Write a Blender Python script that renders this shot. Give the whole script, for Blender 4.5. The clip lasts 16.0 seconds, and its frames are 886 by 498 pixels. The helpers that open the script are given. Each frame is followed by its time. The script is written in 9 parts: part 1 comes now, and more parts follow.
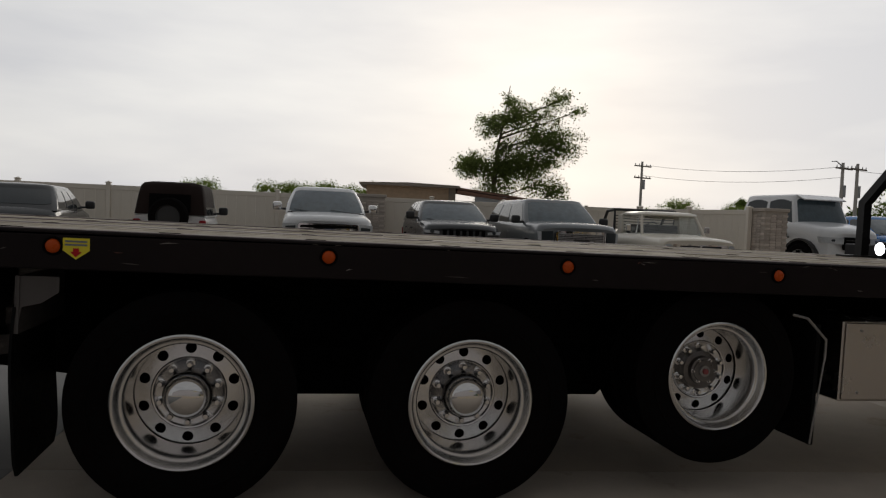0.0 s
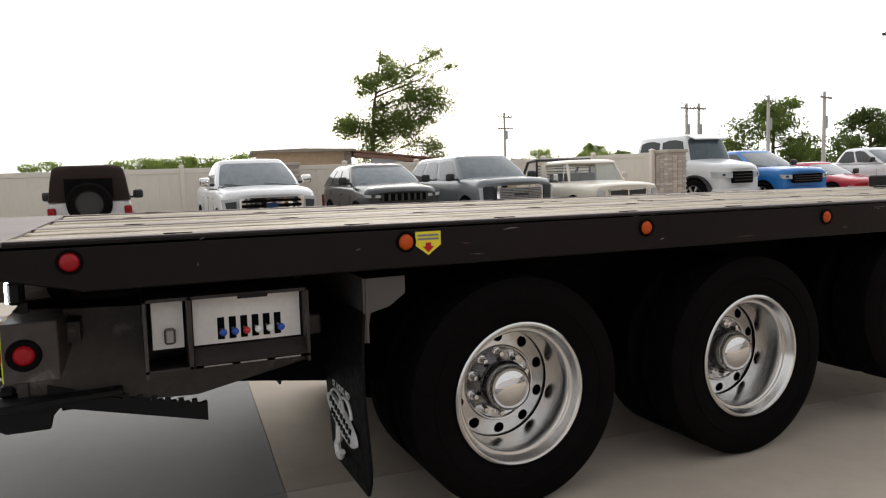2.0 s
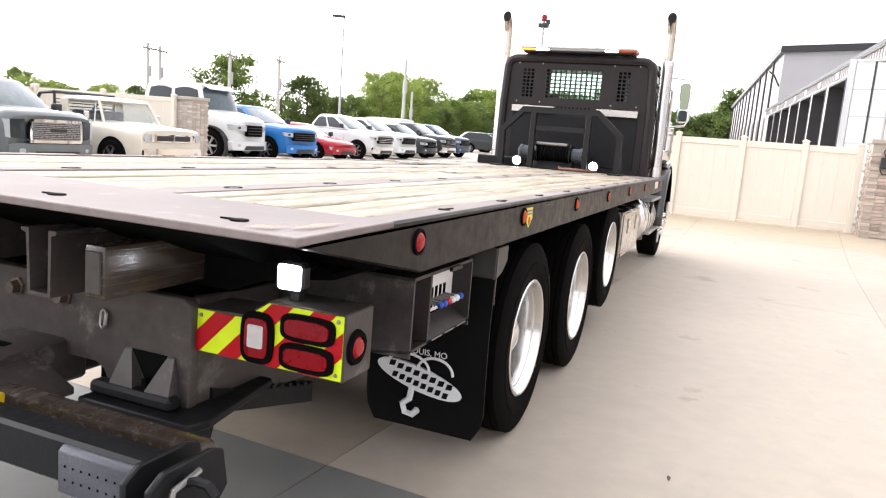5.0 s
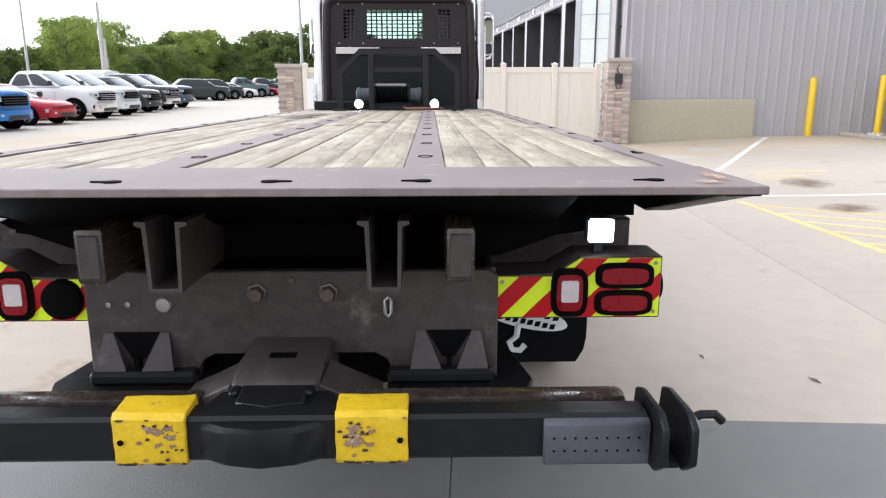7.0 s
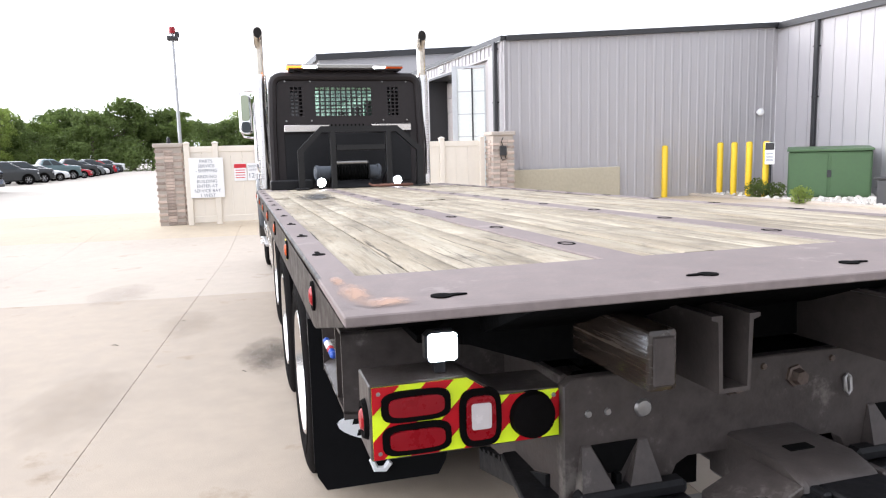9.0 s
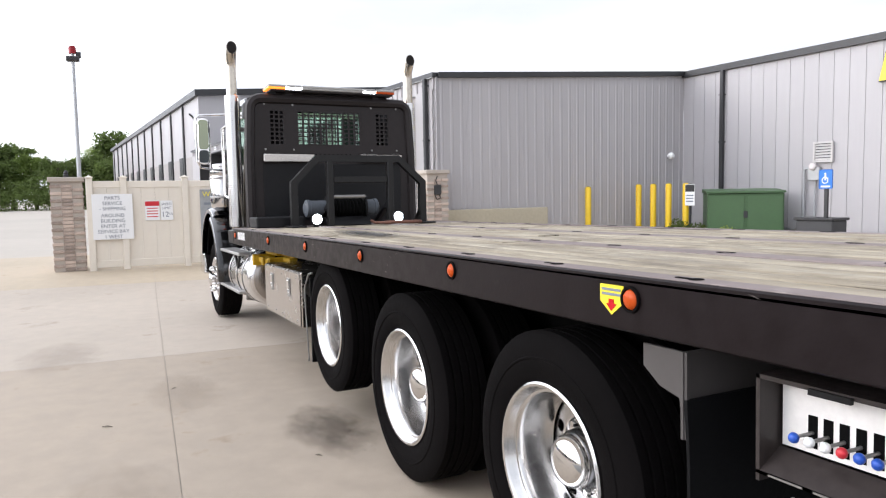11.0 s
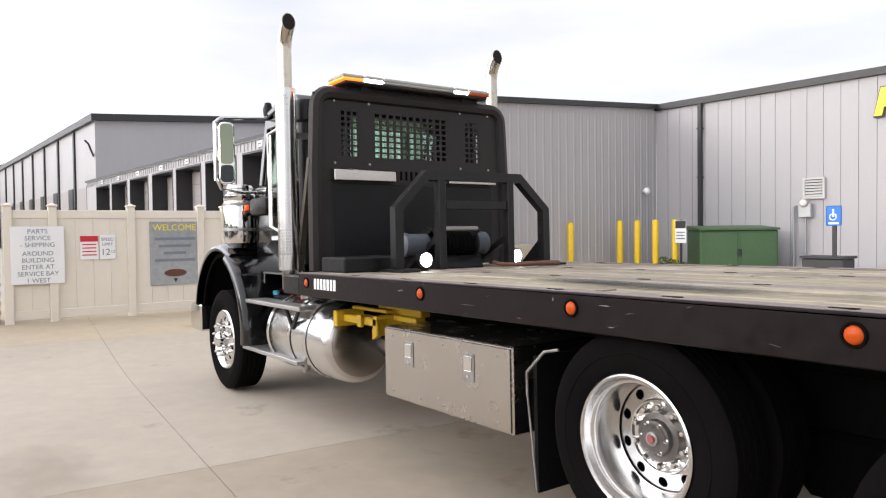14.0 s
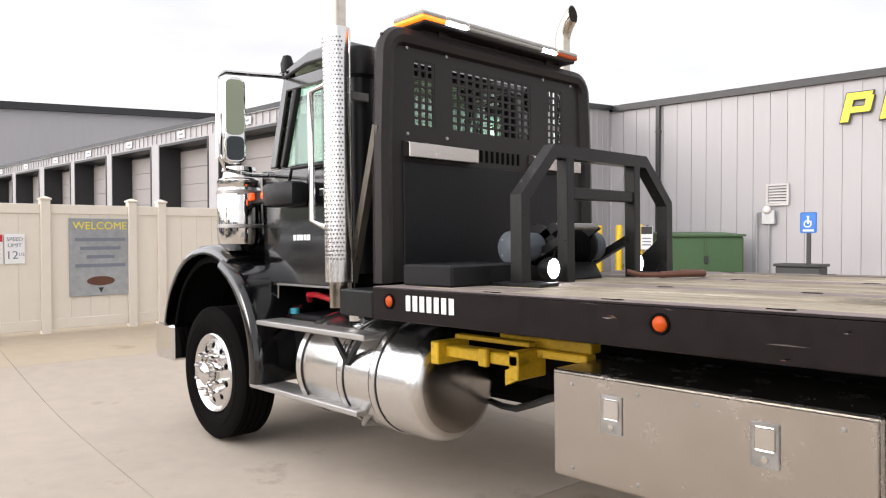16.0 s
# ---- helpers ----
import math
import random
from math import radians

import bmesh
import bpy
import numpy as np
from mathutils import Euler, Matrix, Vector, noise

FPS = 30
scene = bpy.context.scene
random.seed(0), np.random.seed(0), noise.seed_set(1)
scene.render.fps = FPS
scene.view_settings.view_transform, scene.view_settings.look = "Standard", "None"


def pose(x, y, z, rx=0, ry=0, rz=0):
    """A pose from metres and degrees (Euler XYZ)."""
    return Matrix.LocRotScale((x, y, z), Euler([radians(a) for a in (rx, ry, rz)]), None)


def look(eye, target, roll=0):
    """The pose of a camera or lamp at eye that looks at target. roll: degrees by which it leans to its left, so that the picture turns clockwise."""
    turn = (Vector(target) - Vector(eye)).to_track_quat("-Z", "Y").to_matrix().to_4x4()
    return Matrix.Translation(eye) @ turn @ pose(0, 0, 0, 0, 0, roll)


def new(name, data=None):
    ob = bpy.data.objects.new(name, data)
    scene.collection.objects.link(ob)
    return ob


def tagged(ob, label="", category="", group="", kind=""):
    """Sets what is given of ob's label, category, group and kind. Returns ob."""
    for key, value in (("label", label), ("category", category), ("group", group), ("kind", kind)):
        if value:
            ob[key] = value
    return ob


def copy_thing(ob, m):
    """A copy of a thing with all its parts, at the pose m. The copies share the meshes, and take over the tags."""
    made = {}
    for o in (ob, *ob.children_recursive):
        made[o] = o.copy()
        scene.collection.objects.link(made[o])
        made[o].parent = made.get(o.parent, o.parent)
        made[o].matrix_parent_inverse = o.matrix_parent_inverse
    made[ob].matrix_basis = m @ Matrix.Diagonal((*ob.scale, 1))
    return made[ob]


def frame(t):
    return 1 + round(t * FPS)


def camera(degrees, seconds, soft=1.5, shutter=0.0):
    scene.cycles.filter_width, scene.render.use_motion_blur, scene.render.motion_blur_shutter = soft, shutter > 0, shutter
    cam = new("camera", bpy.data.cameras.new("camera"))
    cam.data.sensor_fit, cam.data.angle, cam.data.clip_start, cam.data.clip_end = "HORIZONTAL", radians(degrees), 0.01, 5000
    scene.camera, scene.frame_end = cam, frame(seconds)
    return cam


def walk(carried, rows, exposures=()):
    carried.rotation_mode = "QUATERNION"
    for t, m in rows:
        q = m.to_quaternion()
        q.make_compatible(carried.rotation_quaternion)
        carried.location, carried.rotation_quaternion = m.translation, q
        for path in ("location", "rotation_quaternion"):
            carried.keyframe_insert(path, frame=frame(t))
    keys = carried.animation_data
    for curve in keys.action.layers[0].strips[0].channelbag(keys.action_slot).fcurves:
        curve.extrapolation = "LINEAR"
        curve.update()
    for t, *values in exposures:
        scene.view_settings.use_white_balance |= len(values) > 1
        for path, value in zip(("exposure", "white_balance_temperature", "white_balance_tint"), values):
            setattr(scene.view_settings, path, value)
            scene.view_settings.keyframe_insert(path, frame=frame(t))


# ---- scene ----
cam = camera(63.9, 16.0, soft=1.2)
PATH = [
    (0, (0.34, -0.192, 1.48), (0.756, 1.763, 1.394), 2.3),
    (0.5, (-0.167, -0.071, 1.482), (0.3, 1.867, 1.319), 1.9),
    (1, (-0.64, 0.161, 1.484), (-0.09, 2.07, 1.255), 3.2),
    (1.5, (-1.195, 0.314, 1.529), (-0.521, 2.183, 1.296), -0.3),
    (2, (-1.689, 0.574, 1.541), (-0.884, 2.394, 1.341), -2.1),
    (2.5, (-2.224, 0.798, 1.533), (-1.295, 2.555, 1.305), 2.0),
    (3, (-2.623, 1.028, 1.529), (-1.517, 2.668, 1.235), 0.1),
    (3.5, (-3.046, 1.333, 1.549), (-1.762, 2.825, 1.196), 0.6),
    (4, (-3.404, 1.577, 1.615), (-1.951, 2.889, 1.206), 0.3),
    (4.5, (-3.64, 1.953, 1.655), (-1.948, 2.957, 1.298), 1.3),
    (4.7, (-3.729, 2.105, 1.648), (-1.968, 2.992, 1.311), 3.0),
    (6.8, (-4.333, 3.877, 1.638), (-2.383, 3.879, 1.194), -0.2),
    (7, (-4.314, 4.059, 1.65), (-2.367, 4.025, 1.192), -0.1),
    (7.5, (-4.297, 4.562, 1.643), (-2.358, 4.453, 1.167), 0.3),
    (8, (-4.221, 5.013, 1.656), (-2.285, 4.764, 1.218), -0.4),
    (8.5, (-4.05, 5.518, 1.685), (-2.113, 5.144, 1.357), -2.3),
    (9, (-3.872, 5.97, 1.697), (-1.963, 5.438, 1.43), -1.5),
    (9.2, (-3.751, 6.136, 1.677), (-1.859, 5.54, 1.423), -0.9),
    (11.3, (-2.09, 7.417, 1.61), (-0.33, 6.479, 1.449), 0.2),
    (11.5, (-1.905, 7.506, 1.6), (-0.153, 6.556, 1.43), 1.4),
    (12, (-1.401, 7.672, 1.606), (0.36, 6.734, 1.46), 0.2),
    (12.5, (-0.934, 7.882, 1.599), (0.814, 6.917, 1.481), -0.0),
    (13, (-0.396, 7.966, 1.601), (1.304, 6.918, 1.486), -1.7),
    (13.5, (0.104, 8.066, 1.612), (1.774, 6.969, 1.528), -0.6),
    (14, (0.655, 8.125, 1.605), (2.284, 6.967, 1.55), -0.7),
    (14.5, (1.176, 8.142, 1.606), (2.805, 6.983, 1.558), -0.6),
    (15, (1.711, 8.224, 1.605), (3.27, 6.972, 1.548), -0.6),
    (15.5, (2.252, 8.177, 1.587), (3.76, 6.865, 1.545), -0.1),
    (16, (2.803, 8.215, 1.562), (4.253, 6.838, 1.521), -0.1),
]
EXPOSURES = [(0.0, -2.05, 6500, 10), (0.5, -1.75, 6500, 10), (1.0, -1.1, 6500, 10), (1.5, -0.5, 6500, 10), (2.0, -0.28, 6500, 10), (2.5, -0.17, 6500, 10),
             (3.0, 0.22, 6500, 11), (3.5, 0.68, 6500, 13), (4.5, 0.95, 6450, 13), (7.0, 0.5, 5950, 12), (8.0, 0.72, 5950, 12), (9.0, 0.66, 6000, 13),
             (11.5, 0.12, 6050, 12), (12.5, 0.09, 6150, 12), (14.5, 0.10, 6350, 12), (16.0, 0.17, 6450, 13)]
walk(cam, [(t, look(eye, target, roll)) for t, eye, target, roll in PATH], EXPOSURES)

# ---- world and light ----
SUN_AZ, SUN_EL = radians(70), radians(14)   # low, behind the parked row, veiled by cloud
world = bpy.data.worlds.new("world")
scene.world = world
world.use_nodes = True
wn, wl = world.node_tree.nodes, world.node_tree.links
wn.clear()
w_out = wn.new("ShaderNodeOutputWorld")
w_bg = wn.new("ShaderNodeBackground")
w_sky = wn.new("ShaderNodeTexSky")
w_sky.sky_type = "NISHITA"
w_sky.sun_disc = False
w_sky.sun_elevation = SUN_EL
w_sky.sun_rotation = radians(90) - SUN_AZ
w_sky.dust_density = 3.0
w_geo = wn.new("ShaderNodeTexCoord")
w_noise = wn.new("ShaderNodeTexNoise")
w_noise.inputs["Scale"].default_value = 2.2
w_noise.inputs["Detail"].default_value = 6
w_map = wn.new("ShaderNodeMapping")
w_map.inputs["Scale"].default_value = (1, 1, 4.5)
w_ramp = wn.new("ShaderNodeValToRGB")
w_ramp.color_ramp.elements[0].position = 0.36
w_ramp.color_ramp.elements[0].color = (7.6, 7.65, 7.9, 1)
w_ramp.color_ramp.elements[1].position = 0.66
w_ramp.color_ramp.elements[1].color = (9.6, 9.5, 9.3, 1)
w_mix = wn.new("ShaderNodeMixRGB")
w_mix.inputs[0].default_value = 0.88          # how much of the sky the thin cloud covers
w_dot = wn.new("ShaderNodeVectorMath")
w_dot.operation = "DOT_PRODUCT"
w_dot.inputs[1].default_value = (math.cos(SUN_AZ) * math.cos(SUN_EL), math.sin(SUN_AZ) * math.cos(SUN_EL), math.sin(SUN_EL))
w_glow = wn.new("ShaderNodeMapRange")         # cloud is brighter towards the veiled sun
w_glow.interpolation_type = "SMOOTHSTEP"
w_glow.inputs["From Min"].default_value = 0.0
w_glow.inputs["From Max"].default_value = 1.05
w_glow.inputs["To Min"].default_value = 0.92
w_glow.inputs["To Max"].default_value = 3.2
w_mul = wn.new("ShaderNodeVectorMath")
w_mul.operation = "SCALE"
wl.new(w_geo.outputs["Generated"], w_dot.inputs[0])
wl.new(w_dot.outputs["Value"], w_glow.inputs["Value"])
wl.new(w_geo.outputs["Generated"], w_map.inputs["Vector"])
wl.new(w_map.outputs["Vector"], w_noise.inputs["Vector"])
wl.new(w_noise.outputs["Fac"], w_ramp.inputs["Fac"])
wl.new(w_sky.outputs["Color"], w_mix.inputs[1])
wl.new(w_ramp.outputs["Color"], w_mul.inputs[0])
wl.new(w_glow.outputs["Result"], w_mul.inputs["Scale"])
wl.new(w_mul.outputs["Vector"], w_mix.inputs[2])
wl.new(w_mix.outputs["Color"], w_bg.inputs["Color"])
w_bg.inputs["Strength"].default_value = 0.13
wl.new(w_bg.outputs["Background"], w_out.inputs["Surface"])
sun = new("sun", bpy.data.lights.new("sun", "SUN"))
sun.data.energy, sun.data.angle, sun.data.color = 0.7, radians(16), (1.0, 0.93, 0.83)
sun.matrix_world = look((0, 0, 0), (-math.cos(SUN_AZ) * math.cos(SUN_EL), -math.sin(SUN_AZ) * math.cos(SUN_EL), -math.sin(SUN_EL)))


# ---- materials ----
def mat(name, color, rough=0.5, metal=0.0, var=0.15, scale=6.0, bump=0.0, bump_scale=60.0, second=None, coat=0.0,
        emit=None, power=0.0, stretch=(1, 1, 1), spots=0.0, vary=0.0, rough_var=0.1, spec=0.5, translucent=0.0):
    """Base colour with broad and fine variation, roughness variation and fine relief; second is the colour of wear or stains."""
    m = bpy.data.materials.new(name)
    m.use_nodes = True
    nt = m.node_tree
    n, l = nt.nodes, nt.links
    b = n["Principled BSDF"]
    b.inputs["Metallic"].default_value = metal
    b.inputs["Roughness"].default_value = rough
    b.inputs["Coat Weight"].default_value = coat
    b.inputs["Coat Roughness"].default_value = 0.06
    b.inputs["Specular IOR Level"].default_value = spec
    tc = n.new("ShaderNodeTexCoord")
    mp = n.new("ShaderNodeMapping")
    mp.inputs["Scale"].default_value = stretch
    l.new(tc.outputs["Object"], mp.inputs["Vector"])
    big = n.new("ShaderNodeTexNoise")
    big.inputs["Scale"].default_value = scale * 0.25
    big.inputs["Detail"].default_value = 4
    fine = n.new("ShaderNodeTexNoise")
    fine.inputs["Scale"].default_value = scale * 4
    fine.inputs["Detail"].default_value = 6
    fine.inputs["Roughness"].default_value = 0.65
    for t in (big, fine):
        l.new(mp.outputs["Vector"], t.inputs["Vector"])
    add = n.new("ShaderNodeMath")
    add.operation = "ADD"
    l.new(big.outputs["Fac"], add.inputs[0])
    l.new(fine.outputs["Fac"], add.inputs[1])
    src = add.outputs[0]
    if vary:
        inf = n.new("ShaderNodeObjectInfo")
        mul = n.new("ShaderNodeMath")
        mul.operation = "MULTIPLY_ADD"
        mul.inputs[1].default_value = vary
        l.new(inf.outputs["Random"], mul.inputs[0])
        l.new(src, mul.inputs[2])
        sub = n.new("ShaderNodeMath")
        sub.operation = "SUBTRACT"
        sub.inputs[1].default_value = vary * 0.5
        l.new(mul.outputs[0], sub.inputs[0])
        src = sub.outputs[0]
    rng = n.new("ShaderNodeMapRange")
    rng.inputs["From Min"].default_value = 0.65
    rng.inputs["From Max"].default_value = 1.35
    l.new(src, rng.inputs["Value"])
    mix = n.new("ShaderNodeMixRGB")
    lo = [max(0, c * (1 - var)) for c in color]
    hi = [min(1, c * (1 + var)) for c in color]
    mix.inputs[1].default_value = (*lo, 1)
    mix.inputs[2].default_value = (*hi, 1)
    l.new(rng.outputs["Result"], mix.inputs[0])
    out = mix.outputs[0]
    if second:
        st = n.new("ShaderNodeTexNoise")
        st.inputs["Scale"].default_value = scale
        st.inputs["Detail"].default_value = 8
        st.inputs["Roughness"].default_value = 0.7
        l.new(mp.outputs["Vector"], st.inputs["Vector"])
        rm = n.new("ShaderNodeMapRange")
        rm.inputs["From Min"].default_value = 0.62 - spots
        rm.inputs["From Max"].default_value = 0.70 - spots * 0.6
        l.new(st.outputs["Fac"], rm.inputs["Value"])
        m2 = n.new("ShaderNodeMixRGB")
        m2.inputs[2].default_value = (*second, 1)
        l.new(rm.outputs["Result"], m2.inputs[0])
        l.new(out, m2.inputs[1])
        out = m2.outputs[0]
    l.new(out, b.inputs["Base Color"])
    if translucent:
        tr_ = n.new("ShaderNodeBsdfTranslucent")
        mx_ = n.new("ShaderNodeMixShader")
        mx_.inputs[0].default_value = translucent
        l.new(out, tr_.inputs["Color"])
        l.new(b.outputs[0], mx_.inputs[1])
        l.new(tr_.outputs[0], mx_.inputs[2])
        l.new(mx_.outputs[0], n["Material Output"].inputs["Surface"])
    rr = n.new("ShaderNodeMapRange")
    rr.inputs["From Min"].default_value = 0.3
    rr.inputs["From Max"].default_value = 0.7
    rr.inputs["To Min"].default_value = max(0.02, rough - rough_var)
    rr.inputs["To Max"].default_value = min(1, rough + rough_var)
    l.new(fine.outputs["Fac"], rr.inputs["Value"])
    l.new(rr.outputs["Result"], b.inputs["Roughness"])
    if bump:
        bt = n.new("ShaderNodeTexNoise")
        bt.inputs["Scale"].default_value = bump_scale
        bt.inputs["Detail"].default_value = 5
        l.new(mp.outputs["Vector"], bt.inputs["Vector"])
        bn = n.new("ShaderNodeBump")
        bn.inputs["Strength"].default_value = bump
        bn.inputs["Distance"].default_value = 0.01
        l.new(bt.outputs["Fac"], bn.inputs["Height"])
        l.new(bn.outputs["Normal"], b.inputs["Normal"])
    if emit:
        b.inputs["Emission Color"].default_value = (*emit, 1)
        b.inputs["Emission Strength"].default_value = power
    return m


CABBLACK = mat("black_cab_paint", (0.004, 0.004, 0.0045), 0.14, var=0.2, coat=0.8, rough_var=0.03)
SATIN = mat("satin_black", (0.009, 0.009, 0.010), 0.42, var=0.3, scale=5, bump=0.1, spec=0.22)
FRAME = mat("grey_frame_paint", (0.060, 0.050, 0.046), 0.45, var=0.4, scale=5, second=(0.14, 0.125, 0.112), spots=0.03, bump=0.12, spec=0.3)
# near-black for the grimy underside, and for shade painted into holes and recesses
GRIMESHADE = mat("grime_and_shade_black", (0.005, 0.005, 0.005), 0.85, var=0.4, scale=6, bump=0.2, spec=0.02)
RAILP = mat("bed_rail_paint", (0.0092, 0.0060, 0.0064), 0.38, var=0.25, scale=4, second=(0.02, 0.016, 0.015), spots=-0.05, bump=0.05, spec=0.14)
DECKSTEEL = mat("worn_deck_steel", (0.208, 0.172, 0.163), 0.62, spec=0.12, var=0.25, scale=4, second=(0.29, 0.25, 0.235), spots=0.02, bump=0.15)
GUARD = mat("worn_guard_paint", (0.0205, 0.0165, 0.0165), 0.45, var=0.25, scale=5, bump=0.1, spec=0.25)
SCUFFED = mat("scuffed_black", (0.010, 0.0095, 0.0095), 0.36, var=0.3, scale=9, second=(0.22, 0.205, 0.195), spots=-0.045, bump=0.1, spec=0.3)
RUBBER = mat("tyre_rubber", (0.0046, 0.0040, 0.0040), 0.82, var=0.35, scale=8, bump=0.15, bump_scale=90, spec=0.035)
FLAP = mat("mudflap_rubber", (0.006, 0.006, 0.0065), 0.55, var=0.2, bump=0.1, spec=0.07)
ALLOY = mat("polished_aluminium", (0.70, 0.69, 0.68), 0.22, metal=1.0, var=0.05, scale=10, rough_var=0.05)
CHROME = mat("chrome", (0.74, 0.73, 0.72), 0.06, metal=1.0, var=0.03, rough_var=0.02)
BRUSHED = mat("brushed_aluminium", (0.52, 0.485, 0.45), 0.25, metal=1.0, var=0.035, scale=1.2, rough_var=0.05)
TREAD = mat("mill_aluminium", (0.42, 0.41, 0.40), 0.45, metal=0.9, var=0.1, scale=12, bump=0.15)
STEEL = mat("bare_steel", (0.34, 0.33, 0.32), 0.4, metal=0.8, var=0.2, second=(0.2, 0.13, 0.09), spots=-0.03)
DULLAL = mat("dull_aluminium", (0.085, 0.077, 0.074), 0.5, metal=0.2, var=0.12, scale=3, spec=0.3)
WORNBEAM = mat("worn_dark_beam", (0.040, 0.029, 0.022), 0.24, var=0.5, scale=7, stretch=(0.12, 1, 2.2), second=(0.13, 0.098, 0.072), spots=0.01, bump=0.12, spec=0.6)
YELLOWP = mat("worn_yellow_paint", (0.62, 0.41, 0.012), 0.42, var=0.2, scale=14, second=(0.16, 0.10, 0.05), spots=-0.015, bump=0.2, spec=0.3)
# darker than YELLOWP, with brown spots
ARMY = mat("dark_yellow_paint", (0.44, 0.275, 0.012), 0.45, var=0.3, scale=10, second=(0.12, 0.08, 0.03), spots=0.03, bump=0.2, spec=0.3)
CHIP = mat("chipped_brown_primer", (0.24, 0.15, 0.085), 0.75, var=0.5, scale=30, second=(0.50, 0.42, 0.34), spots=0.06, bump=0.4)
LIMEP = mat("lime_reflective", (0.74, 0.93, 0.008), 0.4, var=0.06)
REDREF = mat("red_reflective", (0.46, 0.003, 0.010), 0.4, var=0.08, spec=0.3)
REDLENS = mat("red_lens", (0.24, 0.004, 0.009), 0.3, var=0.1, spec=0.3)
REDLIT = mat("lit_red_lens", (0.23, 0.005, 0.008), 0.3, var=0.05, spec=0.3, emit=(1.0, 0.02, 0.03), power=0.05)
AMBER = mat("amber_lens", (0.40, 0.056, 0.006), 0.3, var=0.08, spec=0.2, emit=(1.0, 0.15, 0.01), power=0.05)
AMBERLIT = mat("lit_amber_beacon", (0.85, 0.35, 0.04), 0.25, emit=(1.0, 0.20, 0.015), power=1.6)
AMBERGLOW = mat("glowing_amber_lens", (0.80, 0.10, 0.01), 0.25, emit=(1.0, 0.10, 0.01), power=0.6)
BARLENS = mat("grey_lens_cover", (0.30, 0.29, 0.27), 0.2, var=0.1, coat=0.3)
PIPE = mat("weathered_stack_chrome", (0.52, 0.47, 0.40), 0.14, metal=1.0, var=0.2, scale=4, second=(0.30, 0.26, 0.21))
LED = mat("lit_white_lamp", (0.95, 0.95, 0.97), 0.3, emit=(0.95, 0.97, 1.0), power=16.0)
WHITELENS = mat("white_lens", (0.62, 0.57, 0.56), 0.25, var=0.06, coat=0.4)
WHITEP = mat("white_paint", (0.78, 0.78, 0.77), 0.3, var=0.05, coat=0.3)
VINYL = mat("cream_vinyl", (0.72, 0.66, 0.57), 0.5, var=0.05, scale=1.2, second=(0.62, 0.56, 0.47), spots=-0.05, vary=0.15)
CONCRETE = mat("pale_concrete", (0.405, 0.348, 0.287), 0.82, var=0.13, scale=1.3, second=(0.32, 0.268, 0.215), spots=0.02,
               bump=0.25, bump_scale=120, vary=0.22)
DARKCON = mat("older_concrete", (0.178, 0.174, 0.166), 0.85, var=0.16, scale=1.3, second=(0.155, 0.148, 0.138), bump=0.25, bump_scale=120)
BROWNCON = mat("brown_concrete", (0.350, 0.291, 0.228), 0.82, var=0.16, scale=1.1, second=(0.265, 0.208, 0.152), spots=0.03,
               bump=0.25, bump_scale=120)
TANCON = mat("tan_concrete", (0.43, 0.356, 0.262), 0.82, var=0.13, scale=1.3, second=(0.35, 0.28, 0.2), spots=0.02,
             bump=0.25, bump_scale=120)
GROUNDM = mat("lot_concrete", (0.41, 0.37, 0.32), 0.85, var=0.10, scale=0.5, second=(0.34, 0.31, 0.27), spots=-0.04, bump=0.2)
BRICK = mat("tumbled_brick", (0.40, 0.32, 0.27), 0.85, var=0.35, scale=14, vary=0.9, bump=0.4, second=(0.47, 0.41, 0.36), spots=0.02)
MORTAR = mat("mortar", (0.42, 0.37, 0.32), 0.9, var=0.1, bump=0.3)
SIDING = mat("grey_metal_siding", (0.385, 0.37, 0.378), 0.48, metal=0.0, var=0.05, scale=1.0, vary=0.25, stretch=(1, 1, 0.2))
DARKTRIM = mat("dark_metal_trim", (0.022, 0.022, 0.024), 0.45, var=0.2)
DOORGREY = mat("roller_door", (0.33, 0.305, 0.295), 0.55, var=0.1, scale=2)
TAN = mat("tan_masonry", (0.43, 0.385, 0.29), 0.85, var=0.12, scale=3, bump=0.3)
SAFETY = mat("safety_yellow", (0.75, 0.50, 0.01), 0.4, var=0.06, scale=3)
GREENBOX = mat("green_enclosure", (0.055, 0.11, 0.045), 0.5, var=0.12, scale=3)
SIGNW = mat("sign_white", (0.80, 0.80, 0.80), 0.4, var=0.03)
INK = mat("sign_ink", (0.17, 0.19, 0.23), 0.6, var=0.1)
SIGNRED = mat("sign_red", (0.55, 0.02, 0.03), 0.4, var=0.05)
SIGNBLUE = mat("sign_blue", (0.02, 0.16, 0.55), 0.4, var=0.05)
BANNER = mat("grey_banner", (0.30, 0.31, 0.32), 0.45, var=0.25, scale=2.5)
LIMEY = mat("yellow_letter", (0.78, 0.66, 0.03), 0.4, var=0.05)
LEAF = mat("leaf", (0.15, 0.205, 0.05), 0.6, var=0.45, scale=1.2, translucent=0.55, spec=0.2)
LEAF2 = mat("light_leaf", (0.24, 0.31, 0.075), 0.6, var=0.4, scale=1.2, translucent=0.55, spec=0.2)
LEAF3 = mat("dark_leaf", (0.125, 0.17, 0.05), 0.6, var=0.45, scale=1.2, translucent=0.5, spec=0.2)
BARK = mat("bark", (0.10, 0.08, 0.06), 0.9, var=0.3, bump=0.5)
TIMBER = mat("grey_timber", (0.24, 0.21, 0.18), 0.85, var=0.2, stretch=(1, 1, 0.1), bump=0.3)
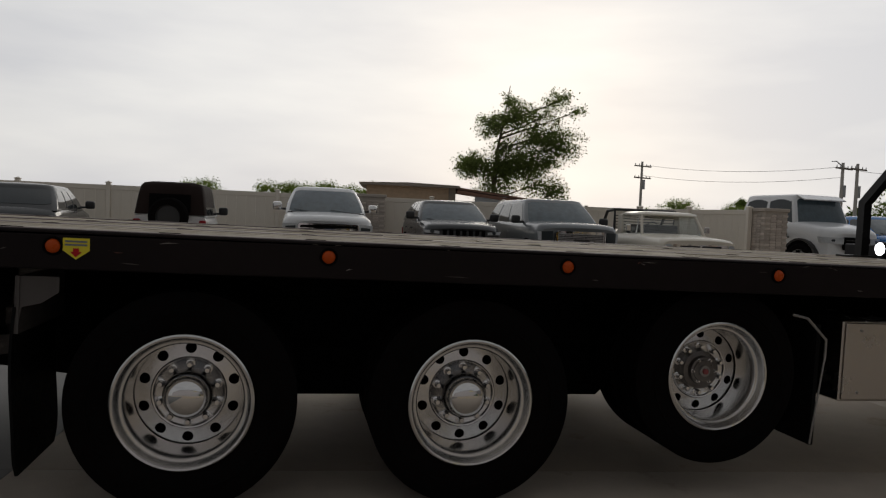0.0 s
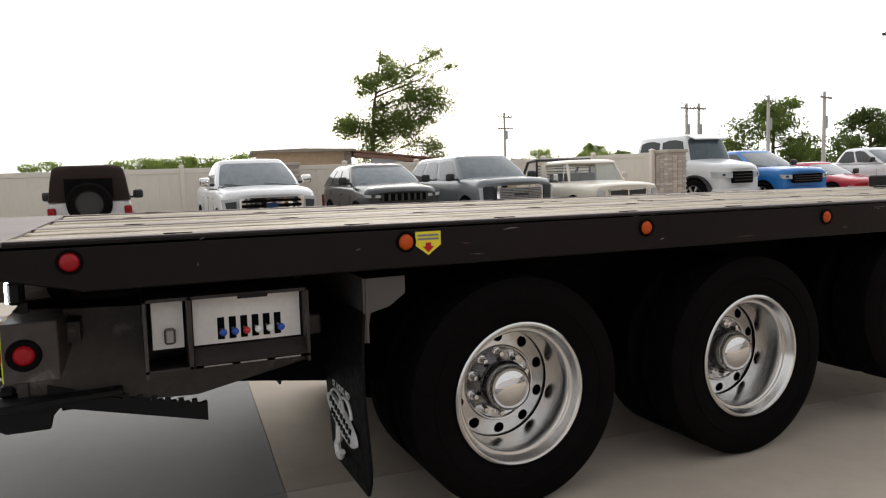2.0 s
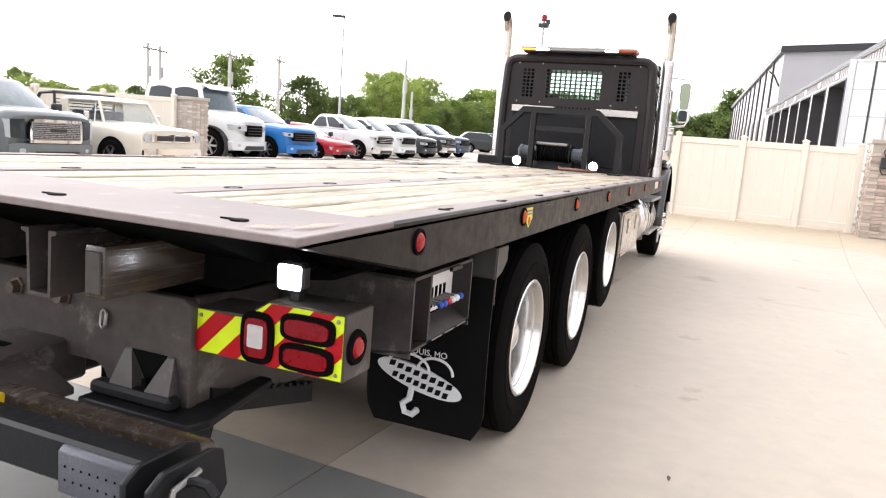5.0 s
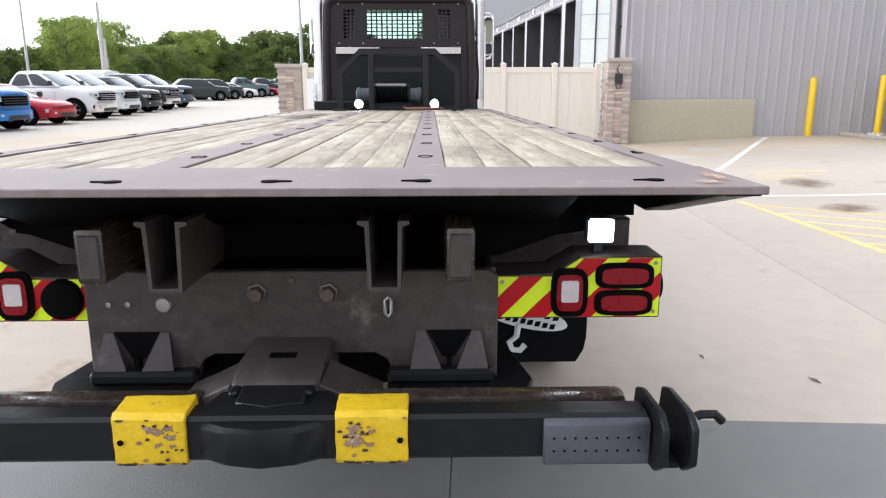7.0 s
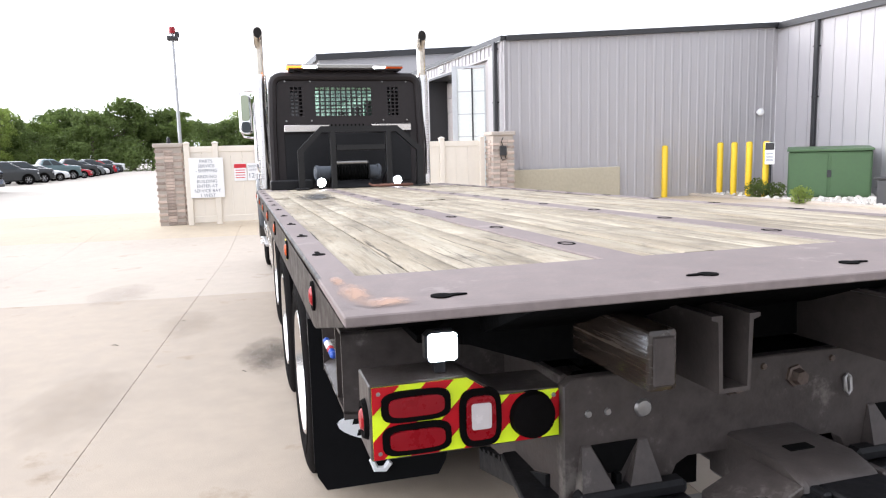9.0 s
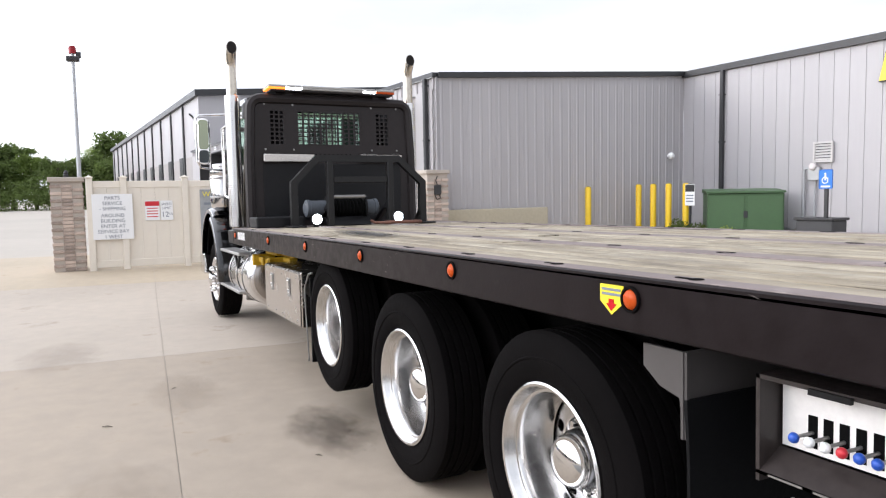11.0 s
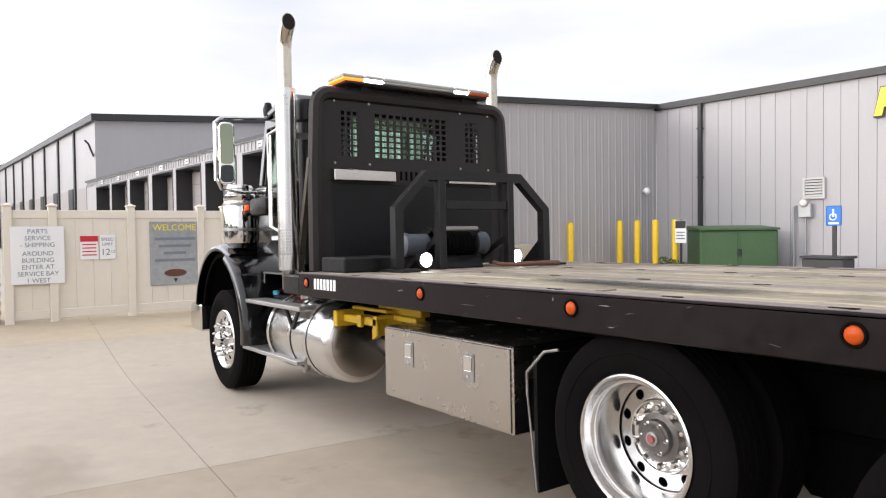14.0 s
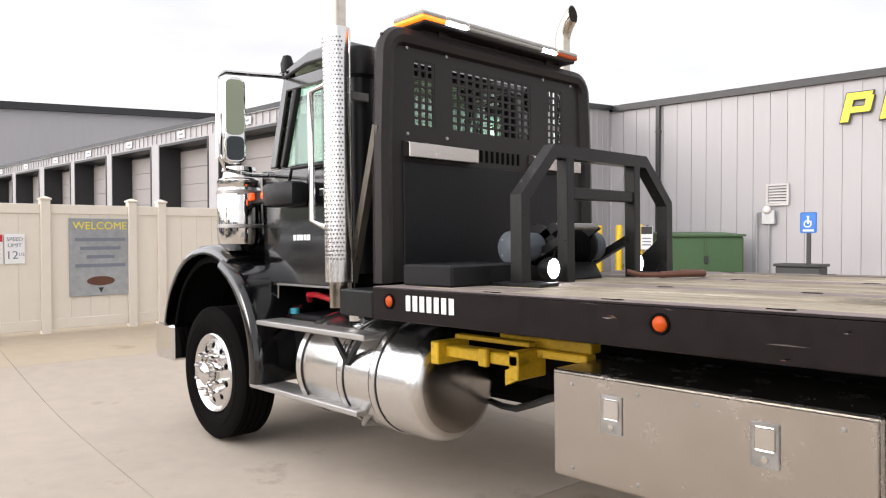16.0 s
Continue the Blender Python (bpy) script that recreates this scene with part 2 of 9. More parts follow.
PLYWOOD = mat("tan_plaster", (0.42, 0.31, 0.215), 0.85, var=0.2, scale=1.5, second=(0.34, 0.26, 0.19), spots=0.0, bump=0.15)
GALV = mat("galvanised", (0.42, 0.43, 0.44), 0.45, metal=0.6, var=0.12)
ROCK = mat("white_rock", (0.55, 0.52, 0.48), 0.9, var=0.2, scale=10, bump=0.4)
PAINTW = mat("worn_road_paint", (0.66, 0.64, 0.60), 0.8, var=0.15, scale=6, second=(0.45, 0.41, 0.36))
PAINTY = mat("worn_yellow_line", (0.62, 0.47, 0.20), 0.8, var=0.15, scale=6, second=(0.45, 0.39, 0.3))
DGLASS = mat("dark_car_glass", (0.035, 0.042, 0.046), 0.08, var=0.1, spec=0.3, rough_var=0.02)
SGLASS = mat("windscreen_glass", (0.06, 0.085, 0.10), 0.06, var=0.35, scale=1.5, spec=0.5, rough_var=0.02)
CABGLASS = bpy.data.materials.new("clear_cab_glass")
CABGLASS.use_nodes = True
_n, _l = CABGLASS.node_tree.nodes, CABGLASS.node_tree.links
_n.clear()
_o, _t, _g, _m = (_n.new(k) for k in ("ShaderNodeOutputMaterial", "ShaderNodeBsdfTransparent", "ShaderNodeBsdfGlossy", "ShaderNodeMixShader"))
_t.inputs["Color"].default_value = (0.84, 0.95, 0.89, 1)
_g.inputs["Roughness"].default_value = 0.03
_m.inputs[0].default_value = 0.09
_l.new(_t.outputs[0], _m.inputs[1])
_l.new(_g.outputs[0], _m.inputs[2])
_l.new(_m.outputs[0], _o.inputs[0])
PANE = CABGLASS.copy()
PANE.name = "clear_old_glass"
PANE.node_tree.nodes["Transparent BSDF"].inputs["Color"].default_value = (0.93, 0.95, 0.95, 1)
BRASSY = mat("rusty_hook", (0.12, 0.052, 0.034), 0.6, metal=0.4, var=0.3, bump=0.2)
HOSE = mat("hose", (0.02, 0.02, 0.02), 0.5)
BLUEPL = mat("blue_plastic", (0.02, 0.08, 0.42), 0.4)
REDPL = mat("red_plastic", (0.50, 0.02, 0.03), 0.4)


def wood_mat(name, pale, deep, grime):
    """Weathered boards: grain along the board, worn pale and dark patches across several, splits, each board a little different."""
    m = bpy.data.materials.new(name)
    m.use_nodes = True
    n, l = m.node_tree.nodes, m.node_tree.links
    b = n["Principled BSDF"]
    b.inputs["Specular IOR Level"].default_value = 0.13
    tc = n.new("ShaderNodeTexCoord")
    inf = n.new("ShaderNodeObjectInfo")
    off = n.new("ShaderNodeVectorMath")
    off.operation = "SCALE"
    off.inputs[0].default_value = (37.0, 11.0, 5.0)
    l.new(inf.outputs["Random"], off.inputs["Scale"])
    own = n.new("ShaderNodeVectorMath")
    l.new(tc.outputs["Object"], own.inputs[0])
    l.new(off.outputs[0], own.inputs[1])

    def noise(src, stretch, scale, lo, hi, detail=8, rough=0.65, to=(0, 1)):
        mp = n.new("ShaderNodeMapping")
        mp.inputs["Scale"].default_value = stretch
        t = n.new("ShaderNodeTexNoise")
        t.inputs["Scale"].default_value = scale
        t.inputs["Detail"].default_value = detail
        t.inputs["Roughness"].default_value = rough
        r = n.new("ShaderNodeMapRange")
        r.inputs["From Min"].default_value, r.inputs["From Max"].default_value = lo, hi
        r.inputs["To Min"].default_value, r.inputs["To Max"].default_value = to
        l.new(src, mp.inputs["Vector"])
        l.new(mp.outputs[0], t.inputs["Vector"])
        l.new(t.outputs["Fac"], r.inputs["Value"])
        return r.outputs["Result"]

    def blend(fac, under, over):
        x = n.new("ShaderNodeMixRGB")
        l.new(fac, x.inputs[0])
        for q, c in ((1, under), (2, over)):
            if isinstance(c, tuple):
                x.inputs[q].default_value = (*c, 1)
            else:
                l.new(c, x.inputs[q])
        return x.outputs[0]
    one = own.outputs[0]
    col = blend(noise(one, (0.35, 2.0, 1), 3.0, 0.36, 0.62), pale, deep)
    tone = n.new("ShaderNodeMapRange")
    tone.inputs["To Min"].default_value, tone.inputs["To Max"].default_value = 0.0, 0.38
    l.new(inf.outputs["Random"], tone.inputs["Value"])
    col = blend(tone.outputs["Result"], col, deep)
    col = blend(noise(tc.outputs["Object"], (0.8, 1.3, 1), 2.6, 0.50, 0.66, 10, 0.72, (0, 0.55)), col, grime)
    col = blend(noise(one, (0.5, 4.0, 1), 9.0, 0.52, 0.68, 10, 0.75, (0, 0.6)), col, grime)
    col = blend(noise(one, (0.08, 3.4, 1), 15.0, 0.600, 0.64, 7, 0.75, (0, 0.9)), col, (0.030, 0.023, 0.017))
    l.new(col, b.inputs["Base Color"])
    l.new(noise(one, (0.5, 3, 1), 8.0, 0.3, 0.7, to=(0.48, 0.78)), b.inputs["Roughness"])
    bn = n.new("ShaderNodeBump")
    bn.inputs["Strength"].default_value = 0.55
    bn.inputs["Distance"].default_value = 0.006
    l.new(noise(one, (0.12, 2.4, 1), 26.0, 0.25, 0.75), bn.inputs["Height"])
    l.new(bn.outputs["Normal"], b.inputs["Normal"])
    return m


WOOD = wood_mat("weathered_plank", (0.46, 0.41, 0.32), (0.285, 0.24, 0.175), (0.105, 0.088, 0.07))


def stain_mat(name, color, density):
    m = bpy.data.materials.new(name)
    m.use_nodes = True
    n, l = m.node_tree.nodes, m.node_tree.links
    b = n["Principled BSDF"]
    b.inputs["Base Color"].default_value = (*color, 1)
    b.inputs["Roughness"].default_value = 0.7
    tc = n.new("ShaderNodeTexCoord")
    gr_ = n.new("ShaderNodeTexGradient")
    gr_.gradient_type = "SPHERICAL"
    no = n.new("ShaderNodeTexNoise")
    no.inputs["Scale"].default_value = 2.6
    no.inputs["Detail"].default_value = 8
    no.inputs["Roughness"].default_value = 0.65
    ad = n.new("ShaderNodeMath")
    ad.operation = "MULTIPLY"
    mr_ = n.new("ShaderNodeMapRange")
    mr_.inputs["From Min"].default_value = 0.16
    mr_.inputs["From Max"].default_value = 0.42
    mr_.inputs["To Max"].default_value = density
    tr_ = n.new("ShaderNodeBsdfTransparent")
    mx = n.new("ShaderNodeMixShader")
    l.new(tc.outputs["Object"], gr_.inputs["Vector"])
    l.new(tc.outputs["Object"], no.inputs["Vector"])
    l.new(gr_.outputs["Fac"], ad.inputs[0])
    l.new(no.outputs["Fac"], ad.inputs[1])
    l.new(ad.outputs[0], mr_.inputs["Value"])
    l.new(mr_.outputs["Result"], mx.inputs[0])
    l.new(tr_.outputs[0], mx.inputs[1])
    l.new(b.outputs[0], mx.inputs[2])
    l.new(mx.outputs[0], n["Material Output"].inputs["Surface"])
    return m


def car_paint(name, c, rough=0.22):
    return mat(name, c, rough, var=0.06, coat=0.15, spec=0.35, rough_var=0.04)


# ---- mesh helpers ----
def box(bm, a, b, bev=0.0, seg=1):
    r = bmesh.ops.create_cube(bm, size=1.0)
    lo = [min(p, q) for p, q in zip(a, b)]
    hi = [max(p, q) for p, q in zip(a, b)]
    for v in r["verts"]:
        v.co = Vector(((lo[i] + hi[i]) / 2 + v.co[i] * (hi[i] - lo[i]) for i in range(3)))
    if bev:
        es = list({e for v in r["verts"] for e in v.link_edges})
        bmesh.ops.bevel(bm, geom=es, offset=bev, segments=seg, profile=0.5, affect="EDGES")
    return bm


def lathe(bm, origin, axis, prof, n=32):
    """Turn (radius, distance along axis) round a line through origin."""
    ax = Vector({"x": (1, 0, 0), "y": (0, 1, 0), "z": (0, 0, 1)}[axis] if isinstance(axis, str) else axis).normalized()
    u = ax.orthogonal().normalized()
    w = ax.cross(u)
    rings = []
    o = Vector(origin)
    for r, d in prof:
        if r < 1e-5:
            rings.append([bm.verts.new(o + ax * d)])
        else:
            rings.append([bm.verts.new(o + ax * d + (u * math.cos(2 * math.pi * k / n) + w * math.sin(2 * math.pi * k / n)) * r) for k in range(n)])
    for a, b in zip(rings, rings[1:]):
        for k in range(n):
            q = [a[k % len(a)], a[(k + 1) % len(a)], b[(k + 1) % len(b)], b[k % len(b)]]
            q = list(dict.fromkeys(q))
            if len(q) > 2:
                bm.faces.new(q)
    return bm


def cyl(bm, p0, p1, r0, r1=None, n=16):
    p0, p1 = Vector(p0), Vector(p1)
    r1 = r0 if r1 is None else r1
    d = (p1 - p0).length
    return lathe(bm, p0, p1 - p0, [(0, 0), (r0, 0), (r1, d), (0, d)], n)


def prism(bm, pts, axis, a, b, bev=0.0):
    """Extrude a polygon along an axis from a to b: pts are (y, z), (x, z) or (x, y)."""
    def at(p, c):
        return {"x": (c, p[0], p[1]), "y": (p[0], c, p[1]), "z": (p[0], p[1], c)}[axis]
    f = [bm.verts.new(at(p, a)) for p in pts]
    g = [bm.verts.new(at(p, b)) for p in pts]
    n = len(pts)
    faces = [bm.faces.new(f), bm.faces.new(list(reversed(g)))]
    for k in range(n):
        faces.append(bm.faces.new((f[k], g[k], g[(k + 1) % n], f[(k + 1) % n])))
    if bev:
        es = list({e for fc in faces for e in fc.edges})
        bmesh.ops.bevel(bm, geom=es, offset=bev, segments=1, profile=0.5, affect="EDGES")
    return bm


def tube(bm, pts, r, n=8, radii=None):
    """Sweep a circle (n = 4: a square bar) along a polyline."""
    pts = [Vector(p) for p in pts]
    rings = []
    side = None
    for i, p in enumerate(pts):
        d = (pts[min(i + 1, len(pts) - 1)] - pts[max(i - 1, 0)]).normalized()
        if side is None:
            side = d.cross(Vector((0, 0, 1))) if abs(d.z) < 0.95 else d.cross(Vector((1, 0, 0)))
        side = (side - d * side.dot(d)).normalized()
        up = side.cross(d)
        rr = radii[i] if radii else r
        off = math.pi / 4 if n == 4 else 0
        rings.append([bm.verts.new(p + (side * math.cos(off + 2 * math.pi * k / n) + up * math.sin(off + 2 * math.pi * k / n)) * rr) for k in range(n)])
    for a, b in zip(rings, rings[1:]):
        for k in range(n):
            bm.faces.new((a[k], a[(k + 1) % n], b[(k + 1) % n], b[k]))
    bm.faces.new(list(reversed(rings[0])))
    bm.faces.new(rings[-1])
    return bm


def finish(name, bm, material, smooth=None):
    bmesh.ops.recalc_face_normals(bm, faces=bm.faces)
    me = bpy.data.meshes.new(name)
    bm.to_mesh(me)
    bm.free()
    me.materials.append(material)
    if smooth:
        me.polygons.foreach_set("use_smooth", [True] * len(me.polygons))
        me.set_sharp_from_angle(angle=radians(smooth))
    return me


def part(name, bm, material, parent, label="", smooth=35):
    ob = new(name, finish(name, bm, material, smooth))
    ob.parent = parent
    if label:
        ob["label"] = label
    return ob


def node(name, parent, label=""):
    ob = new(name)
    ob.parent = parent
    return tagged(ob, label)


def piece(name, me, m, parent):
    ob = new(name, me)
    ob.parent = parent
    ob.matrix_basis = m
    return ob


def thing(name, label, category, m=None, group="", kind=""):
    ob = new(name)
    ob.empty_display_size = 0.2
    if m is not None:
        ob.matrix_basis = m
    return tagged(ob, label, category, group, kind)


def single(name, bm, material, label, category, m=None, group="", kind="", smooth=35):
    ob = new(name, finish(name, bm, material, smooth))
    if m is not None:
        ob.matrix_basis = m
    return tagged(ob, label, category, group, kind)


def lettering(body, size, material, name, parent, m, label="", align="CENTER"):
    cu = bpy.data.curves.new(name, "FONT")
    cu.body = body
    cu.size = size
    cu.align_x = align
    cu.extrude = 0.001
    tmp = bpy.data.objects.new("t", cu)
    scene.collection.objects.link(tmp)
    bpy.context.view_layer.update()
    me = bpy.data.meshes.new_from_object(tmp.evaluated_get(bpy.context.evaluated_depsgraph_get()))
    bpy.data.objects.remove(tmp)
    me.materials.clear()
    me.materials.append(material)
    ob = new(name, me)
    ob.parent = parent
    ob.matrix_basis = m
    if label:
        ob["label"] = label
    return ob


def smooth01(t):
    t = max(0.0, min(1.0, t))
    return t * t * (3 - 2 * t)


def gz(x, y):
    """Height of the ground: it falls gently towards the truck's nose and rises to the lot and the building."""
    near = 0.03 - 0.0138 * max(-8, min(9.2, x))
    d = max(abs(y - 4.5) - 3.6, x - 9.2, -8 - x)
    far = 0.16 + 0.10 * smooth01((-1 - y) / 4)
    return near + (far - near) * smooth01(d / 6.0)


# ---- ground ----
bm = bmesh.new()
xs = [-1500, -400, -120, -60, -30, -20] + [-14 + 1.0 * i for i in range(36)] + [24, 30, 40, 60, 120, 300, 800, 2000]
ys = [-1500, -400, -120, -60, -30, -20] + [-14 + 1.0 * i for i in range(38)] + [27, 32, 40, 60, 120, 300, 800, 2000]
vs = [[bm.verts.new((x, y, gz(x, y) - 0.009)) for y in ys] for x in xs]
for i in range(len(xs) - 1):
    for j in range(len(ys) - 1):
        bm.faces.new((vs[i][j], vs[i + 1][j], vs[i + 1][j + 1], vs[i][j + 1]))
ground = single("ground", bm, GROUNDM, "pale worn concrete yard reaching past the lot", "ground", kind="structure", smooth=60)

pavement = thing("pavement", "pale concrete slabs with dark joints under the truck", "pavement", kind="structure")
SK = radians(-3.9)
cs, sn = math.cos(SK), math.sin(SK)
us = [-14.4, -7.9, -1.35, 5.2, 11.75, 18.3]
vvs = [-11.2, -8.15, -5.1, -2.1, 0.95, 3.86, 6.98, 10.05, 13.1, 16.2]
for i in range(len(us) - 1):
    for j in range(len(vvs) - 1):
        bm = bmesh.new()
        n = 8
        top = []
        for a in range(n + 1):
            row = []
            for b in range(n + 1):
                u = us[i] + 0.0025 + (us[i + 1] - us[i] - 0.005) * a / n
                v = vvs[j] + 0.0025 + (vvs[j + 1] - vvs[j] - 0.005) * b / n
                x, y = u * cs - v * sn, u * sn + v * cs
                row.append(bm.verts.new((x, y, gz(x, y))))
            top.append(row)
        for a in range(n):
            for b in range(n):
                bm.faces.new((top[a][b], top[a + 1][b], top[a + 1][b + 1], top[a][b + 1]))
        edge = [top[k][0] for k in range(n)] + [top[n][k] for k in range(n)] + [top[n - k][n] for k in range(n)] + [top[0][n - k] for k in range(n)]
        low = [bm.verts.new(v.co - Vector((0, 0, 0.03))) for v in edge]
        for k in range(len(edge)):
            bm.faces.new((edge[k], low[k], low[(k + 1) % len(low)], edge[(k + 1) % len(low)]))
        part("slab", bm, DARKCON if (i == 1 and 3 <= j <= 6) else BROWNCON if (i == 2 and j >= 5) else TANCON if i == 4 else CONCRETE, pavement, smooth=60)


def ground_strip(name, p, q, w, material, label):
    """A painted stripe that follows the ground."""
    bm = bmesh.new()
    p, q = Vector((*p, 0)), Vector((*q, 0))
    d = (q - p).normalized()
    s = Vector((-d.y, d.x, 0)) * w / 2
    n = max(2, int((q - p).length / 0.5))
    rows = []
    for k in range(n + 1):
        c = p.lerp(q, k / n)
        rows.append([bm.verts.new((e.x, e.y, gz(e.x, e.y) + h)) for e, h in ((c + s, 0.004), (c - s, 0.004), (c - s, -0.01), (c + s, -0.01))])
    for a, b in zip(rows, rows[1:]):
        for k in range(4):
            bm.faces.new((a[k], a[(k + 1) % 4], b[(k + 1) % 4], b[k]))
    return single(name, bm, material, label, "road marking", kind="structure", smooth=60)


# ---- grey metal building ----
BM_ = pose(14.15, -0.86, 0, 0, 0, 3.0)     # its corner, turned three degrees; u runs along the bays, v towards the lot


def siding_panel(w, z0, za, zb, ribs):
    """One sheet of ribbed metal siding, lying in u-z, face towards +v; its head runs from za to zb."""
    bm = bmesh.new()
    prof = []
    for k in range(ribs):
        c = w * (k + 0.5) / ribs
        for du, dv in ((-0.05, 0), (-0.024, 0.012), (0.024, 0.012), (0.05, 0)):
            prof.append((c + du, dv))
    gap = 0.002 if ribs else 0.006
    prof = [(gap, 0)] + prof + [(w - gap, 0)]
    def top(u):
        return za + (zb - za) * u / w
    f = [bm.verts.new((u, v, z0)) for u, v in prof]
    g = [bm.verts.new((u, v, top(u))) for u, v in prof]
    fb = [bm.verts.new((u, -0.02, z0)) for u, v in (prof[0], prof[-1])]
    gb = [bm.verts.new((u, -0.02, top(u))) for u, v in (prof[0], prof[-1])]
    for k in range(len(prof) - 1):
        bm.faces.new((f[k], f[k + 1], g[k + 1], g[k]))
    bm.faces.new((f[0], g[0], gb[0], fb[0]))
    bm.faces.new((f[-1], fb[1], gb[1], g[-1]))
    return finish("siding", bm, SIDING)


def siding_wall(name, label, m, length, z0, za, zb, pw=0.9, ribs=3):
    """A wall of siding sheets before a solid core; m places its start, face towards local +v."""
    w = thing(name, label, "wall", m, kind="structure")
    bm = bmesh.new()
    prism(bm, [(0, z0 - 0.4), (length, z0 - 0.4), (length, zb - 0.02), (0, za - 0.02)], "y", -0.22, -0.02)
    part("core", bm, SIDING, w)
    n = max(1, round(length / pw))
    ww = length / n
    same = abs(za - zb) < 1e-6
    me = siding_panel(ww, z0, za, zb, ribs) if same else None
    for k in range(n):
        if not same:
            me = siding_panel(ww, z0, za + (zb - za) * k / n, za + (zb - za) * (k + 1) / n, ribs)
        piece("panel", me, Matrix.Translation((ww * k, 0, 0)), w)
    return w


GB = 0.2
# front wall, facing the yard
siding_wall("wall_front", "pale grey ribbed metal wall facing the yard", BM_ @ pose(0, -9.0, 0, 0, 0, 90) , 9.0, GB, 5.22, 4.60)
# wing wall, at right angles to it
siding_wall("wall_wing", "pale grey ribbed metal wall of the wing", BM_ @ pose(-34.0, -9.0, 0), 34.0, GB, 5.16, 5.3, 0.4096, 0)
bm = bmesh.new()
prism(bm, [(-0.05, 4.57), (-9.05, 5.20), (-9.05, 5.34), (-0.05, 4.71)], "x", -0.10, 0.06)
single("eave_trim", bm, DARKTRIM, "dark metal eave trim along the front wall", "trim", BM_, kind="structure")
bm = bmesh.new()
box(bm, (-34.0, -9.06, 5.14), (0.0, -8.9, 5.32))
single("eave_trim", bm, DARKTRIM, "dark metal eave trim along the wing", "trim", BM_, kind="structure")
bm = bmesh.new()
box(bm, (0.0, -0.06, 4.60), (33.0, 0.10, 4.71))
single("eave_trim", bm, DARKTRIM, "dark metal eave trim above the bays", "trim", BM_, kind="structure")
bm = bmesh.new()
prism(bm, [(0.08, 4.70), (-9.0, 5.31), (-20, 5.8), (-20, 5.6), (-9.0, 5.15), (0.08, 4.58)], "x", 0.06, 33.0)
single("roof", bm, GALV, "low-pitched metal roof of the grey building", "roof", BM_, kind="structure")
bm = bmesh.new()
box(bm, (-34.0, -22, 5.2), (0.06, -9.06, 5.3))
single("roof", bm, GALV, "flat metal roof of the wing", "roof", BM_, kind="structure")


def downpipe(m, h, label):
    d = thing("downpipe", label, "downpipe", m)
    bm = bmesh.new()
    box(bm, (-0.06, 0.03, 0.25), (0.06, 0.13, h), 0.012)
    part("pipe", bm, DARKTRIM, d)
    for z in (1.2, 3.0, 4.4):
        bm = bmesh.new()
        box(bm, (-0.08, 0.0, z), (0.08, 0.135, z + 0.04))
        part("strap", bm, DARKTRIM, d)
    bm = bmesh.new()
    prism(bm, [(0.03, 0.38), (0.13, 0.38), (0.28, 0.26), (0.28, 0.2), (0.2, 0.2), (0.03, 0.28)], "x", -0.055, 0.055)
    part("shoe", bm, DARKTRIM, d)


downpipe(BM_ @ pose(-1.53, -9.0, 0), 5.14, "dark square downpipe on the wing wall")
downpipe(BM_ @ pose(0.45, 0.0, 0), 4.60, "dark square downpipe beside the building corner")
# masonry base
bm = bmesh.new()
box(bm, (-0.16, -3.45, 0.0), (-0.03, -0.05, 1.2), 0.02)
single("masonry_base", bm, TAN, "tan masonry wainscot at the foot of the metal wall", "wainscot", BM_, kind="structure")

# wall of the bays, with roller doors
DOORS = [(5.05, 2.95), (8.55, 2.95), (12.05, 2.95), (15.45, 2.9), (18.75, 2.85), (22.3, 3.0), (25.8, 2.95), (29.2, 2.9)]
wall_bays = thing("wall_bays", "grey metal wall with a row of roller doors", "wall", BM_, kind="structure")
u = 0.0
for c, w in [(2.1, 1.9)] + DOORS + [(34.0, 2.0)]:
    bm = bmesh.new()
    box(bm, (u, -0.75, 0), (min(33.0, c - w / 2), 0.0, 4.25))
    part("pier", bm, SIDING, wall_bays)
    u = c + w / 2
bm = bmesh.new()
box(bm, (0, -0.75, 4.25), (33.0, 0.0, 4.60))
part("header", bm, SIDING, wall_bays)
bm = bmesh.new()
for k in range(108):
    box(bm, (0.1 + k * 0.305, 0.0, 4.3), (0.16 + k * 0.305, 0.025, 4.60))
tagged(part("header_ribs", bm, SIDING, wall_bays), kind="stuff")


def roller_door(c, w, n):
    d = thing("roller_door", "closed grey sectional roller door in a dark frame", "door", BM_ @ pose(c, 0, 0), "bay doors")
    bm = bmesh.new()
    for s in (-1, 1):
        box(bm, (s * (w / 2 + 0.015), -0.68, 0), (s * (w / 2 - 0.05), 0.02, 4.25), 0.006)
    part("jamb", bm, DARKTRIM, d)
    bm = bmesh.new()
    box(bm, (-w / 2 + 0.05, -0.68, 4.18), (w / 2 - 0.05, 0.02, 4.25))
    part("head", bm, DARKTRIM, d)
    h = 4.1 / 8
    for k in range(8):
        bm = bmesh.new()
        box(bm, (-w / 2 + 0.05, -0.70, k * h + 0.004), (w / 2 - 0.05, -0.64, (k + 1) * h - 0.004), 0.008)
        part("section", bm, DOORGREY, d)
    s = thing("bay_sign", "small pale sign plate above a roller door", "sign", BM_ @ pose(c, 0.03, 4.43), "bay signs")
    bm = bmesh.new()
    box(bm, (-0.2, 0, -0.1), (0.2, 0.02, 0.1), 0.005)
    part("plate", bm, SIGNW, s)
    bm = bmesh.new()
    box(bm, (-0.12, 0.02, -0.03), (0.12, 0.024, 0.03))
    part("lettering_bar", bm, INK, s)


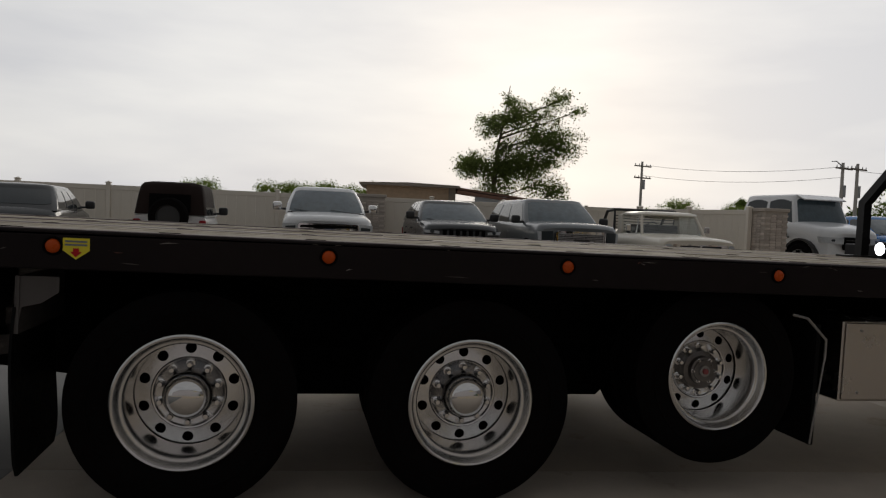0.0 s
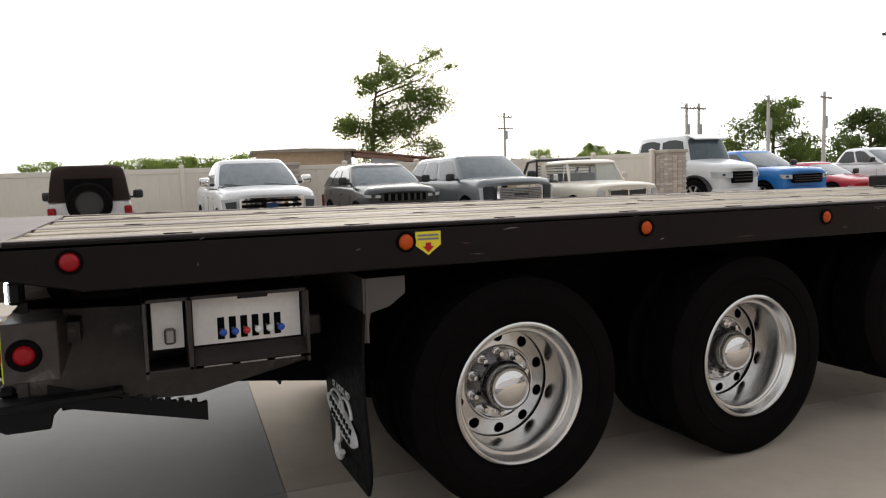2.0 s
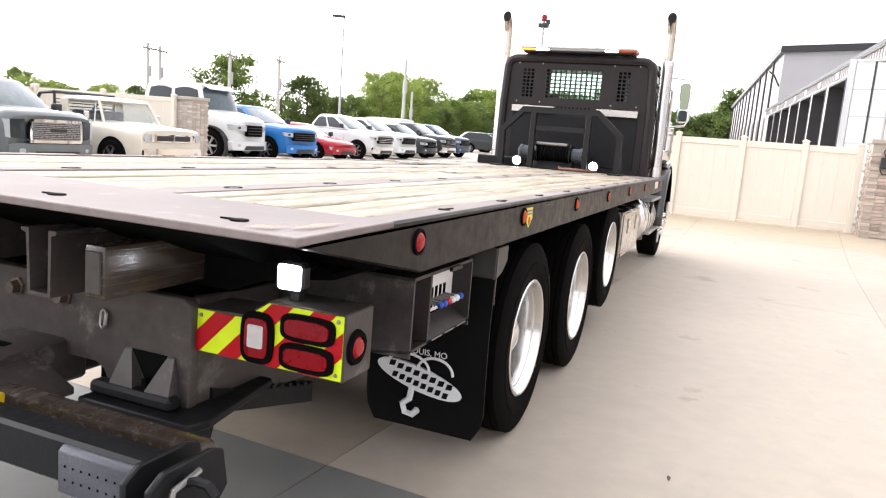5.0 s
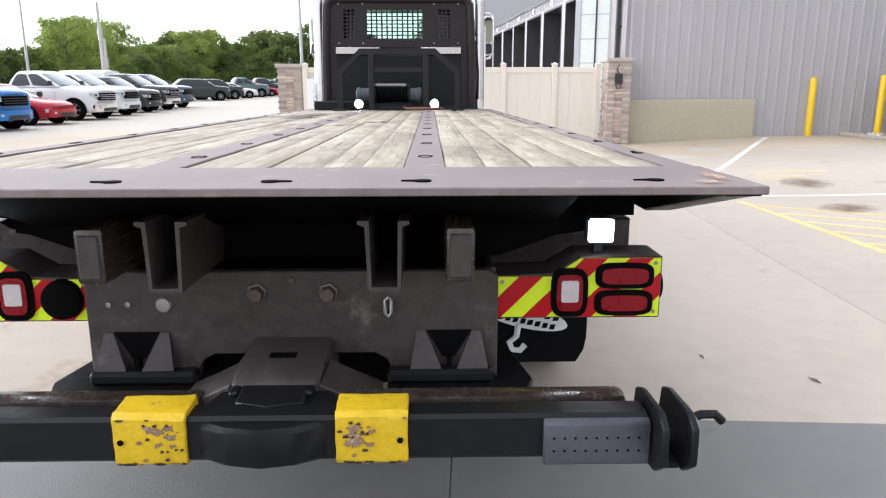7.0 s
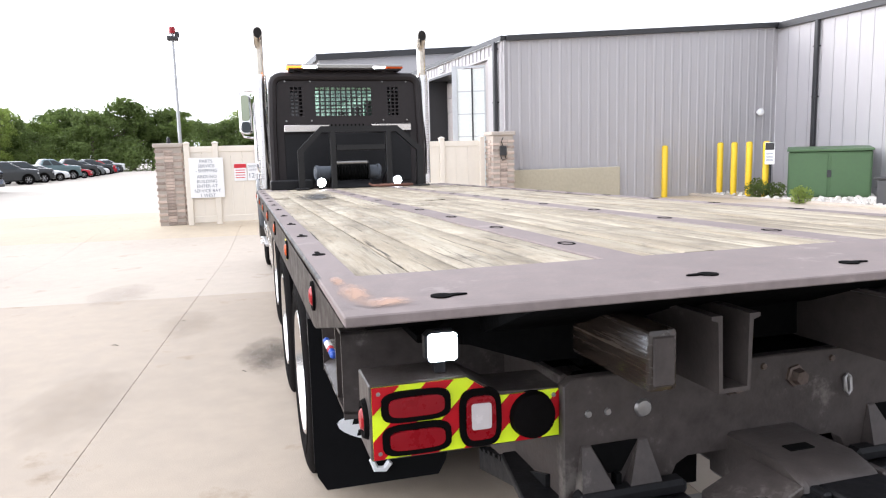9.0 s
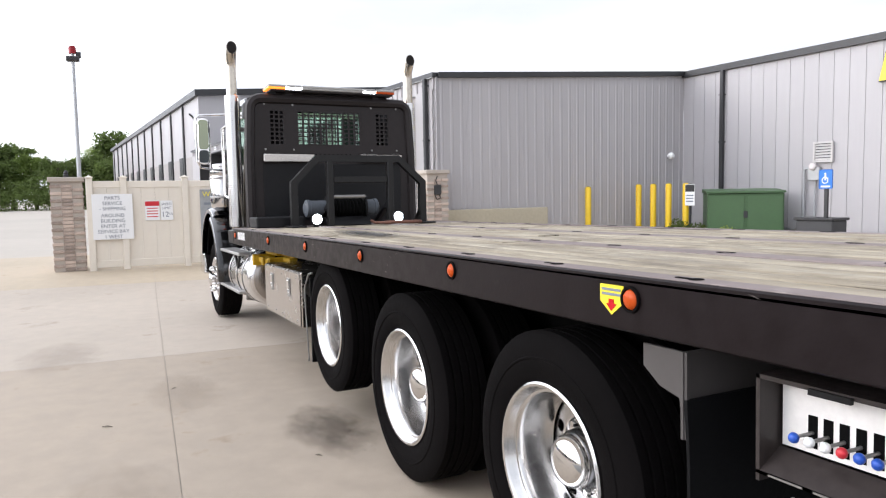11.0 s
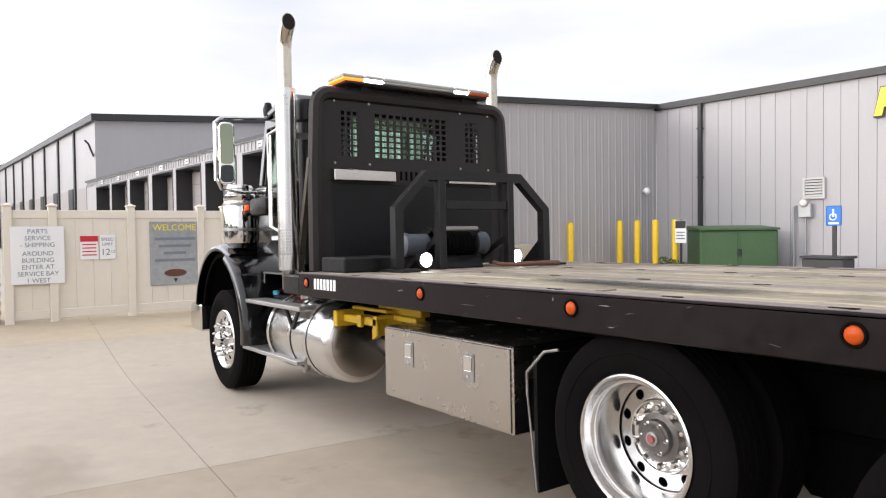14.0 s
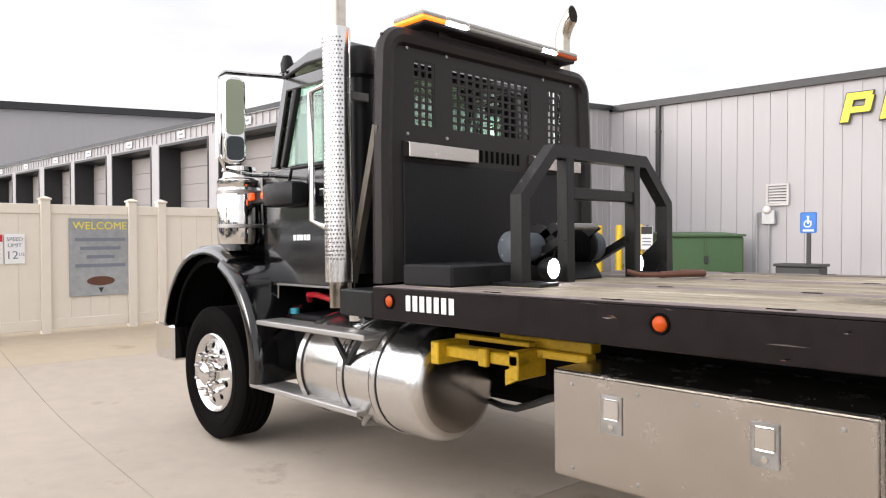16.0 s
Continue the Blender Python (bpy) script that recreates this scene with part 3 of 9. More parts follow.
for k, (c, w) in enumerate(DOORS):
    roller_door(c, w, k)
# the open doorway beside the corner: glazed leaf swung out
gd = thing("glazed_door", "open glazed door leaf in an aluminium frame", "door", BM_ @ pose(1.2, 0.05, 0.2, 0, 0, 62))
for a, b, m_ in [((0, -0.03, 0), (0.035, 0.03, 3.9), GALV), ((0.80, -0.03, 0), (0.95, 0.03, 3.9), GALV), ((0.035, -0.03, 0), (0.80, 0.03, 0.08), GALV), ((0.035, -0.03, 3.84), (0.80, 0.03, 3.9), GALV), ((0.36, -0.025, 0.08), (0.40, 0.025, 3.84), DARKTRIM)]:
    part("rail", box(bmesh.new(), a, b), m_, gd)
# opaque pale colour stands in for glass lit white
BRIGHTPANE = mat("bright_pane", (0.66, 0.69, 0.66), 0.25, var=0.08)
for k in range(6):
    z = 0.08 + k * 0.6267
    for x0_, x1_ in ((0.035, 0.36), (0.40, 0.80)):
        part("pane", box(bmesh.new(), (x0_, -0.006, z), (x1_, 0.006, z + 0.60)), BRIGHTPANE, gd)
        if k:
            part("glazing_bar", box(bmesh.new(), (x0_, -0.014, z - 0.0267), (x1_, 0.014, z)), GALV, gd)
bm = bmesh.new()
box(bm, (1.16, -0.18, 0), (3.04, -0.12, 4.25))
single("roller_door", bm, DOORGREY, "grey roller door behind the glazed leaf", "door", BM_)

# far, taller hall
far = thing("far_hall", "tall grey metal hall with roller doors far behind", "building", BM_ @ pose(33.4, -0.6, 0))
bm = bmesh.new()
prism(bm, [(0, 0), (0, 8.4), (-30, 10.4), (-30, 0)], "x", 0, 62)
part("wall", bm, SIDING, far)
bm = bmesh.new()
prism(bm, [(0.25, 8.35), (0.25, 8.75), (-30, 10.8), (-30, 10.4)], "x", -0.3, 62.3)
part("roof", bm, DARKTRIM, far)
for k in range(11):
    bm = bmesh.new()
    box(bm, (2.3 + k * 5.4, 0, 0), (4.9 + k * 5.4, 0.05, 4.5))
    part("roller_door", bm, DOORGREY, far)
    # dark box painted for the shaded reveal; the wall has no recess
    bm = bmesh.new()
    box(bm, (0.9 + k * 5.4, 0, 0), (2.3 + k * 5.4, 0.07, 4.6))
    part("reveal_shade", bm, DARKTRIM, far)
    bm = bmesh.new()
    box(bm, (5.4 + k * 5.4, 0, 0), (5.75 + k * 5.4, 0.12, 8.3))
    part("pilaster", bm, DARKTRIM, far)
bm = bmesh.new()
tube(bm, [(0.5, 0.0, 6.3), (-0.6, 0.5, 6.9), (-1.2, 0.8, 7.0)], 0.06)
part("lamp_arm", bm, DARKTRIM, far)

# fixtures on the wing wall
VENTG = mat("grey_vent_paint", (0.50, 0.48, 0.47), 0.5, var=0.1)
lv = thing("wall_louvre", "pale square louvred vent on the wing wall", "vent", BM_ @ pose(-4.71, -8.97, 2.54))
bm = bmesh.new()
for a, b in (((-0.27, 0, -0.27), (-0.22, 0.06, 0.27)), ((0.22, 0, -0.27), (0.27, 0.06, 0.27)), ((-0.22, 0, 0.22), (0.22, 0.06, 0.27)), ((-0.22, 0, -0.27), (0.22, 0.06, -0.22))):
    box(bm, a, b)
part("frame", bm, VENTG, lv)
bm = bmesh.new()
box(bm, (-0.22, 0, -0.22), (0.22, 0.01, 0.22))
part("backing", bm, DARKTRIM, lv)
for k in range(6):
    bm = bmesh.new()
    prism(bm, [(0.05, -0.215 + k * 0.073), (0.056, -0.21 + k * 0.073), (0.016, -0.16 + k * 0.073), (0.01, -0.165 + k * 0.073)], "x", -0.22, 0.22)
    part("slat", bm, VENTG, lv)
em = thing("electric_meter", "grey electric meter box with a round glass dial", "meter", BM_ @ pose(-4.52, -8.97, 2.0))
bm = bmesh.new()
box(bm, (-0.16, 0, -0.2), (0.16, 0.14, 0.15), 0.015)
part("case", bm, GALV, em)
bm = bmesh.new()
lathe(bm, (0.02, 0.1, 0.16), "y", [(0.0, 0.12), (0.06, 0.115), (0.1, 0.08), (0.1, 0.0), (0.0, 0.0)], 20)
part("dial", bm, WHITELENS, em)
bm = bmesh.new()
tube(bm, [(0.3, 0.07, -1.8), (0.3, 0.07, 0.05), (0.26, 0.07, 0.12), (0.12, 0.07, 0.12)], 0.035)
part("conduit", bm, GALV, em)
bm = bmesh.new()
tube(bm, [(0.0, 0.07, -0.2), (0.0, 0.07, -1.5), (0.9, 0.07, -1.5)], 0.02)
part("pipe", bm, GALV, em)
wlamp = thing("wall_lamp", "small white round wall lamp on the metal wall", "lamp", BM_ @ pose(-0.03, -8.3, 2.68))
bm = bmesh.new()
lathe(bm, (0, 0, 0), (-1, 0, 0), [(0, 0), (0.05, 0), (0.06, 0.05), (0.1, 0.08), (0.11, 0.14), (0.07, 0.2), (0, 0.22)], 16)
part("housing", bm, SIGNW, wlamp)

# sign letters on the wing wall, as plain shapes
sg = thing("wall_sign", "raised yellow sign shapes with black returns on the wall", "sign", BM_ @ pose(-6.86, -8.97, 4.165) @ Matrix.Diagonal((1.04, 1, 1.14, 1)))
for k in range(4):
    u0 = 0.1 - k * 0.78
    for dy, m_, nm in ((0.0, DARKTRIM, "return"), (0.035, LIMEY, "face")):
        bm = bmesh.new()
        e = 0.025 if dy == 0 else 0.0
        prism(bm, [(u0 + 0.62 + e, -e), (u0 + 0.46 - e, -e), (u0 + 0.32 - e, 0.58 + e), (u0 + 0.48 + e, 0.58 + e)], "y", dy, dy + 0.05)
        zb_ = 0.0 if k % 2 else 0.44
        prism(bm, [(u0 + 0.46 + e, zb_ - e), (u0 + 0.02 - e, zb_ - e), (u0 - 0.03 - e, zb_ + 0.14 + e), (u0 + 0.46, zb_ + 0.14 + e)], "y", dy, dy + 0.049)
        lo_, up_ = (0.05, 0.58) if k % 2 else (0.2, 0.5)
        prism(bm, [(u0 + 0.16 + e, lo_ - e), (u0 + 0.02 - e, lo_ - e), (u0 - 0.05 - e, up_), (u0 + 0.09 + e, up_)], "y", dy, dy + 0.048)
        if k % 2 == 0:
            prism(bm, [(u0 + 0.44 + e, 0.18 - e), (u0 + 0.04 - e, 0.18 - e), (u0 + 0.01 - e, 0.3 + e), (u0 + 0.41 + e, 0.3 + e)], "y", dy, dy + 0.047)
        part(nm, bm, m_, sg)

# landscaped strip: rocks, shrubs, green enclosure, planter
rocks = bmesh.new()
rnd = random.Random(5)
for k in range(900):
    u_, v_ = rnd.uniform(-9.5, -0.1), rnd.uniform(-8.9, -6.2 if k % 3 else -7.2)
    x_, y_ = (BM_ @ Vector((u_, v_, 0))).xy
    r_ = rnd.uniform(0.04, 0.11)
    mm = Matrix.Translation((u_, v_, gz(x_, y_) + r_ * 0.3)) @ Euler((rnd.random() * 3, rnd.random() * 3, 0)).to_matrix().to_4x4() @ Matrix.Diagonal((r_, r_ * rnd.uniform(0.6, 1), r_ * rnd.uniform(0.5, 0.8), 1))
    bmesh.ops.create_icosphere(rocks, subdivisions=1, radius=1, matrix=mm)
single("rock_bed", rocks, ROCK, "bed of loose white landscaping rocks by the building", "rocks", BM_, kind="stuff")
bm = bmesh.new()
box(bm, (-9.6, -6.05, 0.0), (0.05, -5.9, 0.34), 0.03)
single("kerb", bm, CONCRETE, "pale concrete kerb round the rock bed", "kerb", BM_, kind="structure")
gb = thing("transformer_cabinet", "green metal transformer cabinet on a concrete pad", "cabinet", pose(11.55, -8.95, 0.22, 0, 0, 48))
bm = bmesh.new()
box(bm, (-0.95, -0.75, 0.1), (0.95, 0.75, 1.28), 0.03)
part("body", bm, GREENBOX, gb)
bm = bmesh.new()
prism(bm, [(-0.78, 1.28), (0.8, 1.28), (0.8, 1.33), (-0.78, 1.40)], "x", -0.98, 0.98)
part("lid", bm, GREENBOX, gb)
bm = bmesh.new()
box(bm, (-1.1, -0.9, -0.15), (1.1, 0.9, 0.1), 0.02)
part("pad", bm, CONCRETE, gb)
for s in (-0.47, 0.47):
    bm = bmesh.new()
    box(bm, (s - 0.44, 0.75, 0.16), (s + 0.44, 0.765, 1.22), 0.01)
    part("door", bm, GREENBOX, gb)
bm = bmesh.new()
box(bm, (-0.05, 0.765, 0.62), (0.05, 0.80, 0.8), 0.01)
part("handle", bm, DARKTRIM, gb)
pl = thing("planter_box", "dark grey rectangular concrete planter with a sign post", "planter", BM_ @ pose(-5.8, -7.2, 0.22))
bm = bmesh.new()
box(bm, (-0.45, -0.3, 0), (0.45, 0.3, 0.62), 0.02)
part("body", bm, mat("charcoal_stone", (0.05, 0.05, 0.052), 0.7), pl)
bm = bmesh.new()
box(bm, (-0.49, -0.34, 0.62), (0.49, 0.34, 0.68), 0.01)
part("rim", bm, DARKTRIM, pl)
bs = thing("parking_sign", "blue accessible parking sign on a dark post", "sign", BM_ @ pose(-5.98, -7.1, 0.88))
bm = bmesh.new()
box(bm, (-0.04, -0.03, 0.0), (0.04, 0.03, 0.82))
part("post", bm, DARKTRIM, bs)
bm = bmesh.new()
box(bm, (-0.165, 0.03, 0.70), (0.165, 0.045, 1.15), 0.02)
part("plate", bm, SIGNBLUE, bs)
bm = bmesh.new()
lathe(bm, (0.015, 0.045, 0.90), "y", [(0.06, 0), (0.06, 0.004), (0.08, 0.004), (0.08, 0)], 20)
box(bm, (-0.01, 0.045, 0.90), (0.025, 0.05, 1.02))
box(bm, (-0.065, 0.045, 0.94), (0.0, 0.05, 0.96))
lathe(bm, (0.01, 0.045, 1.05), "y", [(0, 0.004), (0.025, 0.004), (0.025, 0)], 12)
part("symbol", bm, SIGNW, bs, "white wheelchair symbol")
bm = bmesh.new()
box(bm, (-0.11, 0.045, 0.735), (0.11, 0.05, 0.775))
part("lettering_bar", bm, SIGNW, bs)


def leaf_ball(bm, c, r, n, size, rnd, flat=0.8):
    """Leaves scattered through an uneven clump."""
    for _ in range(n):
        d = Vector((rnd.gauss(0, 1), rnd.gauss(0, 1), rnd.gauss(0, 1))).normalized() * r * rnd.random() ** 0.4
        d.z *= flat
        p = Vector(c) + d
        a = Vector((rnd.gauss(0, 1), rnd.gauss(0, 1), rnd.gauss(0, 0.7))).normalized()
        b = a.orthogonal().normalized()
        b = (Matrix.Rotation(rnd.random() * 6.28, 3, a) @ b)
        s = size * rnd.uniform(0.6, 1.3)
        e = b.cross(a)
        bm.faces.new([bm.verts.new(p + b * s), bm.verts.new(p + e * s * 0.55), bm.verts.new(p - b * s), bm.verts.new(p - e * s * 0.55)])


for x_, y_, r_, m_ in ((12.75, -7.75, 0.30, LEAF3), (12.2, -7.3, 0.28, LEAF3), (10.3, -7.0, 0.24, LEAF2), (11.9, -7.6, 0.25, LEAF3)):
    sh = thing("shrub", "small clipped green shrub in the rock bed", "shrub", pose(x_, y_, gz(x_, y_)), "shrubs in the rock bed")
    bm = bmesh.new()
    leaf_ball(bm, (0, 0, r_ * 0.9), r_ * 1.2, 420, 0.04, random.Random(int(x_ * 9)))
    part("foliage", bm, m_, sh, smooth=None)
    bm = bmesh.new()
    for k in range(5):
        cyl(bm, (0, 0, -0.05), (0.5 * r_ * math.cos(k * 1.26), 0.5 * r_ * math.sin(k * 1.26), r_ * 1.1), 0.014, 0.006, 5)
    part("stems", bm, BARK, sh)


def bollard(x, y, top, sign=False):
    z0 = gz(x, y)
    h = top - z0
    b = thing("bollard", "yellow steel bollard with a domed top", "bollard", pose(x, y, z0), "yellow bollards")
    bm = bmesh.new()
    lathe(bm, (0, 0, 0), "z", [(0, -0.1), (0.085, -0.1), (0.085, h - 0.05), (0.07, h - 0.015), (0.035, h), (0, h + 0.004)], 20)
    part("sleeve", bm, SAFETY, b)
    if sign:
        s = thing("post_sign", "small white notice with a dark head beside a bollard", "sign", pose(x - 0.22, y + 0.05, z0, 0, 0, 10))
        bm = bmesh.new()
        box(bm, (-0.025, -0.02, 0), (0.025, 0.02, h - 0.02))
        part("post", bm, DARKTRIM, s)
        bm = bmesh.new()
        box(bm, (-0.15, 0.02, h - 0.62), (0.15, 0.03, h - 0.04), 0.008)
        part("plate", bm, SIGNW, s)
        bm = bmesh.new()
        box(bm, (-0.14, 0.03, h - 0.24), (0.14, 0.034, h - 0.05))
        part("heading", bm, DARKTRIM, s)
        bm = bmesh.new()
        for k in range(3):
            box(bm, (-0.11, 0.03, h - 0.36 - k * 0.08), (0.11, 0.034, h - 0.33 - k * 0.08))
        part("lettering_bar", bm, INK, s)


bollard(14.32, -5.83, 1.75)
for x_, y_ in ((14.02, -7.47), (13.43, -7.49), (12.86, -7.53), (12.3, -7.62)):
    bollard(x_, y_, 1.80, x_ < 12.4)

# painted lines in the yard
ground_strip("stall_line", (8.5, -1.0), (14.0, -4.6), 0.12, PAINTW, "worn white parking line on the yard")
HATCH = "worn yellow hatching line on the yard"
ground_strip("hatch_line", (5.7, -0.36), (-1.0, -0.43), 0.10, PAINTY, HATCH)
for k in range(9):
    ground_strip("hatch_line", (5.25 - k * 0.62, -0.46), (3.35 - k * 0.62, -2.35), 0.09, PAINTY, HATCH)
ground_strip("hatch_line", (6.2, -0.45), (5.5, -2.6), 0.10, PAINTW, "worn white line closing the hatching")
ground_strip("hatch_line", (8.72, -1.83), (8.0, -2.9), 0.10, PAINTY, HATCH)
ground_strip("hatch_line", (8.05, -1.65), (7.7, -2.35), 0.10, PAINTY, HATCH)

# ---- gate fence and pillars ----
FX = 14.2


def vinyl_post(parent, x, y, z0, h):
    bm = bmesh.new()
    box(bm, (x - 0.065, y - 0.065, z0 - 0.05), (x + 0.065, y + 0.065, z0 + h), 0.008)
    p = part("post", bm, VINYL, parent)
    bm = bmesh.new()
    box(bm, (x - 0.08, y - 0.08, z0 + h), (x + 0.08, y + 0.08, z0 + h + 0.025), 0.004)
    bmesh.ops.create_cone(bm, segments=4, radius1=0.1, radius2=0.0, depth=0.036, cap_ends=True, matrix=pose(x, y, z0 + h + 0.043, 0, 0, 45))
    part("cap", bm, VINYL, p)


def vinyl_fence(label, pts, h, group):
    """Posts at the points, boards and rails between; each bay its boards as pieces."""
    f = thing("vinyl_fence", label, "fence", group=group)
    for x, y in pts:
        vinyl_post(f, x, y, gz(x, y), h)
    for (x0, y0), (x1, y1) in zip(pts, pts[1:]):
        L = math.hypot(x1 - x0, y1 - y0)
        m = pose(x0, y0, gz(x0, y0), 0, 0, math.degrees(math.atan2(y1 - y0, x1 - x0)))
        n = max(1, round((L - 0.13) / 0.28))
        w = (L - 0.13) / n
        bm = bmesh.new()
        box(bm, (0.001, -0.011, 0), (w - 0.001, 0.011, h - 0.32), 0.004)
        me = finish("board", bm, VINYL)
        for k in range(n):
            piece("board", me, m @ pose(0.065 + k * w, 0, 0.16), f)
        for a, b in ((0.05, 0.20), (h - 0.2, h - 0.06)):
            bm = bmesh.new()
            box(bm, (0.066, -0.028, a), (L - 0.066, 0.028, b), 0.006)
            part("rail", bm, VINYL, f).matrix_basis = m
    return f


vinyl_fence("cream vinyl gate fence with posts and caps across the drive", [(FX, 7.2), (FX, 6.55), (FX, 5.32), (FX, 4.1), (FX, 3.64), (FX, 2.2), (FX, 0.9), (FX, -0.2)], 1.93, "fences")

bm = bmesh.new()
box(bm, (-0.1, -0.05, -0.032), (0.1, 0.05, 0.032), 0.006)
BRICK_ME = finish("brick", bm, BRICK)
PALE_ME = BRICK_ME.copy()
PALE_ME.materials[0] = mat("pale_tumbled_brick", (0.46, 0.40, 0.35), 0.85, var=0.3, scale=10, vary=0.55, bump=0.4, second=(0.56, 0.52, 0.47), spots=0.02)


def brick_pillar(x, y, w, top, label, finial=True, z0=None, brick=None, yaw=0):
    z0 = gz(x, y) if z0 is None else z0
    p = thing("brick_pillar", label, "pillar", pose(x, y, z0, 0, 0, yaw), "brick pillars")
    h = top - z0
    bm = bmesh.new()
    c = w / 2 - 0.02
    box(bm, (-c, -c, -0.1), (c, c, h - 0.07))
    part("core", bm, MORTAR, p)
    n = round(w / 0.21)
    bw = w / n
    rows = int((h - 0.14) / 0.075)
    for r in range(rows):
        z = 0.036 + r * 0.075
        for s in range(4):
            for k in range(n - 1):
                off = -w / 2 + bw * (k + 0.5) + (bw if (r + s) % 2 else 0.0)
                d = w / 2 - 0.05 + rnd.uniform(-0.003, 0.004)
                m = pose(0, 0, 0, 0, 0, s * 90) @ pose(off, -d, z) @ Matrix.Diagonal((bw / 0.2 * 0.955, 1, 1, 1))
                piece("brick", brick or BRICK_ME, m, p)
    bm = bmesh.new()
    box(bm, (-w / 2 - 0.03, -w / 2 - 0.03, h - 0.10), (w / 2 + 0.03, w / 2 + 0.03, h), 0.015)
    part("capstone", bm, MORTAR, p)
    if finial:
        bm = bmesh.new()
        lathe(bm, (0, 0, h), "z", [(0, 0), (0.05, 0), (0.05, 0.06), (0.035, 0.07), (0.045, 0.1), (0.03, 0.14), (0, 0.15)], 12)
        part("finial", bm, DARKTRIM, p)
    return p


brick_pillar(14.55, 7.62, 0.62, 2.10, "tumbled brick gate pillar with a stone cap")
brick_pillar(13.95, -0.62, 0.60, 2.22, "tumbled brick gate pillar beside the metal wall", finial=False)
# small box and conduits on the second pillar
bm = bmesh.new()
box(bm, (-0.09, -0.03, -0.12), (0.09, 0.03, 0.12), 0.01)
tube(bm, [(0.0, 0, 0.12), (0.05, 0, 0.24), (0.0, 0, 0.34)], 0.012)
tube(bm, [(-0.05, 0, -0.12), (-0.08, 0, -0.2), (0.02, 0, -0.24), (0.07, 0, -0.14)], 0.012)
single("intercom", bm, DARKTRIM, "dark intercom box with short cables on a pillar", "intercom", pose(13.63, -0.6, 1.72, 0, 0, 90))


def flat_sign(name, label, yc, zc, w, h, material, out=0.035):
    s = thing(name, label, "sign", pose(FX - out, yc, zc, 90, 0, -90))
    bm = bmesh.new()
    box(bm, (-w / 2, -h / 2, -0.012), (w / 2, h / 2, 0.0), 0.003)
    part("plate", bm, material, s)
    return s


s1 = flat_sign("notice_board", "white notice board with grey lettering on the fence", 6.78, 1.26, 0.78, 0.95, SIGNW, 0.082)
for k, line in enumerate(("PARTS", "SERVICE", "- SHIPPING", "AROUND", "BUILDING", "ENTER AT", "SERVICE BAY", "1 WEST")):
    lettering(line, 0.105, INK, "lettering", s1, pose(0, 0.36 - k * 0.112 - (0.03 if k > 2 else 0), 0.002))
s2 = flat_sign("warning_sign", "white sign with a red head on the fence", 6.0, 1.37, 0.29, 0.42, SIGNW)
bm = bmesh.new()
box(bm, (-0.14, 0.1, 0.0), (0.14, 0.2, 0.003))
part("red_head", bm, SIGNRED, s2)
bm = bmesh.new()
for k in range(4):
    box(bm, (-0.11, 0.04 - k * 0.06, 0.0), (0.11, 0.06 - k * 0.06, 0.003))
part("lettering_bar", bm, SIGNRED, s2)
s3 = flat_sign("speed_sign", "small white speed limit sign on the fence", 5.71, 1.37, 0.25, 0.42, SIGNW)
for k, (line, sz) in enumerate((("SPEED", 0.075), ("LIMIT", 0.075))):
    lettering(line, sz, INK, "lettering", s3, pose(0, 0.11 - k * 0.085, 0.002))
lettering("12", 0.16, INK, "lettering", s3, pose(-0.035, -0.14, 0.002))
lettering("1/2", 0.065, INK, "lettering", s3, pose(0.08, -0.1, 0.002))
s4 = flat_sign("welcome_banner", "grey printed welcome banner on the fence", 4.57, 1.23, 0.88, 1.16, BANNER)
lettering("WELCOME", 0.16, LIMEY, "lettering", s4, pose(0, 0.42, 0.002))
for k in range(4):
    bm = bmesh.new()
    ww = (0.36, 0.29, 0.2, 0.36)[k]
    box(bm, (-ww, 0.24 - k * 0.13, 0.0), (ww, 0.29 - k * 0.13, 0.003))
    part("lettering_bar", bm, INK, s4)
bm = bmesh.new()
lathe(bm, (0, 0, 0), "z", [(0, 0.003), (0.2, 0.003), (0.2, 0.0)], 24)
for v in bm.verts:
    v.co = Vector((v.co.x, v.co.y * 0.35 - 0.36, v.co.z))
part("emblem", bm, BRASSY, s4)
bm = bmesh.new()
prism(bm, [(-0.04, -0.46), (0.04, -0.46), (0.0, -0.54)], "z", 0.0, 0.003)
part("arrow", bm, DARKTRIM, s4)

# slim pole with a red beacon behind the first pillar
bp = thing("beacon_pole", "slim grey pole with a camera and red beacon", "pole", pose(14.75, 7.37, 0.1))
bm = bmesh.new()
tube(bm, [(0, 0, 0), (0, 0, 4.62)], 0.045, 10, [0.05, 0.034])
part("pole", bm, GALV, bp)
bm = bmesh.new()
box(bm, (-0.1, -0.13, 4.44), (0.1, 0.13, 4.54), 0.02)
box(bm, (-0.05, -0.16, 4.52), (0.05, -0.06, 4.64), 0.01)
part("bracket", bm, DARKTRIM, bp)
bm = bmesh.new()
lathe(bm, (0, 0, 4.60), "z", [(0, 0), (0.075, 0), (0.075, 0.12), (0.05, 0.16), (0, 0.17)], 14)
part("beacon", bm, REDLENS, bp, "red beacon lens")

# ---- the truck ----
truck = thing("flatbed_tow_truck", "black three-axle rollback tow truck with a plank deck", "truck", pose(0, 0, 0, 0, 0.79, 0))
YR, YL, YC = 3.205, 5.795, 4.5
DT = 1.355                                   # deck height


def mirror_y(y):
    return 2 * YC - y


def on(side, y):
    """A y given for the driver's side, put on that side (1) or the other (-1)."""
    return y if side > 0 else mirror_y(y)


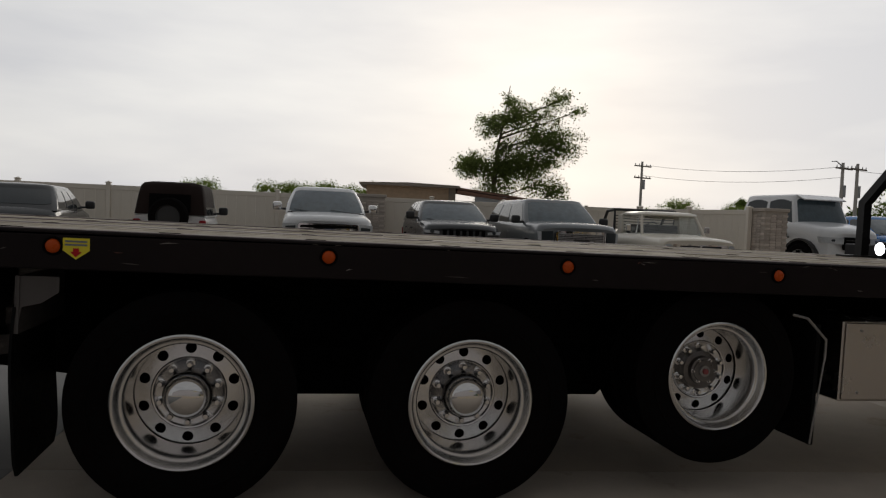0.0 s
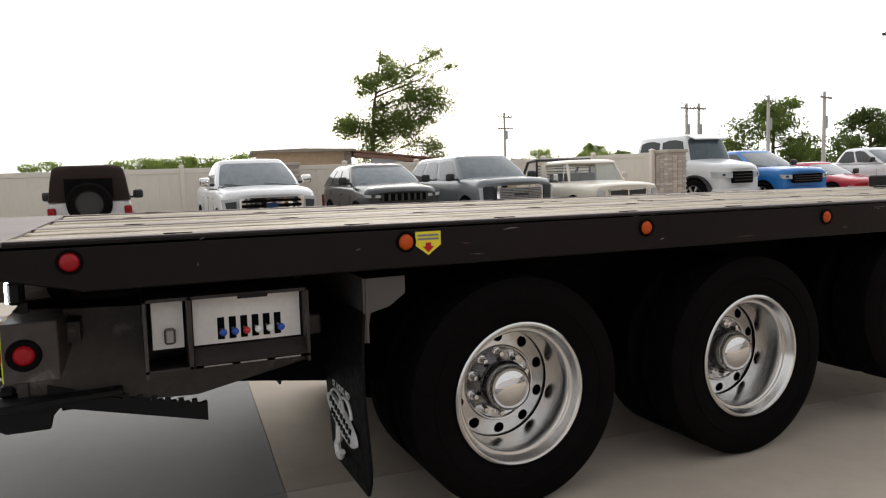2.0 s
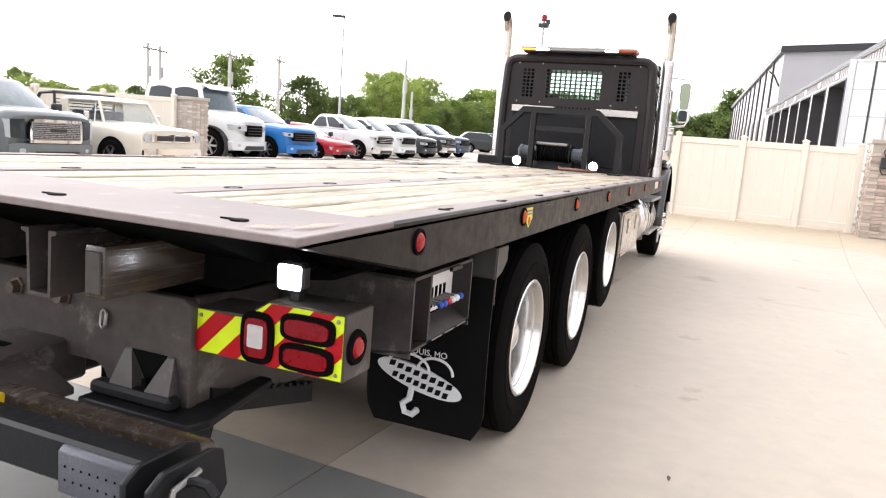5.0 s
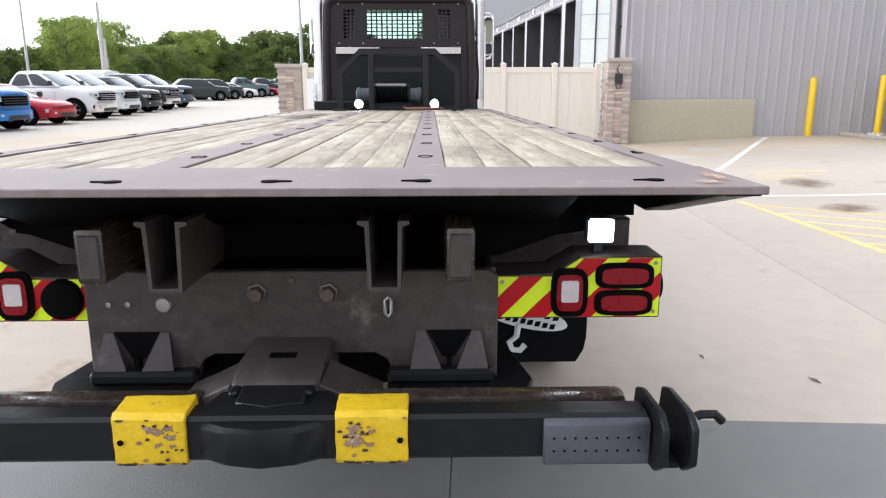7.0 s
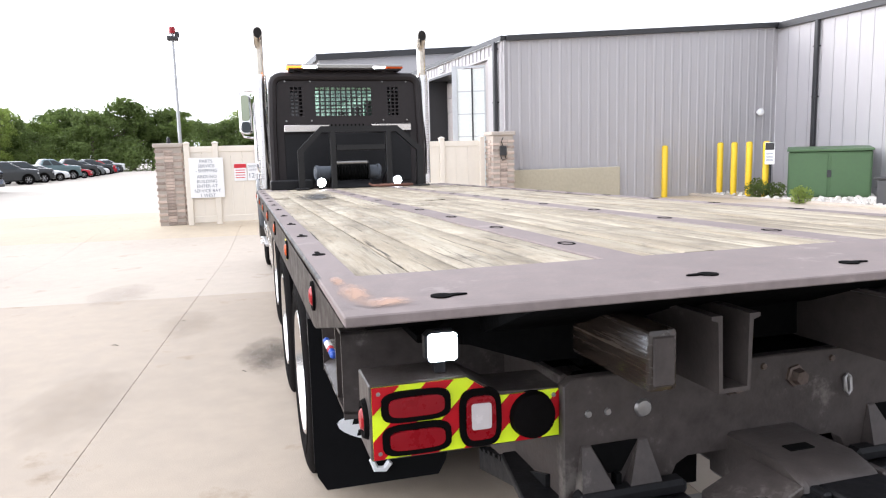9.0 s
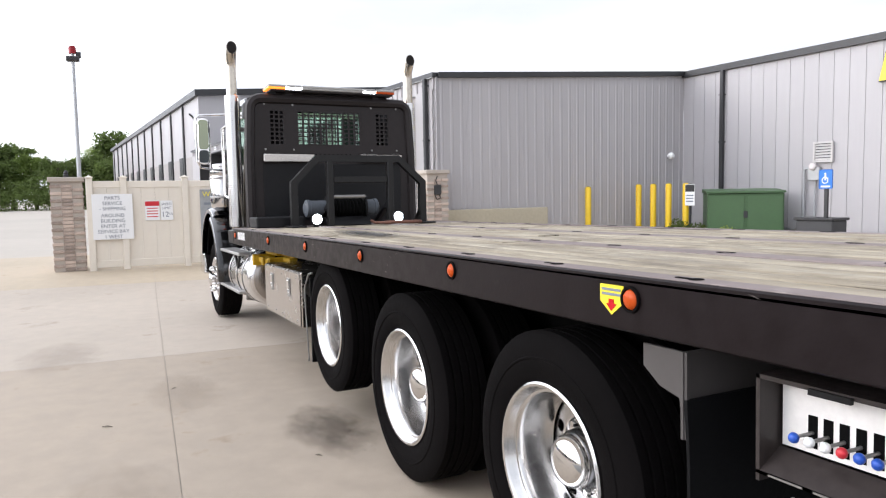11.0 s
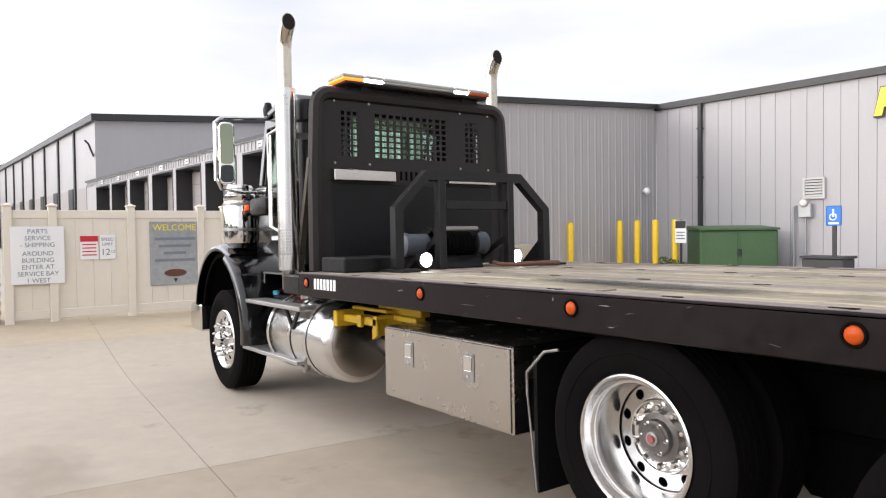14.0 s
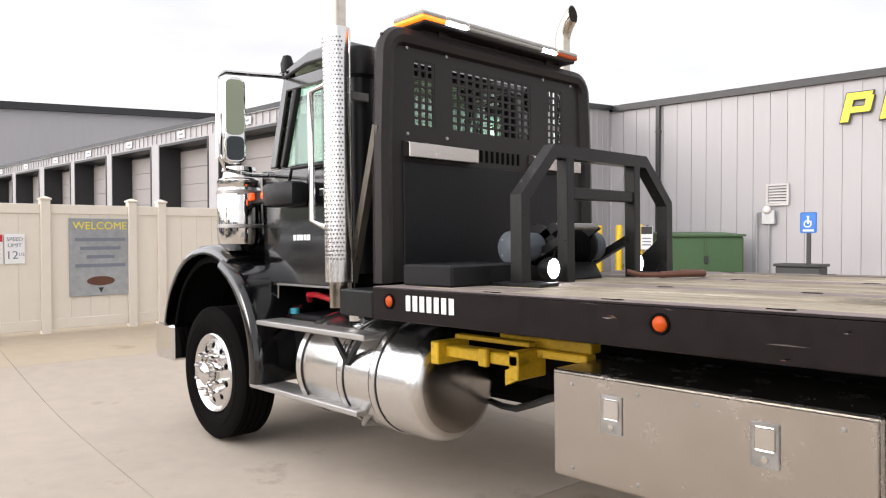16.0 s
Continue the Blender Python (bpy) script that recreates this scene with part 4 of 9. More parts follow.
def round_rect(cx, cy, hx, hy, r):
    """Corner-rounded rectangle outline."""
    return [(cx + sx * (hx - r) + r * math.cos(q), cy + sy * (hy - r) + r * math.sin(q))
            for sx, sy, a in ((1, 1, 0), (-1, 1, 90), (-1, -1, 180), (1, -1, 270)) for q in (radians(a), radians(a + 30), radians(a + 60), radians(a + 90))]


def wheel_arch(bm, centre, r, a0, a1, outer, inner, n):
    """A wheel-arch shell swept round an axle line, with its outer edge rolled down."""
    d = -1 if outer > inner else 1
    prof = [(outer, r - 0.075), (outer, r - 0.045), (outer + d * 0.012, r - 0.02), (outer + d * 0.04, r - 0.006), (outer + d * 0.09, r), (inner, r), (inner, r - 0.02), (outer + d * 0.09, r - 0.02), (outer + d * 0.014, r - 0.075)]
    rings = []
    for k in range(n + 1):
        a = radians(a0 + (a1 - a0) * k / n)
        rings.append([bm.verts.new((centre[0] + math.cos(a) * q, y, centre[1] + math.sin(a) * q)) for y, q in prof])
    m = len(prof)
    for k in range(n):
        for j in range(m):
            bm.faces.new((rings[k][j], rings[k][(j + 1) % m], rings[k + 1][(j + 1) % m], rings[k + 1][j]))
    bm.faces.new(rings[0])
    bm.faces.new(list(reversed(rings[-1])))
    bmesh.ops.recalc_face_normals(bm, faces=bm.faces[:])
    return bm


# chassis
chassis = part("chassis", box(bmesh.new(), (-1.9, 4.02, 0.74), (8.9, 4.12, 1.0), 0.01), GRIMESHADE, truck, "dark grimy chassis rails")
part("rail", box(bmesh.new(), (-1.9, 4.88, 0.74), (8.9, 4.98, 1.0), 0.01), GRIMESHADE, chassis)
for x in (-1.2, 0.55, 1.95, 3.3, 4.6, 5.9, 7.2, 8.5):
    part("crossmember", box(bmesh.new(), (x - 0.07, 4.12, 0.76), (x + 0.07, 4.88, 0.96)), GRIMESHADE, chassis)
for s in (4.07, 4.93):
    part("subframe_rail", box(bmesh.new(), (-1.95, s - 0.07, 1.0), (5.9, s + 0.07, 1.16), 0.01), GRIMESHADE, chassis)
# added dark blocks that fill the shade under the truck between the wheels
part("shade_block", box(bmesh.new(), (0.2, 4.06, 0.40), (2.36, 4.26, 0.74), 0.05), GRIMESHADE, chassis)
part("shade_block", box(bmesh.new(), (0.2, 4.74, 0.40), (2.36, 4.94, 0.74), 0.05), GRIMESHADE, chassis)
part("tilt_plate", box(bmesh.new(), (-1.9, 4.15, 1.02), (5.6, 4.85, 1.12)), GRIMESHADE, chassis)
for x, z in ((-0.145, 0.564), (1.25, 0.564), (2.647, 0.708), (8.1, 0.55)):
    part("axle", cyl(bmesh.new(), (x, 3.7, z), (x, 5.3, z), 0.09), GRIMESHADE, chassis)
for x in (-0.13, 1.26):
    bm = bmesh.new()
    lathe(bm, (x - 0.25, YC, 0.58), "x", [(0, 0), (0.15, 0.03), (0.24, 0.2), (0.24, 0.3), (0.15, 0.45), (0, 0.5)], 16)
    part("differential", bm, GRIMESHADE, chassis)
for s in (1, -1):
    for x in (-0.13, 1.26):
        bm = bmesh.new()
        y = on(s, 4.72)
        lathe(bm, (x + 0.02, y, 0.66), "z", [(0, 0), (0.12, 0), (0.13, 0.05), (0.11, 0.1), (0.13, 0.15), (0.12, 0.2), (0, 0.2)], 14)
        part("air_spring", bm, RUBBER, chassis)
    bm = bmesh.new()
    tube(bm, [(-1.0, on(s, 4.72), 0.95), (-0.2, on(s, 4.72), 0.7), (0.9, on(s, 4.72), 0.66), (2.6, on(s, 4.72), 0.7), (3.3, on(s, 4.72), 0.95)], 0.06, 4)
    part("spring_arm", bm, GRIMESHADE, chassis)

# deck
SCRATCH = mat("bare_scratch", (0.20, 0.18, 0.165), 0.5, var=0.4, scale=40)
RUSTY = mat("rusty_scratch", (0.16, 0.06, 0.04), 0.7, var=0.4, scale=40)
bed = part("bed_frame", box(bmesh.new(), (-1.9, 3.35, 1.17), (5.85, 5.65, 1.29)), GRIMESHADE, truck, "underside and joists of the deck")
for s in (1, -1):
    bm = bmesh.new()
    y0, y1 = on(s, 5.795), on(s, 5.70)
    prism(bm, [(-2.54, DT - 0.022), (-2.51, DT - 0.03), (-1.85, 1.178), (5.9, 1.178), (5.9, DT), (-2.08, DT), (-2.08, DT - 0.018), (-2.54, DT - 0.021)], "y", min(y0, y1), max(y0, y1), 0.006)
    rail = part("side_rail", bm, RAILP, truck, "black painted side rail with scuffs")
    bm = bmesh.new()
    y0, y1 = on(s, 5.70), on(s, 5.42)
    box(bm, (5.0, min(y0, y1), DT - 0.03), (5.9, max(y0, y1), DT + 0.002))
    part("front_plate", bm, DECKSTEEL, truck)
    part("edge_cap", box(bmesh.new(), (-2.08, on(s, 5.700), DT - 0.003), (5.9, on(s, 5.788), DT + 0.003), 0.001), DECKSTEEL, rail, "worn bare steel along the rail's top")
    # keyhole slots along the edge, dark caps painted in place of shaded holes
    for k in range(11):
        x = -1.575 + k * 0.66
        bm = bmesh.new()
        lathe(bm, (x, on(s, 5.745), DT), "z", [(0, 0.0056), (0.022, 0.0056), (0.022, -0.01)], 12)
        box(bm, (x + 0.015, on(s, 5.745) - 0.007, DT - 0.01), (x + 0.075, on(s, 5.745) + 0.007, DT + 0.0058))
        part("key_slot", bm, GRIMESHADE, rail)
    rs_ = random.Random(41 + s)
    for k in range(9):
        xs_, zs_ = rs_.uniform(-0.9, 5.6), rs_.uniform(1.20, 1.325)
        ln_, th_, up_ = rs_.uniform(0.02, 0.10), rs_.uniform(0.0012, 0.003), rs_.uniform(-0.012, 0.012)
        yo = on(s, 5.795)
        bm = prism(bmesh.new(), [(xs_, zs_), (xs_ + ln_ * 0.6, zs_ + up_ - th_), (xs_ + ln_, zs_ + up_), (xs_ + ln_ * 0.4, zs_ + up_ + th_)], "y", yo, yo + s * 0.0008)
        part("scrape", bm, SCRATCH if k % 4 else RUSTY, rail)
    for k, x in enumerate((-1.892, -0.703, 0.494, 1.699, 2.918, 4.153, 5.752)):
        m_ = REDLIT if k == 0 else AMBER
        yo = on(s, 5.795)
        bm = bmesh.new()
        lathe(bm, (x, yo, 1.282), (0, s, 0), [(0, 0.016), (0.02, 0.014), (0.03, 0.006), (0.032, 0)], 20)
        part("marker_light", bm, m_, rail, "round red lamp" if k == 0 else "round amber lamp")
        bm = bmesh.new()
        lathe(bm, (x, yo, 1.282), (0, s, 0), [(0.032, 0.0), (0.033, 0.008), (0.041, 0.008), (0.043, 0)], 20)
        part("grommet", bm, RUBBER, rail)
    # yellow sticker with an arrow
    bm = bmesh.new()
    yo = on(s, 5.795)
    xs_ = -0.608 if s < 0 else -0.615
    prism(bm, [(xs_ - 0.055, 1.32), (xs_ + 0.055, 1.32), (xs_ + 0.055, 1.265), (xs_, 1.225), (xs_ - 0.055, 1.265)], "y", yo, yo + s * 0.003)
    st = part("sticker", bm, LIMEY, rail, "yellow arrow sticker")
    bm = bmesh.new()
    prism(bm, [(xs_ - 0.012, 1.275), (xs_ + 0.012, 1.275), (xs_ + 0.012, 1.26), (xs_ + 0.025, 1.26), (xs_, 1.236), (xs_ - 0.025, 1.26), (xs_ - 0.012, 1.26)], "y", yo, yo + s * 0.005)
    part("arrow", bm, REDREF, st)
    bm = bmesh.new()
    for z in (1.305, 1.29):
        box(bm, (xs_ - 0.045, yo, z - 0.004), (xs_ + 0.045, yo + s * 0.005, z + 0.004))
    part("lettering_bar", bm, INK, st)
    # maker's name as plain bars
    for k in range(7):
        bm = bmesh.new()
        xx = 5.615 - k * 0.054
        box(bm, (xx, yo, 1.24), (xx - 0.034, yo + s * 0.003, 1.32))
        part("name_bar", bm, SIGNW, rail)
    # rub marks
    bm = bmesh.new()
    for k in range(15):
        xx = rnd.uniform(-1.8, 5.0)
        zz = rnd.choice((rnd.uniform(1.2, 1.34), rnd.uniform(1.325, 1.345)))
        ll = rnd.uniform(0.006, 0.05) if rnd.random() < 0.8 else rnd.uniform(0.05, 0.16)
        hh = rnd.uniform(0.001, 0.004) if ll > 0.02 else rnd.uniform(0.003, 0.02)
        tip = rnd.uniform(-0.012, 0.012)
        prism(bm, [(xx, zz), (xx + ll * 0.4, zz + tip * 0.4 - hh * 0.3), (xx + ll, zz + tip), (xx + ll * 0.6, zz + tip * 0.6 + hh)], "y", yo, yo + s * 0.0012)
    tagged(part("scratch", bm, mat("bare_scratch", (0.10, 0.083, 0.073), 0.7), rail), kind="stuff")
# planks and steel strips
x0, x1 = -2.08, 5.9


def plank_mesh(bm, e0, e1, ya, yb, top, r):
    """One worn board: its edges wander and its face cups a little along the length."""
    n = max(2, int((e1 - e0) / 0.16))
    rows = []
    da = db = 0.0
    for k in range(n + 1):
        x = e0 + (e1 - e0) * k / n + (r.uniform(-0.012, 0.012) if k in (0, n) else 0)
        da = da * 0.6 + r.uniform(-0.0018, 0.0018)
        db = db * 0.6 + r.uniform(-0.0018, 0.0018)
        a, b = ya + 0.0018 + da, yb - 0.0018 + db
        z = top + r.uniform(-0.0012, 0.0012)
        rows.append([bm.verts.new(p) for p in ((x, a, 1.30), (x, a, z - 0.004), (x, a + 0.006, z), (x, (a + b) / 2, z - 0.0015), (x, b - 0.006, z), (x, b, z - 0.004), (x, b, 1.30))])
    for p, q in zip(rows, rows[1:]):
        for k in range(6):
            bm.faces.new((p[k], p[k + 1], q[k + 1], q[k]))
    bm.faces.new(rows[0])
    bm.faces.new(list(reversed(rows[-1])))


rp = random.Random(31)
lanes = [(3.302, 4.01, "w"), (4.01, 4.145, "t"), (4.145, 4.855, "w"), (4.855, 4.99, "t"), (4.99, 5.698, "w")]
for a, b, kind_ in lanes:
    if kind_ == "w":
        n = 5
        cuts = [a + (b - a) * (k + (rp.uniform(-0.12, 0.12) if 0 < k < n else 0)) / n for k in range(n + 1)]
        for k in range(n):
            ends = [x0 + rp.uniform(0, 0.03)] + sorted(rp.uniform(0, 5.0) for _ in range(1 if k % 2 else 2)) + [x1 - 0.3]
            for e0, e1 in zip(ends, ends[1:]):
                bm = bmesh.new()
                plank_mesh(bm, e0 + 0.002, e1 - 0.002, cuts[k], cuts[k + 1], DT + rp.uniform(-0.005, 0.0025), rp)
                part("plank", bm, WOOD, bed, smooth=50)
    else:
        bm = bmesh.new()
        box(bm, (x0, a + 0.002, 1.29), (x1 - 0.02, b - 0.002, DT + 0.002), 0.003)
        tr = part("track", bm, DECKSTEEL, bed, "worn steel strip")
        for k in range(10):
            xx = -1.68 + k * 0.70
            bm = bmesh.new()
            lathe(bm, (0, 0, 0), "z", [(0.021, -0.004), (0.021, 0.001), (0.028, 0.001), (0.028, -0.01)], 14)
            for v in bm.verts:
                v.co = Vector((v.co.x * 1.6 + xx, v.co.y + (a + b) / 2 - (0.0 if a < 4.5 else 0.008), v.co.z + DT + 0.003))
            part("slot", bm, GRIMESHADE, tr)
# dark uneven patches on the planks
DARKPATCH = stain_mat("dark_plank_patch", (0.045, 0.042, 0.04), 0.8)
for x_, y_, sx_, sy_ in ((2.75, 5.32, 1.0, 0.30), (3.3, 5.25, 0.7, 0.25)):
    bm = bmesh.new()
    bmesh.ops.create_circle(bm, cap_ends=True, segments=28, radius=1.0)
    part("dark_patch", bm, DARKPATCH, bed, "dark patch on the planks").matrix_basis = pose(x_, y_, DT + 0.0075 + x_ * 0.0003) @ Matrix.Diagonal((sx_, sy_, 1, 1))
bm = bmesh.new()
box(bm, (x1 - 0.3, 3.30, 1.29), (x1, 5.42, DT - 0.001))
box(bm, (x1 - 0.3, 5.42, 1.29), (5.0, 5.7, DT - 0.002)) if x1 - 0.3 < 5.0 else None
part("front_sill", bm, DECKSTEEL, bed, "steel sill across the deck's front")
# steel tail plate; its keyholes are dark caps for shaded holes
bm = bmesh.new()
prism(bm, [(-2.08, DT + 0.004), (-2.08, DT - 0.014), (-2.566, DT - 0.020), (-2.566, DT + 0.002)], "y", YR - 0.004, YL + 0.004, 0.003)
tail = part("tail_plate", bm, DECKSTEEL, truck, "worn reddish-grey steel tail plate with keyhole slots")
for y, q_ in ((3.455, 1), (4.08, 1), (4.487, -1), (4.905, 1), (5.572, -1)):
    bm = bmesh.new()
    lathe(bm, (-2.44, y, DT), "z", [(0, 0.0062), (0.024, 0.0062), (0.024, -0.01)], 14)
    prism(bm, [(-2.451, y), (-2.429, y), (-2.429, y + q_ * 0.04), (-2.436, y + q_ * 0.058), (-2.442, y + q_ * 0.058)], "z", DT - 0.01, DT + 0.0064)
    part("key_slot", bm, GRIMESHADE, tail)
bm = bmesh.new()
prism(bm, [(-2.02, DT - 0.015), (-2.0, 1.17), (-2.05, 1.17), (-2.50, DT - 0.021)], "y", 3.66, 5.34)
# wing outlines; the plate's dark middle stands in for shade between them
prism(bm, [(3.515, 1.172), (3.63, 1.235), (3.63, DT - 0.03), (5.37, DT - 0.03), (5.37, 1.235), (5.485, 1.172), (5.46, 1.155), (5.17, 1.05), (3.83, 1.05), (3.54, 1.155)], "x", -1.995, -1.95)
part("tail_gusset", bm, GRIMESHADE, tail)
SCRAPE = stain_mat("pale_rust", (0.50, 0.31, 0.21), 0.6)
for x_, y_, sx_, sy_ in ((-2.34, 5.745, 0.20, 0.06), (-2.16, 5.76, 0.12, 0.03), (-2.47, 5.70, 0.08, 0.10), (-2.38, 3.27, 0.17, 0.05), (-2.50, 3.33, 0.06, 0.07)):
    bm = bmesh.new()
    bmesh.ops.create_circle(bm, cap_ends=True, segments=24, radius=1.0)
    part("rust_scrape", bm, SCRAPE, tail, "pale orange scrape at the corner").matrix_basis = pose(x_, y_, DT + 0.0075) @ Matrix.Diagonal((sx_, sy_, 1, 1))

# headache rack with lamps and winch on the deck
rack = part("winch_guard", tube(bmesh.new(), [(5.3, 5.24, DT), (5.3, 5.24, 1.84), (5.3, 4.97, 2.11), (5.3, 4.0, 2.11), (5.3, 3.70, 1.84), (5.3, 3.70, DT)], 0.055, 4), SCUFFED, truck, "black steel winch guard frame")
for y in (4.83, 4.11):
    part("post", box(bmesh.new(), (5.26, y - 0.035, DT), (5.34, y + 0.035, 2.09), 0.006), SCUFFED, rack)
    part("brace", tube(bmesh.new(), [(5.3, y, 1.62), (5.78, y, DT + 0.01)], 0.035, 4), SCUFFED, rack)
part("crossbar", box(bmesh.new(), (5.27, 4.15, 1.84), (5.33, 4.79, 1.91), 0.006), SCUFFED, rack)
for y, y2 in ((5.24, 5.0), (3.70, 3.94)):
    part("foot", box(bmesh.new(), (5.1, y - 0.08, DT), (5.5, y + 0.08, DT + 0.02), 0.004), SCUFFED, rack)
bm = bmesh.new()
lathe(bm, (5.55, 4.34, 1.56), "y", [(0, 0), (0.14, 0), (0.14, 0.02), (0.09, 0.02), (0.09, 0.44), (0.14, 0.44), (0.14, 0.46), (0, 0.46)], 24)
winch = part("winch", bm, SATIN, truck, "cable winch behind the guard")
MOTORB = mat("blue_grey_motor", (0.085, 0.095, 0.11), 0.45, var=0.25, scale=12, spec=0.3)
for ya, yb in ((4.80, 5.06), (4.34, 4.17)):
    q_ = 1 if yb > ya else -1
    bm = lathe(bmesh.new(), (5.55, ya, 1.56), (0, q_, 0), [(0.075, 0), (0.088, 0.01), (0.088, abs(yb - ya) - 0.06), (0.098, abs(yb - ya) - 0.055), (0.098, abs(yb - ya) - 0.02), (0.06, abs(yb - ya)), (0, abs(yb - ya))], 24)
    mo_ = part("motor", bm, MOTORB, winch, "blue-grey winch motor")
    for k in range(4):
        piece("motor_bolt", finish("bolt", lathe(bmesh.new(), (0, 0, 0), (0, q_, 0), [(0, 0.012), (0.01, 0.01), (0.011, 0)], 8), STEEL, 35), Matrix.Translation((5.55 + 0.06 * math.cos(k * 1.571 + 0.785), yb - q_ * 0.012, 1.56 + 0.06 * math.sin(k * 1.571 + 0.785))), mo_)
part("stand", prism(bmesh.new(), [(5.40, DT), (5.72, DT), (5.66, 1.46), (5.46, 1.46)], "y", 4.30, 4.84, 0.01), SATIN, winch)
part("tension_bar", cyl(bmesh.new(), (5.40, 4.38, 1.685), (5.40, 4.78, 1.685), 0.02), STEEL, winch)
for y in (4.36, 4.78):
    part("bar_arm", prism(bmesh.new(), [(5.37, 1.67), (5.42, 1.71), (5.56, 1.62), (5.55, 1.56)], "y", y, y + 0.02, 0.004), SATIN, winch)
bm = bmesh.new()
for k in range(10):
    lathe(bm, (5.55, 4.362 + k * 0.042, 1.56), "y", [(0.09, 0), (0.108, 0.012), (0.108, 0.028), (0.09, 0.04)], 20)
part("wire_rope", bm, GRIMESHADE, winch, "coiled wire rope")
part("gusset", prism(bmesh.new(), [(5.34, 1.62), (5.34, DT + 0.02), (5.62, DT + 0.02)], "y", 3.66, 3.68), SCUFFED, rack)
for lx, y in ((5.29, 5.0), (5.35, 4.0)):
    bm = bmesh.new()
    lathe(bm, (lx, y, 1.44), (-1, 0, 0), [(0, -0.05), (0.05, -0.045), (0.066, 0.0), (0.066, 0.03), (0.056, 0.03)], 20)
    lampb = part("work_lamp", bm, SATIN, truck, "round deck work lamp, lit")
    bm = bmesh.new()
    lathe(bm, (lx, y, 1.44), (-1, 0, 0), [(0.058, 0.026), (0.03, 0.034), (0, 0.036)], 20)
    part("lens", bm, LED, lampb)
    part("bracket", box(bmesh.new(), (lx - 0.02, y - 0.03, DT), (lx + 0.02, y + 0.03, 1.40)), SATIN, lampb)
bm = bmesh.new()
tube(bm, [(5.0, 4.3, DT + 0.03), (4.9, 4.2, DT + 0.035), (4.86, 4.02, DT + 0.03), (4.92, 3.9, DT + 0.03), (5.0, 3.92, DT + 0.03), (5.02, 4.02, DT + 0.03)], 0.02, 8)
tube(bm, [(5.0, 4.3, DT + 0.03), (5.08, 4.38, DT + 0.03), (5.16, 4.40, DT + 0.05)], 0.016, 8)
tow_hook = part("tow_hook", bm, BRASSY, truck, "rusty tow hook lying on the deck")
part("deck_box", box(bmesh.new(), (5.45, 5.08, DT), (5.85, 5.62, DT + 0.12), 0.012), SATIN, truck)

# rear body under the deck
bm = bmesh.new()
arch = [(4.185, 0.67), (4.185, 0.72), (4.20, 0.75), (4.24, 0.772), (4.76, 0.772), (4.80, 0.75), (4.815, 0.72), (4.815, 0.67)]
prism(bm, [(3.845, 0.67), (3.845, 1.02), (3.875, 1.04), (5.125, 1.04), (5.155, 1.02), (5.155, 0.67)] + list(reversed(arch)), "x", -2.19, -2.15, 0.004)
GRIMY = mat("grimy_bolt", (0.10, 0.075, 0.062), 0.4, metal=0.4, var=0.4, scale=20)
rear = part("rear_body", bm, FRAME, truck, "grey steel rear body plate with cut-outs")
TAIL = Matrix.Translation((0.034, 0, 0))
rear.matrix_basis = TAIL
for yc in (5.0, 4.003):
    # dark inset painted for the shade inside the cut-out
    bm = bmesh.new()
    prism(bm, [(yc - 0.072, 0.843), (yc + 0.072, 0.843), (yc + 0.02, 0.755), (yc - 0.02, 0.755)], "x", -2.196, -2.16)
    part("cut_out", bm, GRIMESHADE, rear)
    for q in (-1, 1):
        bm = bmesh.new()
        prism(bm, [(-2.191, 0.846), (-2.197, 0.84), (-2.245, 0.725), (-2.245, 0.70), (-2.191, 0.70)], "y", yc + q * 0.022, yc + q * 0.125)
        for v in bm.verts:                  # the inner edge leans along the cut-out, the outer flares towards the foot
            if v.co.z > 0.80:
                v.co.y += q * (0.052 if abs(v.co.y - yc) < 0.06 else -0.022)
        part("lug", bm, FRAME, rear, smooth=20)
    # dark strip for the shaded gap between the lugs
    part("lug_slot", box(bmesh.new(), (-2.22, yc - 0.008, 0.70), (-2.19, yc + 0.008, 0.76)), GRIMESHADE, rear)
for yc in (4.80, 4.19):
    bm = bmesh.new()
    prism(bm, [(yc - 0.072, 1.245), (yc - 0.072, 1.235), (yc - 0.052, 1.228), (yc - 0.046, 1.044), (yc + 0.046, 1.044), (yc + 0.052, 1.228), (yc + 0.072, 1.235), (yc + 0.072, 1.245),
               (yc + 0.040, 1.245), (yc + 0.036, 1.056), (yc - 0.036, 1.056), (yc - 0.040, 1.245)], "x", -2.445, -0.9)
    part("slide_channel", bm, FRAME, rear)
for y in (5.004, 3.976):
    part("box_beam", box(bmesh.new(), (-2.44, y - 0.041, 1.066), (-1.0, y + 0.041, 1.225), 0.012, 2), WORNBEAM, rear, "worn brown-black box beam under the deck")
    part("beam_end", box(bmesh.new(), (-2.447, y - 0.030, 1.082), (-2.438, y + 0.030, 1.208), 0.004), FRAME, rear)
for yc in (4.611, 4.385):
    bm = bmesh.new()
    lathe(bm, (-2.19, yc, 0.97), (-1, 0, 0), [(0.0, 0.035), (0.022, 0.035), (0.026, 0.01), (0.034, 0.008), (0.036, 0.0)], 6)
    part("bolt", bm, GRIMY, rear)
for yc, zc in ((4.50, 1.01), (4.25, 1.01), (5.02, 0.935), (5.08, 0.935)):
    bm = bmesh.new()
    lathe(bm, (-2.19, yc, zc), (-1, 0, 0), [(0, 0.008), (0.009, 0.007), (0.011, 0)], 8)
    part("stud", bm, STEEL if yc > 4.5 else GRIMY, rear)
